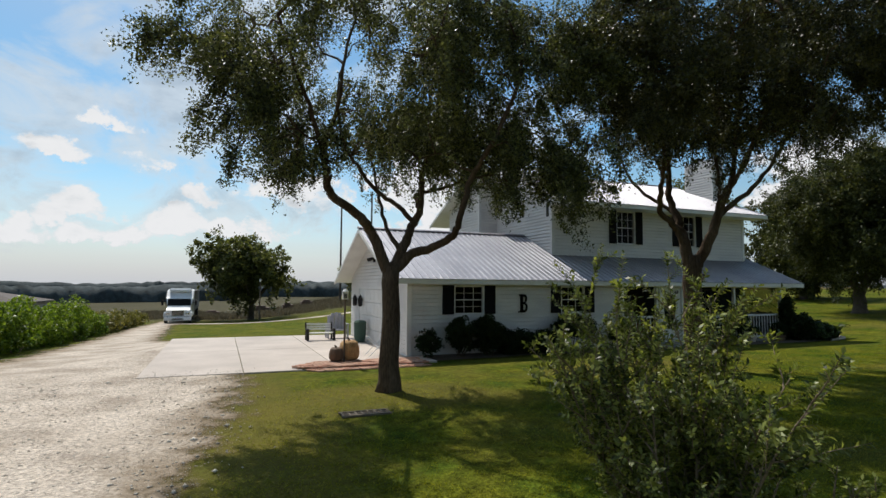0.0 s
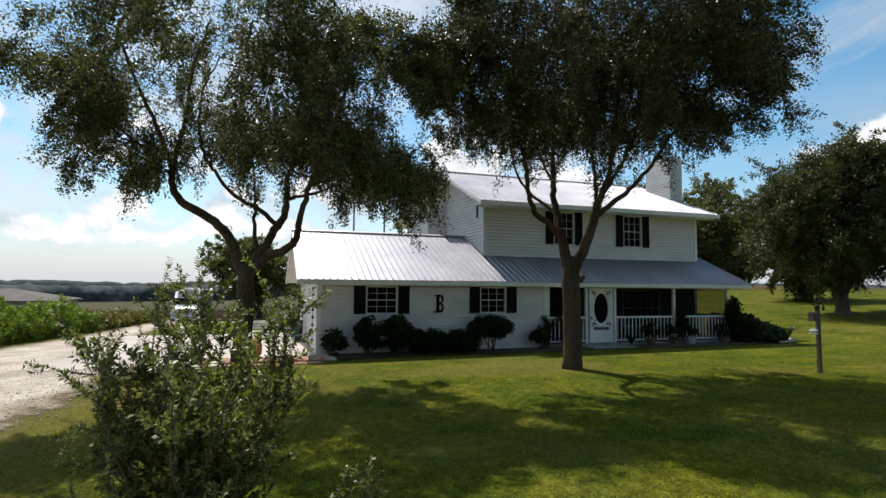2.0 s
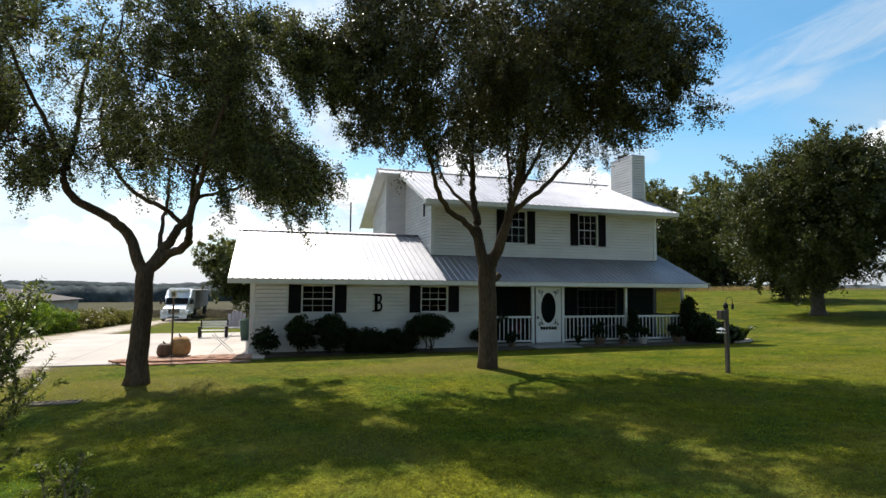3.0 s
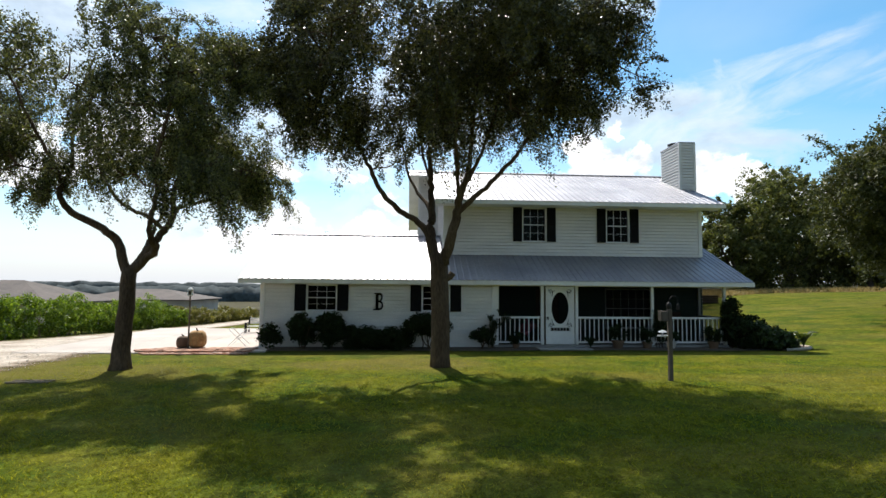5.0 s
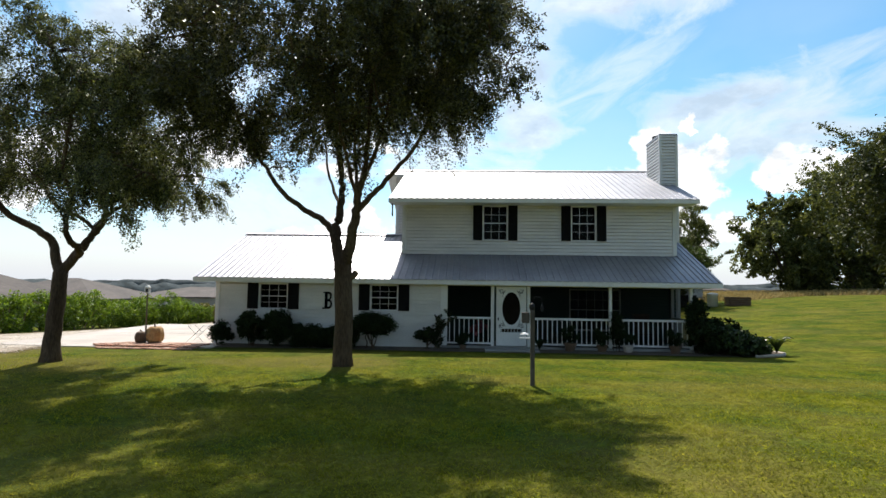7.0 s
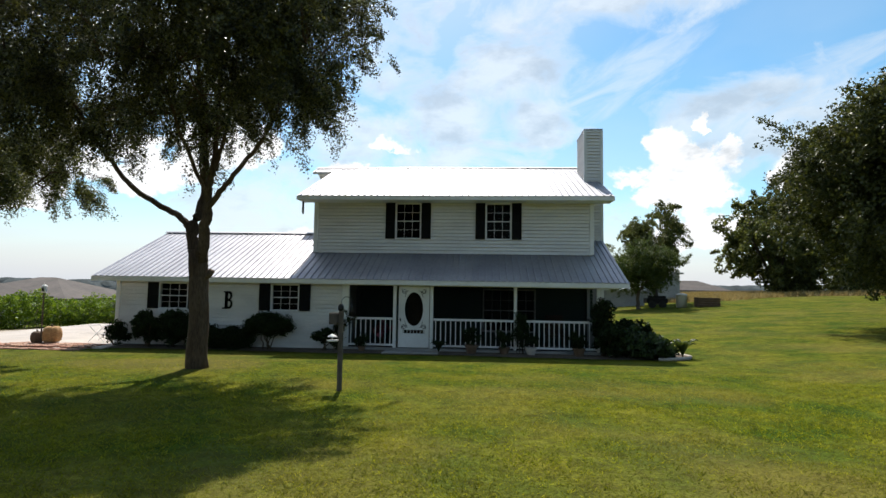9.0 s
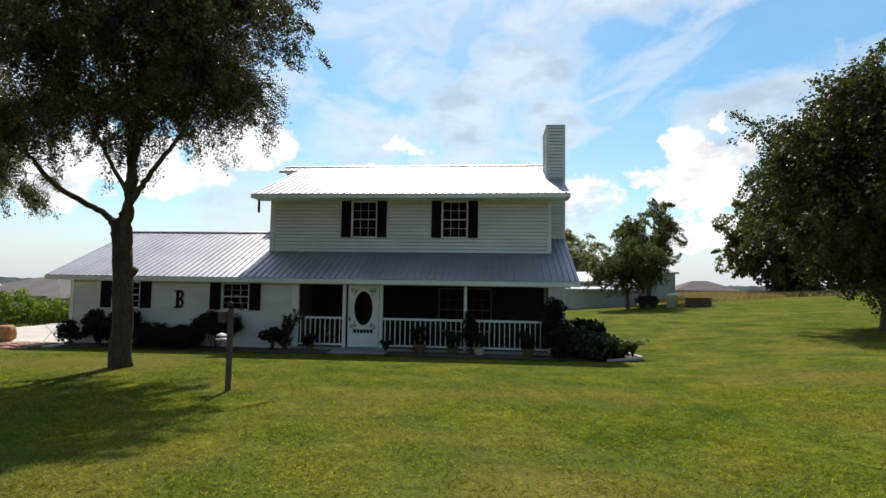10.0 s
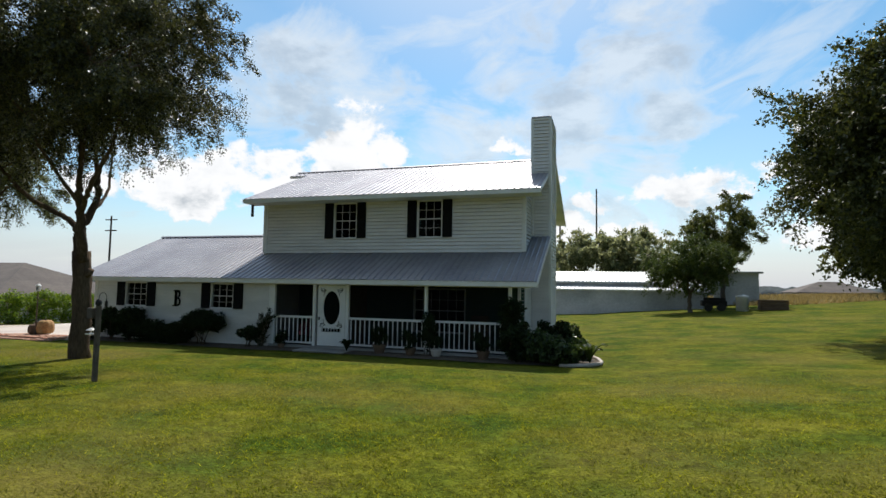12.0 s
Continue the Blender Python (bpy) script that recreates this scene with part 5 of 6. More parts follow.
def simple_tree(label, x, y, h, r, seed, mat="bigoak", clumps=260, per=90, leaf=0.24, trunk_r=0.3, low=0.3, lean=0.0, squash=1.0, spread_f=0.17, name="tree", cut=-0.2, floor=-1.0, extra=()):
    z = gz(x, y)
    zt = z + h * max(0.13, low * 0.9)
    rg = np.random.default_rng(seed)
    limbs = []
    for k in range(5):
        a = k * 1.256 + rg.uniform(0, 1)
        limbs.append(([(x, y, zt - 0.3), (x + math.cos(a) * r * 0.25, y + math.sin(a) * r * 0.25, zt + h * 0.12),
                       (x + math.cos(a) * r * 0.55, y + math.sin(a) * r * 0.55, zt + h * 0.34)], trunk_r * 0.6, trunk_r * 0.15))
    top = z + h
    c = (x + lean, y, (top + z + h * low) / 2)
    s = r * spread_f
    return tree(name, label, (x, y), (x, y, zt, trunk_r, trunk_r * 0.8), limbs, (c, (r * 0.9, r * 0.9 * squash, (top - z - h * low) / 2 * 0.92)),
                clumps, per, leaf, (s, s, s * 0.75), mat, "bark_dark", seed, 60, cut=cut, hollow=0.3, scale=1.6 / r, floor=floor, extra=extra)


simple_tree("big dark oak at the edge of the lawn", 34.4, 20.2, 9.6, 4.4, 31, "nearoak", clumps=1900, per=105, leaf=0.125, trunk_r=0.36, low=0.17, cut=-0.5,
            extra=[(((33.4, 18.2, 7.9), (2.5, 2.5, 2.2)), 600)])
simple_tree("low spreading oak behind the big oak", 43.4, 29.5, 8.6, 4.2, 32, "nearoak", clumps=640, per=90, leaf=0.19, trunk_r=0.34, low=0.02, cut=-0.5)
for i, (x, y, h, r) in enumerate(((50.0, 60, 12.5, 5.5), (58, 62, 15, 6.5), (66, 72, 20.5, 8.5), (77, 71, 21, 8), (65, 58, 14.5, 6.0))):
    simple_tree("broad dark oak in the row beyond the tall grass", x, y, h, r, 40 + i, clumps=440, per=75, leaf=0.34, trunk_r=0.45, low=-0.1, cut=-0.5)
simple_tree("small broad tree with forked stem beside the shed", 29.5, 40.4, 4.9, 3.2, 61, "midleaf", 420, 130, 0.105, 0.15, 0.36, cut=-0.45)
simple_tree("taller feathery tree behind the small tree", 32.6, 46.0, 8.6, 3.0, 62, "bigoak", 460, 120, 0.125, 0.2, 0.28, cut=-0.45)
for i, (x, y, h, r) in enumerate(((22.5, 62, 8.2, 4.2), (27.5, 63, 8.6, 4.4), (17.5, 64, 7.6, 4.0))):
    simple_tree("grey-green tree behind the shed", x, y, h, r, 70 + i, "greyleaf", 330, 75, 0.26, 0.25, 0.12)
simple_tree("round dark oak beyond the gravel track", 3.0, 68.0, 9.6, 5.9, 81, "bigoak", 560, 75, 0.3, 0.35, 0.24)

# ---- foreground shrub ----


def blade_leaves(pts, dirs, size, seed, tilt=0.6):
    """Pairs of leaves set along shoots: pts and the shoots' ways."""
    rg = np.random.default_rng(seed)
    c, d = np.asarray(pts, float), np.asarray(dirs, float)
    n = len(c)
    r = rg.normal(0, 1, (n, 3))
    out = np.cross(d, r)
    out /= np.maximum(1e-6, np.linalg.norm(out, axis=1, keepdims=True))
    quads = []
    for s in (1, -1):
        way = d * tilt + out * s
        way /= np.linalg.norm(way, axis=1, keepdims=True)
        side = np.cross(way, d)
        side /= np.maximum(1e-6, np.linalg.norm(side, axis=1, keepdims=True))
        ln = size * rg.uniform(0.6, 1.25, (n, 1))
        wd = ln * 0.24
        up = np.cross(side, way)
        quads.append(np.stack([c, c + way * ln * 0.5 + side * wd + up * wd * 0.4, c + way * ln, c + way * ln * 0.5 - side * wd + up * wd * 0.4], 1))
    v = np.concatenate(quads).reshape(-1, 3)
    return v, np.arange(len(v)).reshape(-1, 4)


def shooting_shrub(label, x, y, height, radius, stems, seed, leaf=0.055, mat="shrub"):
    rg = np.random.default_rng(seed)
    z = gz(x, y)
    t = thing("shrub", label, "shrub", (x, y, z))
    bm = bmesh.new()
    P, D = [], []

    def shoot(p0, way, length, r, depth):
        k = max(4, int(length / 0.09))
        pts, p, w = [p0], Vector(p0), Vector(way)
        for i in range(k):
            w = (w + Vector(rg.normal(0, 0.07, 3)) + Vector((0, 0, 0.035))).normalized()
            p = p + w * (length / k)
            pts.append(p.copy())
        tube(bm, pts, [r * (1 - 0.8 * i / k) for i in range(k + 1)], 5, cap=False)
        start = 0.3 if depth == 0 else 0.05
        a = start * length
        while a < length:
            i = min(k - 1, int(a / length * k))
            f = a / length * k - i
            P.append((pts[i].lerp(pts[i + 1], f))[:])
            D.append(((pts[i + 1] - pts[i]).normalized())[:])
            a += 0.023 if depth else 0.03
        if depth < 2:
            for i in range(int(2 + k * (0.75 if depth == 0 else 0.4))):
                j = int(rg.integers(max(1, int(k * 0.22)), k))
                side = Vector(rg.normal(0, 1, 3))
                w2 = ((pts[j] - pts[j - 1]).normalized() * 0.7 + side.normalized() * 0.8 + Vector((0, 0, 0.25))).normalized()
                shoot(pts[j], w2, length * rg.uniform(0.14, 0.32), r * 0.4, depth + 1)
    for s in range(stems):
        a, tilt = s * 2.399 + rg.uniform(-0.4, 0.4), abs(rg.normal(0, 0.43))
        tilt = min(tilt, 1.05)
        base = Vector((x + math.cos(a) * 0.2 * rg.random(), y + math.sin(a) * 0.2 * rg.random(), z - 0.03))
        L = height * (rg.uniform(0.46, 0.74) if rg.random() < 0.78 else rg.uniform(0.85, 1.02)) * (1 - 0.25 * tilt)
        shoot(base, Vector((math.cos(a) * math.sin(tilt) * radius, math.sin(a) * math.sin(tilt) * radius, math.cos(tilt))).normalized(), L, 0.017, 0)
    part("stem", bm, M["stem"], t, smooth=True)
    v, f = blade_leaves(P, D, leaf, seed + 5)
    ob = new("foliage", fast_mesh("foliage", v, f, M[mat]))
    ob.parent = t
    ob.matrix_parent_inverse = t.matrix_basis.inverted()
    tagged(ob, kind="stuff")
    return t


shooting_shrub("loose upright shrub with small paired leaves on the lawn", 2.74, 3.2, 2.28, 1.18, 42, 91, 0.05)
shooting_shrub("low bushy sprout beside the large shrub", 3.95, 2.9, 0.75, 1.3, 10, 92, 0.05)


def leafy(name, label, x, y, centre_z, radii, clumps, per, leaf, mat, seed, stem_r=0.02, stems=3, spread_=(0.16, 0.16, 0.13), category="shrub", group="", cut=-0.3):
    """A rounded planted shrub: stems and clumped leaves."""
    z = gz(x, y)
    t = thing(name, label, category, (x, y, z), group)
    rg = np.random.default_rng(seed)
    pts = crown_points(rg, (x, y, z + centre_z), radii, clumps, 0.35, 2.5, cut)
    bm = bmesh.new()
    for k in range(stems):
        q = pts[int(rg.integers(0, len(pts)))]
        limb(bm, (x + rg.normal() * 0.06, y + rg.normal() * 0.05, z - 0.03), q, stem_r, stem_r * 0.4, rg, 0.08, 6, 5)
    part("stem", bm, M["bark"], t, smooth=True)
    v, f = leaves([p[:] for p in pts], per, spread_, leaf, seed + 3, 0.1)
    v[:, 2] = np.maximum(v[:, 2], z + 0.01)
    ob = new("foliage", fast_mesh("foliage", v, f, M[mat]))
    ob.parent = t
    ob.matrix_parent_inverse = t.matrix_basis.inverted()
    tagged(ob, kind="stuff")
    return t


# ---- planting along the house ----
bm = bmesh.new()
edge = []
for k in range(61):
    x = 4.95 + k * 0.31
    edge.append((x, 14.72 + 0.1 * math.sin(x * 0.9) + 0.05 * math.sin(x * 2.3) - (0.1 if x > 20 else 0)))
edge += [(23.8, 14.75), (24.0, 15.1), (24.02, 15.6), (23.9, 16.4), (23.6, 17.4), (23.2, 18.4)]
inner = [(x, YF - 0.04) for x, _ in edge[:54]] + [(22.3 if y > 16 else 22.0, min(19, YF + 0.3 * i)) for i, (x, y) in enumerate(edge[54:])]
for (a, b), (c, d) in zip(zip(edge, edge[1:]), zip(inner, inner[1:])):
    quad(bm, *[(p[0], p[1], gz(p[0], p[1]) + h) for p, h in ((a, 0.03), (b, 0.03), (d, 0.06), (c, 0.06))])
lone("planting_bed", bm, M["mulch"], "dark mulched bed along the house front", "flower bed", "structure")
bm = bmesh.new()
tube(bm, [(x, y, gz(x, y) + 0.05) for x, y in edge[58:]], 0.055, 6)
lone("bed_edging", bm, M["concrete"], "pale concrete edging round the planted bed", "edging", "structure", smooth=True)

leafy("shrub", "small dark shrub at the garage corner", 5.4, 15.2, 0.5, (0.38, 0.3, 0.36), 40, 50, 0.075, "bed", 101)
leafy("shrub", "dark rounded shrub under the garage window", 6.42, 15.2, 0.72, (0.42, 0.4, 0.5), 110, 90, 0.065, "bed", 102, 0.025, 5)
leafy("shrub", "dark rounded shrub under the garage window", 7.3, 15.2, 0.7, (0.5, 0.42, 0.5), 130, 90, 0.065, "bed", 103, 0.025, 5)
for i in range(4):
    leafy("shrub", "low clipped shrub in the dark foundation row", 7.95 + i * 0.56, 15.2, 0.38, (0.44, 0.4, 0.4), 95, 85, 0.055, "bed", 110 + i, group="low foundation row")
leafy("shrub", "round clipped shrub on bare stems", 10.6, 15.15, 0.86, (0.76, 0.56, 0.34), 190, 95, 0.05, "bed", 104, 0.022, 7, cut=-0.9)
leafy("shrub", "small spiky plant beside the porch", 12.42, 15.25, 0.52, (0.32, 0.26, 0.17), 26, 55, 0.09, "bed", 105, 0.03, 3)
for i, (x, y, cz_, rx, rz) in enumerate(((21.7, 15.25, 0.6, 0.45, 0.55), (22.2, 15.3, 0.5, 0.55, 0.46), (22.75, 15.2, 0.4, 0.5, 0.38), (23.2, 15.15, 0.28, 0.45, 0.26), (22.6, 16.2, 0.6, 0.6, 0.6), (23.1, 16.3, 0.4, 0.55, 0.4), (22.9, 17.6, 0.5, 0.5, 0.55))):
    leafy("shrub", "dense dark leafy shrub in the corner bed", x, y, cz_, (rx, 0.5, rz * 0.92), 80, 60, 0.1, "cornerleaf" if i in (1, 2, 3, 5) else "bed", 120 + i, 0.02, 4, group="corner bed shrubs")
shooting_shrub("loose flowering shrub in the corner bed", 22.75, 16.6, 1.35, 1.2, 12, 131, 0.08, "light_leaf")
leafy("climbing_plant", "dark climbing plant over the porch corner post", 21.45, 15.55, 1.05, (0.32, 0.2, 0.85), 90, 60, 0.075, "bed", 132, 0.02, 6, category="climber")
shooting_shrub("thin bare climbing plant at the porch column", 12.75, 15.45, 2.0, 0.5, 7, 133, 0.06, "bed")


def spiky(label, x, y, n, length, seed, mat="light_leaf"):
    """A clump of long arching leaves with a fold along the middle."""
    rg = np.random.default_rng(seed)
    z = gz(x, y)
    t = thing("palm_plant", label, "plant", (x, y, z))
    for k in range(n):
        bm = bmesh.new()
        a, L = k * 2.4 + rg.uniform(-.2, .2), length * rg.uniform(0.7, 1.1)
        w = 0.07
        prev = None
        for i in range(7):
            f = i / 6
            r, h = L * f * 0.6, L * (0.95 * f - 0.6 * f * f) * 1.7
            c = Vector((x + math.cos(a) * r, y + math.sin(a) * r, z + 0.08 + h))
            s = Vector((-math.sin(a), math.cos(a), 0)) * w * math.sin(math.pi * min(1, f * 0.92 + 0.08))
            cur = [bm.verts.new(c - s + Vector((0, 0, 0.025))), bm.verts.new(c), bm.verts.new(c + s + Vector((0, 0, 0.025)))]
            if prev:
                bm.faces.new((prev[0], prev[1], cur[1], cur[0]))
                bm.faces.new((prev[1], prev[2], cur[2], cur[1]))
            prev = cur
        part("leaf", bm, M[mat], t)
    return t


spiky("dark broad-leaved plant with upright fronds in the bed", 23.72, 15.0, 18, 0.75, 141, "midleaf")
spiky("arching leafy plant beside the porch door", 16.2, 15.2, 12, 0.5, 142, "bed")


def pot_plant(label, x, y, seed, size=1.0, mat="bed", pot="brownwood", z0=None):
    z = gz(x, y) if z0 is None else z0
    t = thing("potted_plant", label, "potted plant", (x, y, z))
    bm = bmesh.new()
    s = size
    lathe(bm, x, y, [(0.1 * s, z), (0.15 * s, z + 0.2 * s), (0.17 * s, z + 0.2 * s), (0.17 * s, z + 0.25 * s), (0.14 * s, z + 0.25 * s), (0.13 * s, z + 0.22 * s)], 14)
    part("pot", bm, M[pot], t)
    rg = np.random.default_rng(seed)
    pts = crown_points(rg, (x, y, z + 0.5 * s), (0.24 * s, 0.22 * s, 0.26 * s), 22, 0.2, 3, -0.5)
    v, f = leaves([p[:] for p in pts], 45, (0.1, 0.1, 0.1), 0.06, seed)
    ob = new("foliage", fast_mesh("foliage", v, f, M[mat]))
    ob.parent = t
    ob.matrix_parent_inverse = t.matrix_basis.inverted()
    tagged(ob, kind="stuff")


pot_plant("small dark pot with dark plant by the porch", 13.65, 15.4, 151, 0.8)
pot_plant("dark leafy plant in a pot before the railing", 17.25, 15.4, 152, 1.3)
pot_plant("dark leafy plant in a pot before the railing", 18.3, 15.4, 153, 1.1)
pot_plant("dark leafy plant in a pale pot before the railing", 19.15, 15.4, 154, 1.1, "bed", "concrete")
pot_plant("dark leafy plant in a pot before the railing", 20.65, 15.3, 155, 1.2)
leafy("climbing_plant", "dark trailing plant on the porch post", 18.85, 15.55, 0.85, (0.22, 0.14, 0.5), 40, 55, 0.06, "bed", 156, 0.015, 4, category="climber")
pot_plant("pink flowering plant behind the railing", 14.2, 16.05, 157, 1.1, "flower", "brownwood", 0.14)

# dark porch chair
chair = thing("porch_chair", "dark wooden armchair on the porch", "chair", (20.1, 16.8, 0.14))
for a in ((19.8, 20.4, 16.55, 17.1, 0.5, 0.55, "seat"), (19.8, 20.4, 17.08, 17.13, 0.55, 1.25, "backrest"), (19.76, 19.84, 16.5, 17.1, 0.74, 0.78, "armrest"), (20.36, 20.44, 16.5, 17.1, 0.74, 0.78, "armrest")):
    bm = bmesh.new()
    box(bm, *a[:6], 0.01)
    part(a[6], bm, M["brownwood"], chair)
for x in (19.8, 20.4):
    for y in (16.53, 17.08):
        bm = bmesh.new()
        box(bm, x - 0.025, x + 0.025, y - 0.025, y + 0.025, 0.14, 0.74 if y < 17 else 0.6)
        part("leg", bm, M["brownwood"], chair)

# ---- things on the walls ----
cu = bpy.data.curves.new("letter", "FONT")
cu.body, cu.size, cu.extrude = "B", 0.8, 0.02
tmp = new("letter_tmp", cu)
bpy.context.view_layer.update()
me = bpy.data.meshes.new_from_object(tmp.evaluated_get(bpy.context.evaluated_depsgraph_get()))
bpy.data.objects.remove(tmp)
bm = bmesh.new()
bm.from_mesh(me)
xs_, zs_ = [v.co.x for v in bm.verts], [v.co.y for v in bm.verts]
for v in bm.verts:
    px, pz, pd = (v.co.x - min(xs_)) / (max(xs_) - min(xs_)), (v.co.y - min(zs_)) / (max(zs_) - min(zs_)), v.co.z
    v.co = Vector((8.79 + 0.25 * px + 0.03 * pz, YF - 0.065 + pd, 1.32 + 0.6 * pz))
for z in (1.32, 1.875):
    box(bm, 8.71 + (0.03 if z > 1.5 else 0), 8.9, YF - 0.085, YF - 0.045, z, z + 0.045)
box(bm, 8.79, 8.885, YF - 0.085, YF - 0.045, 1.33, 1.91)
lone("wall_letter", bm, M["shutter"], "large black letter B on the garage wall", "letter")
chain = thing("bell_chain", "string of dark bells hanging on the garage end wall", "ornament", (4.82, 16.9, 0.3))
for k in range(7):
    bm = bmesh.new()
    z = 0.35 + k * 0.25
    lathe(bm, 4.835, 16.9, [(0.045, z), (0.043, z + 0.02), (0.034, z + 0.07), (0.012, z + 0.09)], 10)
    part("bell", bm, M["dark"], chain)
bm = bmesh.new()
tube(bm, [(4.835, 16.9, 0.4), (4.835, 16.9, 2.05)], 0.006, 5)
part("cord", bm, M["dark"], chain)
flood = thing("flood_lamp", "pair of dark flood lamp heads under the garage gable", "lamp", (4.87, 19.57, 3.05))
bm = bmesh.new()
box(bm, 4.8, 4.88, 19.5, 19.64, 3.05, 3.15, 0.01)
part("bracket", bm, M["dark"], flood)
for s in (-1, 1):
    bm = bmesh.new()
    tube(bm, [(4.82, 19.57 + s * 0.06, 3.14), (4.74, 19.57 + s * 0.12, 3.18), (4.62, 19.57 + s * 0.16, 3.12)], [0.03, 0.045, 0.075], 10)
    part("lamp_head", bm, M["dark"], flood, smooth=True)
for y in (21.3, 22.25):
    lan = thing("wall_lantern", "dark lantern on the garage end wall", "lantern", (4.85, y, 1.5), "garage lanterns")
    bm = bmesh.new()
    lathe(bm, 4.76, y, [(0.05, 1.35), (0.08, 1.4), (0.1, 1.66), (0.05, 1.76), (0.015, 1.82)], 8)
    part("lantern_body", bm, M["dark"], lan)
    bm = bmesh.new()
    box(bm, 4.78, 4.88, y - 0.03, y + 0.03, 1.6, 1.64)
    part("bracket", bm, M["dark"], lan)

# ---- patio by the garage ----
bench = thing("garden_bench", "white slatted bench with black iron ends", "bench", (3.3, 21.6, 0.055))
for x in (2.75, 3.75):
    bm = bmesh.new()
    tube(bm, [(x, 21.3, 0.055), (x, 21.32, 0.62), (x, 21.7, 0.64), (x, 21.85, 0.6)], 0.035, 6)
    tube(bm, [(x, 21.85, 0.055), (x, 21.8, 0.45), (x, 21.95, 0.95)], 0.035, 6)
    box(bm, x - 0.05, x + 0.05, 21.28, 21.36, 0.055, 0.66, 0.01)
    part("bench_end", bm, M["dark"], bench)
for k in range(5):
    bm = bmesh.new()
    box(bm, 2.76, 3.74, 21.34 + k * 0.095, 21.41 + k * 0.095, 0.42, 0.445, 0.005)
    part("seat_slat", bm, M["trim"], bench)
for k in range(3):
    bm = bmesh.new()
    box(bm, 2.76, 3.74, 21.86 + k * 0.02, 21.885 + k * 0.02, 0.55 + k * 0.13, 0.64 + k * 0.13, 0.005)
    part("back_slat", bm, M["trim"], bench)
bench.scale.z = 0.74
adir = thing("lawn_chair", "grey-lavender plastic lawn chair with a tall fan back", "chair", (4.0, 22.3, 0.055))
for k in range(5):
    bm = bmesh.new()
    x = 3.7 + k * 0.145
    h = 1.02 - 0.03 * (k - 2) ** 2
    vs = box(bm, x, x + 0.13, 22.5, 22.53, 0.35, h + 0.055, 0.01)
    part("back_slat", bm, M["greyplastic"], adir)
for a in ((3.68, 4.42, 22.0, 22.52, 0.36, 0.4, "seat"), (3.6, 3.7, 21.95, 22.55, 0.6, 0.635, "armrest"), (4.4, 4.5, 21.95, 22.55, 0.6, 0.635, "armrest"), (3.62, 3.69, 22.0, 22.06, 0.055, 0.6, "leg"), (4.41, 4.48, 22.0, 22.06, 0.055, 0.6, "leg"), (3.62, 3.69, 22.5, 22.56, 0.055, 0.6, "leg"), (4.41, 4.48, 22.5, 22.56, 0.055, 0.6, "leg")):
    bm = bmesh.new()
    box(bm, *a[:6], 0.008)
    part(a[6], bm, M["greyplastic"], adir)
bm = bmesh.new()
lathe(bm, 4.55, 20.4, [(0.2, 0.055), (0.2, 0.2), (0.22, 0.22), (0.23, 0.75), (0.25, 0.78), (0.2, 0.84), (0.04, 0.87)], 16)
lone("trash_bin", bm, M["porchgreen"], "dark green round bin with a lid by the garage door", "bin")
rack = thing("folding_stand", "light folding wire stand on the brick paving", "stand", (4.05, 16.2, 0.055))
for y in (15.95, 16.45):
    for s in (-1, 1):
        bm = bmesh.new()
        tube(bm, [(4.05 - s * 0.3, y, 0.06), (4.05 + s * 0.28, y, 0.62)], 0.011, 6)
        part("leg", bm, M["whitemetal"], rack)
for x in (3.78, 4.05, 4.33):
    bm = bmesh.new()
    tube(bm, [(x, 15.93, 0.63 if x != 4.05 else 0.34), (x, 16.47, 0.63 if x != 4.05 else 0.34)], 0.011, 6)
    part("crossbar", bm, M["whitemetal"], rack)



def pumpkin(label, x, y, z, rx, ry, h, mat, ribs, seed):
    """A ribbed pumpkin with a bent stem; its shoulders are flat and its foot is broad."""
    t = thing("pumpkin", label, "pumpkin", (x, y, z), "pumpkins on the paving")
    rg = np.random.default_rng(seed)
    prof = [(0.25, 0.0), (0.72, 0.02), (0.93, 0.14), (1.0, 0.36), (0.97, 0.62), (0.84, 0.84), (0.58, 0.97), (0.2, 0.96), (0.02, 0.93)]
    bm = bmesh.new()
    n = ribs * 6
    rings = []
    for r, f in prof:
        ring = []
        for k in range(n):
            a = 2 * math.pi * k / n
            q = r * (1 - 0.075 * abs(math.cos(ribs * a / 2)) ** 5 + 0.012 * rg.normal())
            ring.append(bm.verts.new((x + rx * q * math.cos(a), y + ry * q * math.sin(a), z + h * f)))
        rings.append(ring)
    for u, v in zip(rings, rings[1:]):
        for k in range(n):
            bm.faces.new((u[k], u[(k + 1) % n], v[(k + 1) % n], v[k]))
    bm.faces.new(rings[0][::-1])
    bm.faces.new(rings[-1])
    part("body", bm, M[mat], t, smooth=True)
    bm = bmesh.new()
    tube(bm, [(x, y, z + h * 0.9), (x - 0.01, y, z + h * 1.02), (x - 0.05, y + 0.01, z + h * 1.12)], [0.04, 0.026, 0.02], 7)
    part("stem", bm, M["wood"], t)


pumpkin("large tan pumpkin on the brick paving", 2.99, 15.24, 0.1, 0.29, 0.31, 0.55, "tanwood", 9, 17)
pumpkin("smaller dark brown pumpkin on the brick paving", 2.6, 15.08, 0.1, 0.2, 0.21, 0.38, "brownwood", 8, 18)
mark = thing("sign_post", "slim pale post with a small white lantern sign", "sign", (2.8, 15.0, 0.05))
bm = bmesh.new()
tube(bm, [(2.8, 15.0, -0.1), (2.8, 15.0, 1.8)], 0.026, 8)
part("post", bm, M["wood"], mark)
bm = bmesh.new()
box(bm, 2.72, 2.88, 14.95, 15.05, 1.78, 1.98, 0.012)
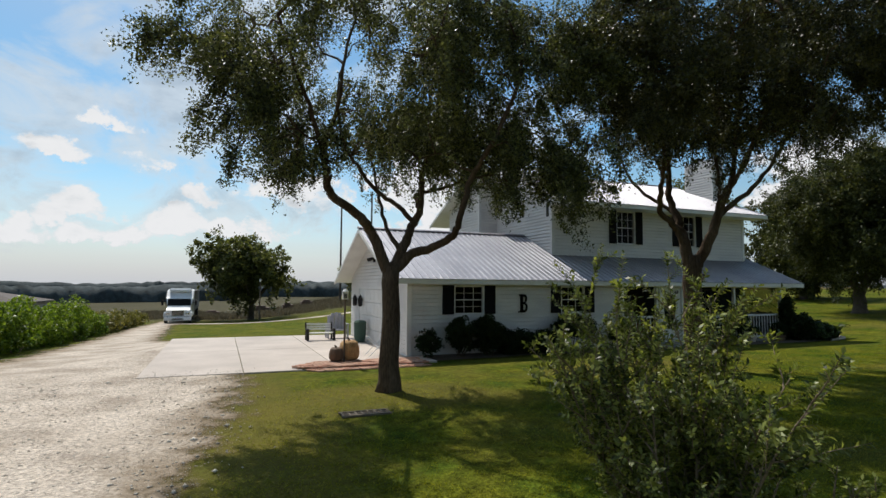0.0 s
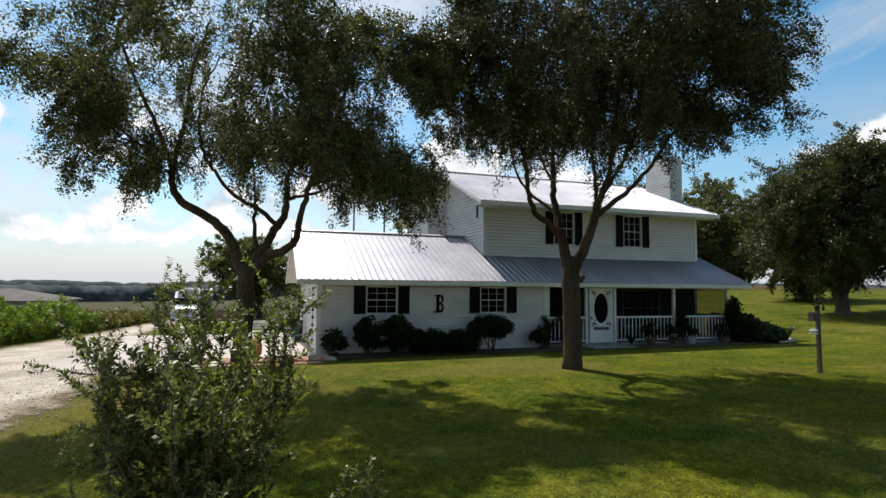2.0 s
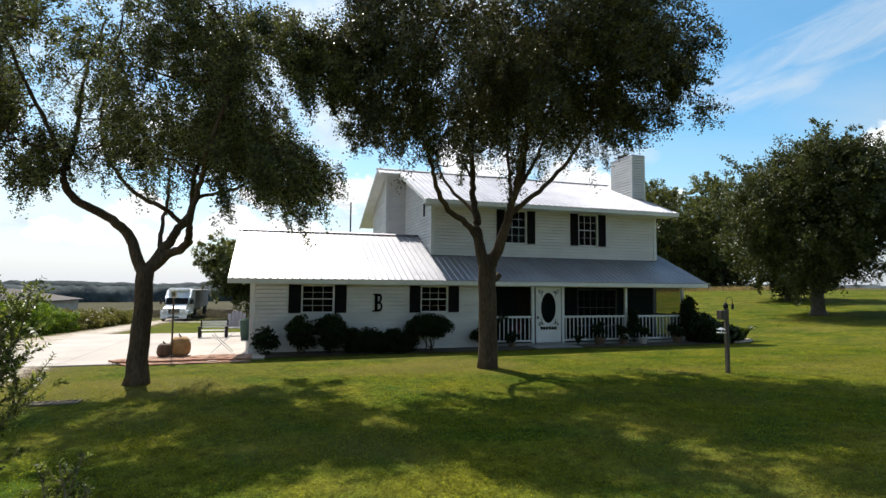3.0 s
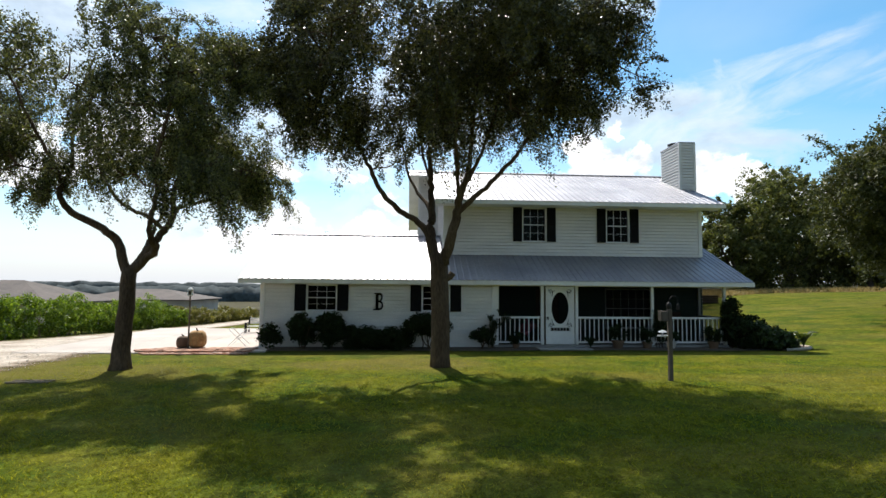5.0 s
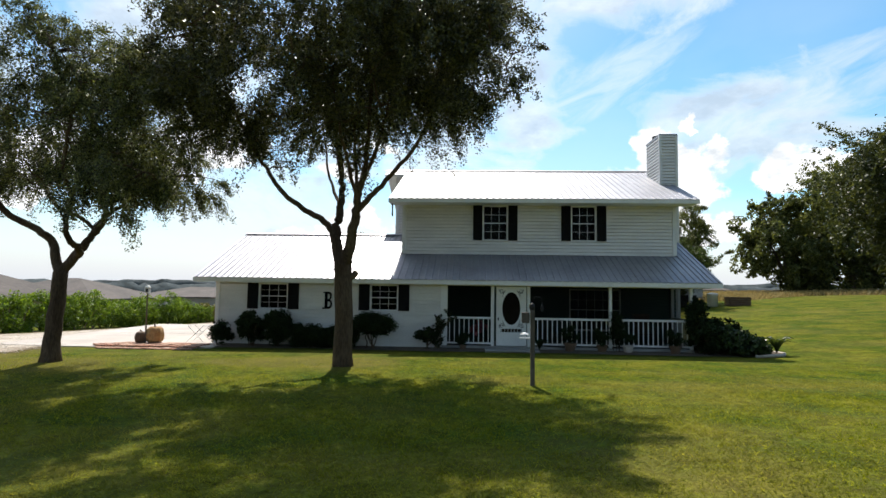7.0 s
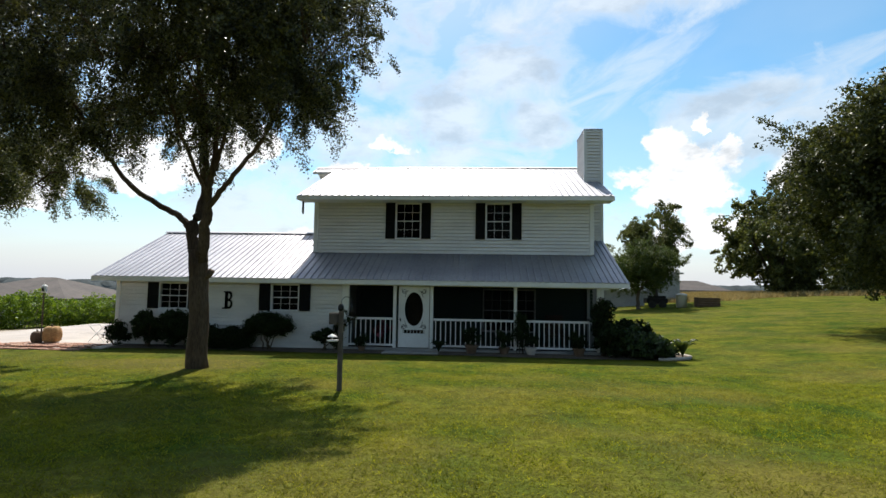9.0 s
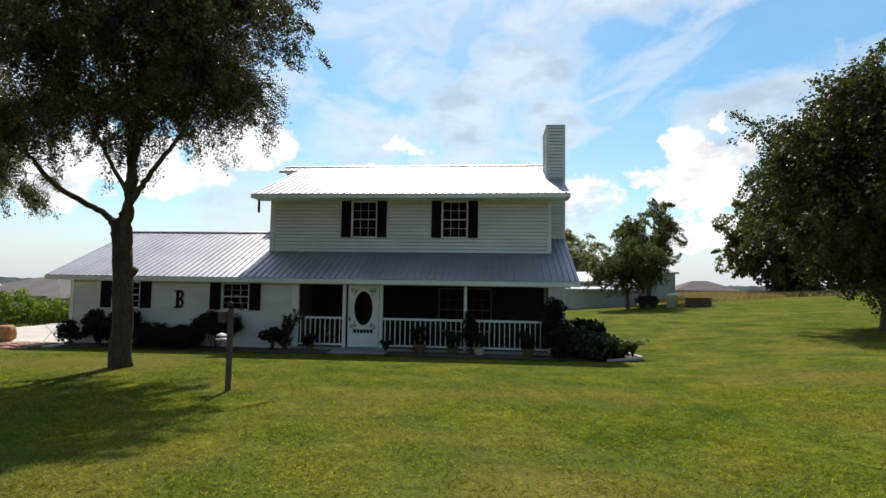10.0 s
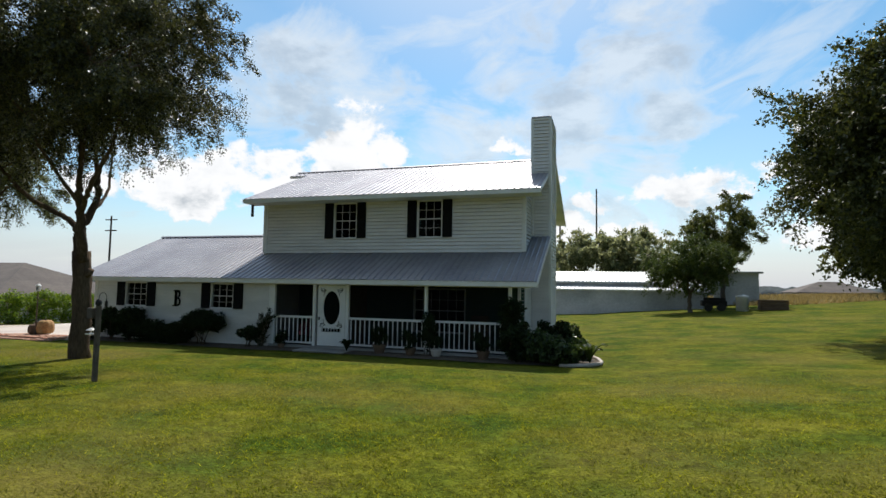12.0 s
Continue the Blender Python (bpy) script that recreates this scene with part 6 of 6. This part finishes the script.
part("lantern_box", bm, M["trim"], mark)
bm = bmesh.new()
for x in (2.765, 2.805):
    box(bm, x, x + 0.028, 14.935, 14.952, 1.82, 1.94)
part("marking", bm, M["dark"], mark)
bm = bmesh.new()
lathe(bm, 2.8, 15.0, [(0.1, 1.98), (0.09, 2.0), (0.02, 2.07)], 8)
part("cap", bm, M["trim"], mark)

grate = thing("drain_grate", "weathered brown concrete drain frame with dark slots in the lawn", "drain", (1.9, 9.05, 0.02))
z = gz(1.9, 9.05)
bm = bmesh.new()
for k in range(8):
    box(bm, 1.5 + k * 0.11, 1.535 + k * 0.11, 8.92, 9.18, z, z + 0.03, 0.004)
for y in (8.9, 9.17):
    box(bm, 1.48, 2.32, y, y + 0.04, z, z + 0.034, 0.004)
part("grate_bars", bm, M["weathered"], grate)
bm = bmesh.new()
box(bm, 1.5, 2.3, 8.93, 9.17, z - 0.05, z + 0.018)
part("pit", bm, M["mulch"], grate)

# bird feeder on a post
fx, fy = 15.1, 7.3
fz = gz(fx, fy)
feeder = thing("bird_feeder_post", "weathered square post with hook and small bird feeders", "bird feeder", (fx, fy, fz))
bm = bmesh.new()
box(bm, fx - 0.04, fx + 0.04, fy - 0.04, fy + 0.04, fz - 0.2, 1.74, 0.01)
part("post", bm, M["bark_dark"], feeder)
bm = bmesh.new()
tube(bm, [(fx, fy, 1.7)] + [(fx + 0.09 - 0.09 * math.cos(a), fy, 1.9 + 0.09 * math.sin(a)) for a in np.linspace(0, math.pi, 9)] + [(fx + 0.18, fy, 1.86)], 0.006, 5)
part("hook", bm, M["dark"], feeder)
bm = bmesh.new()
lathe(bm, fx + 0.18, fy, [(0.01, 1.72), (0.028, 1.73), (0.028, 1.81), (0.015, 1.84), (0.007, 1.87)], 10)
part("hanging_feeder", bm, M["dark"], feeder)
bm = bmesh.new()
lathe(bm, fx - 0.01, fy, [(0.03, 1.74), (0.05, 1.76), (0.055, 1.8), (0.045, 1.84), (0.015, 1.87)], 12)
part("finial", bm, M["dark"], feeder, smooth=True)
bm = bmesh.new()
box(bm, fx - 0.2, fx - 0.06, fy - 0.08, fy + 0.08, 1.5, 1.7, 0.01)
part("feeder_box", bm, M["bark_dark"], feeder)
bm = bmesh.new()
lathe(bm, fx - 0.15, fy, [(0.09, 1.2), (0.1, 1.21), (0.1, 1.22)], 14)
lathe(bm, fx - 0.15, fy, [(0.09, 1.28), (0.06, 1.305), (0.015, 1.325)], 14)
tube(bm, [(fx - 0.15, fy, 1.2), (fx - 0.15, fy, 1.32)], 0.012, 6)
tube(bm, [(fx - 0.15, fy, 1.21), (fx, fy, 1.21)], 0.01, 5)
part("seed_tray", bm, M["trim"], feeder)

# ---- hedge ----
rgh = np.random.default_rng(200)
for k in range(44):
    y = 6.0 + k * 1.22
    x = -7.75 + 0.18 * math.sin(k * 1.7)
    h = 1.82 + 0.2 * math.sin(k * 0.9) + 0.14 * math.sin(k * 2.3) - 0.75 * float(ss(34, 44, y))
    t = thing("hedge_shrub", "bright green leafy shrub in the roadside hedge row", "hedge", (x, y, gz(x, y)), "roadside hedge")
    pts = crown_points(rgh, (x, y, gz(x, y) + h * 0.5), (0.85, 0.95, h * 0.56), 60, 0.45, 2.0, -0.5)
    v, f = leaves([p[:] for p in pts], 52 if y < 42 else 30, (0.28, 0.28, 0.22), 0.108 if y < 42 else 0.14, 210 + k, 0.1)
    ob = new("foliage", fast_mesh("foliage", v, f, M["hedge" if y < 40 else "roughhedge"]))
    ob.parent = t
    ob.matrix_parent_inverse = t.matrix_basis.inverted()
    tagged(ob, kind="stuff")
    bm = bmesh.new()
    for s in range(3):
        limb(bm, (x + rgh.normal() * 0.15, y + rgh.normal() * 0.2, gz(x, y) - 0.05), (x + rgh.normal() * 0.3, y + rgh.normal() * 0.3, gz(x, y) + h * 0.7), 0.03, 0.012, rgh, 0.06, 5, 4)
    part("stem", bm, M["stem"], t)

# ---- truck ----
TX, TY, TS = -4.15, 58.0, 0.87
TZ = gz(TX, TY) + 0.03
truck = thing("semi_truck", "white semi tractor with a grey box trailer on the gravel road", "truck", (TX, TY + 3, TZ))


def tbox(name, x0, x1, y0, y1, z0, z1, mat, bev=0.03, label="", parent=None):
    bm = bmesh.new()
    box(bm, TX + x0, TX + x1, TY + y0, TY + y1, TZ + z0 * TS, TZ + z1 * TS, bev)
    return part(name, bm, M[mat], parent or truck, label)


bm = bmesh.new()
prof = [(0.0, 0.75), (0.0, 1.45), (0.25, 1.62), (1.5, 1.82), (2.0, 2.75), (2.25, 2.85), (3.1, 3.62), (4.6, 3.75), (4.6, 0.75)]
for s in (-1, 1):
    bm.faces.new([bm.verts.new((TX + s * (1.05 if y < 1.6 else 1.22), TY + y, TZ + z * TS)) for y, z in prof])
bmesh.ops.bridge_loops(bm, edges=bm.edges)
bmesh.ops.recalc_face_normals(bm, faces=bm.faces)
bmesh.ops.bevel(bm, geom=bm.edges[:], offset=0.05, segments=2, affect="EDGES")
cab = part("cab", bm, M["truckwhite"], truck)
bm = bmesh.new()
quad(bm, *[(TX + sx * 1.05, TY + y, TZ + z * TS) for sx, y, z in ((-1, 1.52, 1.92), (1, 1.52, 1.92), (0.97, 1.92, 2.66), (-0.97, 1.92, 2.66))])
part("windscreen", bm, M["shutter"], cab, "dark raked windscreen")
tbox("grille", -0.52, 0.52, -0.03, 0.02, 0.85, 1.42, "dark", 0.01, parent=cab)
for k in range(6):
    tbox("grille_bar", -0.5, 0.5, -0.045, -0.02, 0.9 + k * 0.09, 0.925 + k * 0.09, "chrome", 0.0, parent=cab)
tbox("bumper", -1.2, 1.2, -0.2, 0.15, 0.32, 0.72, "truckwhite", 0.05)
tbox("bumper_slot", -0.5, 0.5, -0.215, -0.19, 0.42, 0.56, "dark", 0.0)
for s in (-1, 1):
    tbox("headlight", s * 0.85 - 0.18, s * 0.85 + 0.18, -0.04, 0.1, 0.95, 1.2, "chrome", 0.03)
    tbox("fender", s * 1.1 - 0.16, s * 1.1 + 0.16, 0.0, 1.5, 0.7, 1.25, "truckwhite", 0.08)
    tbox("mirror", s * 1.5 - 0.1, s * 1.5 + 0.1, 1.5, 1.6, 1.95, 2.55, "dark", 0.02)
    tbox("mirror_arm", min(s * 1.15, s * 1.45), max(s * 1.15, s * 1.45), 1.53, 1.57, 2.2, 2.25, "dark", 0.0)
    tbox("side_window", s * 1.235 - 0.01, s * 1.235 + 0.01, 2.0, 2.8, 1.9, 2.55, "shutter", 0.0)
    tbox("fuel_tank", s * 1.0 - 0.25, s * 1.0 + 0.25, 2.6, 4.2, 0.45, 1.0, "chrome", 0.15)
tbox("roof_fairing", -1.0, 1.0, 2.4, 4.5, 3.45, 3.85, "truckwhite", 0.15)
tbox("chassis", -0.5, 0.5, 0.5, 17, 0.7, 0.95, "dark", 0.0)
tbox("trailer_box", -1.25, 1.25, 5.4, 17.2, 1.15, 3.6, "trailer", 0.04, "grey box trailer darkened to its shaded look")
for y in (0.75, 5.6, 6.9, 15.2, 16.4):
    for s in (-1, 1):
        bm = bmesh.new()
        prof_w = [(0.26, -0.14), (0.48, -0.14), (0.5, -0.1), (0.5, 0.1), (0.48, 0.14), (0.26, 0.14)]
        rings = [[bm.verts.new((TX + s * 1.05 + o, TY + y + r * math.cos(a), TZ + 0.5 + r * math.sin(a))) for a in np.linspace(0, 2 * math.pi, 20, endpoint=False)] for r, o in prof_w]
        for u, w_ in zip(rings, rings[1:]):
            for k in range(20):
                bm.faces.new((u[k], u[(k + 1) % 20], w_[(k + 1) % 20], w_[k]))
        wh = part("wheel", bm, M["tyre"], truck)
        bm = bmesh.new()
        tube(bm, [(TX + s * 1.05 - 0.08, TY + y, TZ + 0.5), (TX + s * 1.05 + 0.08, TY + y, TZ + 0.5)], 0.27, 16)
        part("rim", bm, M["chrome"], wh)

# ---- poles ----
lp = thing("yard_lamp", "slim pole with a small lamp head beside the track", "street lamp", (3.5, 61.0, gz(3.5, 61)))
bm = bmesh.new()
tube(bm, [(3.5, 61, gz(3.5, 61) - 0.2), (3.5, 61, gz(3.5, 61) + 4.2)], [0.09, 0.06], 8)
part("pole", bm, M["wood"], lp)
bm = bmesh.new()
lathe(bm, 3.5, 61, [(0.06, gz(3.5, 61) + 4.18), (0.11, gz(3.5, 61) + 4.26), (0.12, gz(3.5, 61) + 4.42), (0.04, gz(3.5, 61) + 4.5)], 10)
part("lamp_head", bm, M["trim"], lp)
for x, y, h, arms in ((16.8, 84, 16.0, 0), (22.2, 86, 17.5, 0), (-46, 60, 14.5, 2)):
    z = gz(x, y)
    up = thing("utility_pole", "tall grey wooden utility pole" + (" with crossarms" if arms else ""), "utility pole", (x, y, z))
    bm = bmesh.new()
    tube(bm, [(x, y, z - 0.5), (x, y, z + h)], [0.17, 0.12], 8)
    part("pole", bm, M["bark_dark"], up)
    for k in range(arms):
        bm = bmesh.new()
        box(bm, x - 1.1, x + 1.1, y - 0.06, y + 0.06, z + h - 0.6 - k * 1.6, z + h - 0.45 - k * 1.6)
        part("crossarm", bm, M["bark_dark"], up)

# ---- sheds and yard things to the north-east ----
shed = thing("metal_shed", "long grey corrugated shed with white metal roofs", "shed", (25, 47, 0.3))
siding_house, house = house, shed
siding("shed_wall", (0, 45, 0), (1, 0, 0), (0, -1, 0), 16, 31.3, 0.0, 2.2, course=0.24, mat=M["shedmetal"])
siding("shed_wall", (31.3, 0, 0), (0, 1, 0), (1, 0, 0), 45, 52, 0.0, 2.3, course=0.24, mat=M["shedmetal"])
siding("shed_wall", (0, 46.4, 0), (1, 0, 0), (0, -1, 0), 16, 28.3, 2.4, 2.85, course=0.24, mat=M["shedmetal"])
house = siding_house
for name, y0, z0, y1, z1, x1, mat in (("lower_roof", 44.75, 2.2, 46.5, 2.5, 31.6, "whitemetal"), ("upper_roof", 46.1, 2.85, 49.3, 3.75, 28.6, "whitemetal"), ("upper_roof", 52.4, 2.85, 49.3, 3.75, 28.6, "whitemetal")):
    bm = bmesh.new()
    k = 0
    x = 15.7
    while x < x1:
        w = min(0.3, x1 - x)
        for d in (0.0, -0.05):
            quad(bm, (x, y0, z0 + d), (x + w, y0, z0 + d), (x + w, y1, z1 + d), (x, y1, z1 + d))
        if d:
            quad(bm, (x, y0, z0), (x + 0.04, y0, z0 + 0.03), (x + 0.04, y1, z1 + 0.03), (x, y1, z1))
            quad(bm, (x + 0.04, y0, z0 + 0.03), (x + 0.08, y0, z0), (x + 0.08, y1, z1), (x + 0.04, y1, z1 + 0.03))
        x += w
    quad(bm, (15.7, y0, z0), (x1, y0, z0), (x1, y0, z0 - 0.12), (15.7, y0, z0 - 0.12))
    part(name, bm, M[mat], shed)
barn = thing("grey_barn", "weathered grey barn behind the tree", "barn", (34.5, 52, 1))
house = barn
siding("barn_wall", (0, 50, 0), (1, 0, 0), (0, -1, 0), 32.6, 36.0, 0.3, 3.7, course=0.3, mat=M["shedmetal"])
siding("barn_wall", (36.0, 0, 0), (0, 1, 0), (1, 0, 0), 50, 56, 0.3, 3.7, course=0.3, mat=M["shedmetal"])
house = siding_house
bm = bmesh.new()
box(bm, 32.3, 36.3, 49.7, 56.3, 3.7, 3.85)
part("barn_roof", bm, M["shedmetal"], barn)
z = gz(34.4, 40)
bm = bmesh.new()
for k in range(4):
    box(bm, 33.7, 35.3, 39.6, 40.5, z + k * 0.17, z + 0.155 + k * 0.17, 0.01)
lone("planter_crate", bm, M["brownwood"], "dark wooden planter crate on the grass", "crate")
bm = bmesh.new()
lathe(bm, 32.75, 40.4, [(0.38, gz(32.75, 40.4) - 0.02), (0.38, gz(32.75, 40.4) + 0.85), (0.42, gz(32.75, 40.4) + 0.88), (0.4, gz(32.75, 40.4) + 1.0), (0.1, gz(32.75, 40.4) + 1.08)], 18)
lone("water_tank", bm, M["trim"], "white round water tank beside the crate", "tank", smooth=True)
z = gz(31, 41.6)
mow = thing("yard_trailer", "small dark yard trailer under the trees", "trailer", (31, 41.6, z))
for a in ((30.4, 32.0, 41.2, 42.1, z + 0.35, z + 0.75, "trailer_bed"), (30.5, 31.9, 41.25, 41.3, z + 0.75, z + 0.95, "rail")):
    bm = bmesh.new()
    box(bm, *a[:6], 0.02)
    part(a[6], bm, M["dark"], mow)
for x in (30.8, 31.6):
    bm = bmesh.new()
    tube(bm, [(x, 41.1, z + 0.27), (x, 41.3, z + 0.27)], 0.28, 14)
    part("wheel", bm, M["tyre"], mow)
z = gz(22.75, 20.5)
meter = thing("garden_hose_reel", "dark hose reel with pale hose beside the chimney", "hose reel", (22.6, 20.6, z))
bm = bmesh.new()
tube(bm, [(22.55, 20.4, z + 0.45), (22.75, 20.4, z + 0.45)], 0.26, 14)
box(bm, 22.53, 22.77, 20.25, 20.32, z, z + 0.6)
part("reel", bm, M["dark"], meter)
bm = bmesh.new()
tube(bm, [(22.65 + 0.06 * math.sin(a * 0.9), 20.4 + 0.27 * math.cos(a), z + 0.45 + 0.27 * math.sin(a)) for a in np.linspace(0, 12, 40)] + [(23.0, 20.3, z + 0.3), (23.3, 20.2, z + 0.06), (23.8, 20.4, z + 0.05)], 0.02, 6)
part("hose", bm, M["whitemetal"], meter)


# ---- neighbours ----
def hip_house(x, y, w, d, h, rise, turn, label):
    z = gz(x, y) - 0.1
    h -= z
    t = thing("neighbour_house", label, "house", (x, y, z))
    m = Matrix.Translation((x, y, z)) @ Matrix.Rotation(radians(turn), 4, "Z")
    bm = bmesh.new()
    for a in ((-w / 2, w / 2, -d / 2, -d / 2 + 0.2), (-w / 2, w / 2, d / 2 - 0.2, d / 2), (-w / 2, -w / 2 + 0.2, -d / 2 + 0.2, d / 2 - 0.2), (w / 2 - 0.2, w / 2, -d / 2 + 0.2, d / 2 - 0.2)):
        box(bm, *a, -0.8, h)
    bm.transform(m)
    part("wall", bm, M["stucco"], t)
    o = 0.5
    k = max(0.0, (w - d) / 2)
    A = [(-w / 2 - o, -d / 2 - o, h), (w / 2 + o, -d / 2 - o, h), (w / 2 + o, d / 2 + o, h), (-w / 2 - o, d / 2 + o, h)]
    R = [(-k, 0, h + rise), (k, 0, h + rise)]
    for face in ((A[0], A[1], R[1], R[0]), (A[2], A[3], R[0], R[1]), (A[1], A[2], R[1]), (A[3], A[0], R[0])):
        bm = bmesh.new()
        lo = [bm.verts.new(Vector(p)) for p in face]
        f = bm.faces.new(lo)
        r = bmesh.ops.extrude_face_region(bm, geom=[f])
        for v in r["geom"]:
            if isinstance(v, bmesh.types.BMVert):
                v.co.z -= 0.16
        bm.transform(m)
        part("roof_slope", bm, M["shingle"], t)
    for i in range(3):
        bm = bmesh.new()
        cx_ = -w / 3 + i * w / 3
        box(bm, cx_ - 0.6, cx_ + 0.6, -d / 2 - 0.03, -d / 2 + 0.02, 0.9, 2.1)
        bm.transform(m)
        part("window", bm, M["shutter"], t)


hip_house(-28.5, 33, 21, 12, 0.9, 2.8, 0, "low neighbour house with a brownish hip roof beyond the hedge")
hip_house(-28, 51, 13, 11, 0.5, 2.0, 0, "low neighbour house with a grey-brown hip roof beyond the hedge")
hip_house(-31, 85, 17, 12, 0.0, 1.5, 0, "low neighbour house with a grey hip roof beyond the hedge")
hip_house(74, 150, 16, 12, 2.2, 2.6, 0, "distant house with a grey hip roof beyond the lawn")

# low rusty farm things beyond the track
for x, y, w, h in ((-1.5, 92, 2.2, 0.7), (6.0, 95, 2.6, 1.0), (9.5, 88, 1.6, 1.1), (13, 92, 1.8, 0.9)):
    z = gz(x, y)
    bm = bmesh.new()
    box(bm, x - w / 2, x + w / 2, y, y + 1.8, z, z + h * 0.7, 0.05)
    box(bm, x - w / 3, x + w / 4, y + 0.2, y + 1.5, z + h * 0.7, z + h, 0.05)
    lone("farm_implement", bm, M["orange"], "low rusty farm implement in the far field", "implement")

# ---- far forest, with haze in its colour, and grass ----
rgf = np.random.default_rng(300)
for ring_, (rad, base_h, var) in enumerate(((620, 16.5, 2.2), (1100, 24, 4))):
    n = 720
    verts, faces = [], []
    for k in range(n):
        a = 2 * math.pi * k / n
        d = Vector((math.cos(a), math.sin(a), 0))
        R0 = rad * (1 + 0.06 * noise.noise(d * 3 + Vector((ring_, 0, 0))))
        z0 = gz(10 + d.x * R0, 10 + d.y * R0)
        h = base_h + var * noise.noise(d * 7 + Vector((5, ring_, 0))) + 1.3 * noise.noise(d * 90) + 0.8 * rgf.normal()
        for j, (dr, hh) in enumerate(((0, -2), (0, 0.45), (6, 0.75), (16, 1.0), (60, 0.98), (120, 0.3))):
            rr = R0 + dr + 3 * rgf.normal()
            verts.append((10 + d.x * rr, 10 + d.y * rr, z0 + (hh if j == 0 else h * hh + 0.5 * rgf.normal())))
            if j:
                p, q = k * 6 + j, ((k + 1) % n) * 6 + j
                faces.append((p - 1, q - 1, q, p))
    ob = new("far_woods", fast_mesh("far_woods", np.array(verts), np.array(faces), M["forest"]))
    tagged(ob, "dark line of distant woods on the horizon", "woods", kind="stuff")


def blades(name, x, y, h, w, mat, seed, label, category, bend=0.6):
    """Single grass blades, bent at random."""
    rg = np.random.default_rng(seed)
    n = len(x)
    z = ground_z(x, y)
    a = rg.uniform(0, 2 * math.pi, n)
    hh = h * rg.uniform(0.5, 1.3, n)
    lean = rg.normal(0, bend, (n, 2)) * hh[:, None]
    ww = w * rg.uniform(0.6, 1.3, n)
    b0 = np.stack([x - np.cos(a) * ww, y - np.sin(a) * ww, z - 0.005], 1)
    b1 = np.stack([x + np.cos(a) * ww, y + np.sin(a) * ww, z - 0.005], 1)
    t = np.stack([x + lean[:, 0], y + lean[:, 1], z + hh], 1)
    ob = new(name, fast_mesh(name, np.stack([b0, b1, t], 1).reshape(-1, 3), np.arange(3 * n).reshape(-1, 3), M[mat]))
    return tagged(ob, label, category, kind="stuff")


rgg = np.random.default_rng(400)
n = 1300000
gx_, gy_ = rgg.uniform(-2.5, 34, n), -1.5 + 14 * rgg.random(n) ** 1.6
keep = (gx_ > road_right(gy_) + 0.05 + 0.9 * rgg.random(n)) & (np.hypot(gx_ - 10.68, gy_ - 10.4) > 0.32) & (np.hypot(gx_ - 2.7, gy_ - 10.75) > 0.28)
gx_, gy_ = gx_[keep], gy_[keep]
keep = rgg.random(len(gx_)) < np.clip(0.42 + 0.22 * np.sin(gx_ * 1.3 + 2 * np.sin(gy_ * 0.9)) * np.sin(gy_ * 1.7 + np.sin(gx_ * 0.8)) + 0.15 * np.sin(gx_ * 5.1 + gy_ * 3.3), 0.1, 1) * np.clip(1.6 - gy_ / 9, 0, 1) * ss(-1.5, 2.2, gy_) * ss(34, 29, gx_)
blades("lawn_blades", gx_[keep], gy_[keep], 0.03, 0.005, "blade", 401, "short uneven blades of the front lawn", "grass", 1.7)
n = 60000
tx_, ty_ = rgg.uniform(34, 96, n), rgg.uniform(44, 70, n)
keep = ty_ > 49 - 0.1 * (tx_ - 34) + 2.5 * np.sin(tx_ * 0.3)
blades("tall_grass", tx_[keep], ty_[keep], 0.42, 0.035, "tallgrass", 402, "tall dry grass along the edge of the lawn", "grass")
n = 26000
tx_, ty_ = rgg.uniform(-30, 26, n), rgg.uniform(70, 100, n)
blades("field_grass", tx_, ty_, 0.5, 0.04, "fieldgrass", 403, "tall dull grass in the far field", "grass")
# loose stones on the driveway
n = 17000
sx_, sy_ = rgg.uniform(-6.5, 1.0, n), rgg.uniform(1.5, 15.4, n)
keep = (rgg.random(n) < 1.6 - np.clip(sy_ - 13.6, 0, 2)) & (sx_ < road_right(np.minimum(sy_, 14)) + 0.25 * rgg.normal(0, 1, n))
sx_, sy_ = sx_[keep], sy_[keep]
sr_ = 0.0085 * rgg.lognormal(0, 0.6, len(sx_))
octa = np.array([(1, 0, 0), (0, 1, 0), (-1, 0, 0), (0, -1, 0), (0, 0, 0.7), (0, 0, -0.7)])
tri = np.array([(0, 1, 4), (1, 2, 4), (2, 3, 4), (3, 0, 4), (1, 0, 5), (2, 1, 5), (3, 2, 5), (0, 3, 5)])
sv = octa[None] * sr_[:, None, None] * rgg.uniform(0.6, 1.3, (len(sx_), 6, 1)) + np.stack([sx_, sy_, ground_z(sx_, sy_) + np.where((sy_ > 14.2) & (sx_ > -2.1), 0.042, 0.024)], 1)[:, None]
sf = (tri[None] + (np.arange(len(sx_)) * 6)[:, None, None]).reshape(-1, 3)
tagged(new("gravel_stones", fast_mesh("gravel_stones", sv.reshape(-1, 3), sf, M["stone"])), "loose pale stones scattered on the driveway", "gravel", kind="stuff")
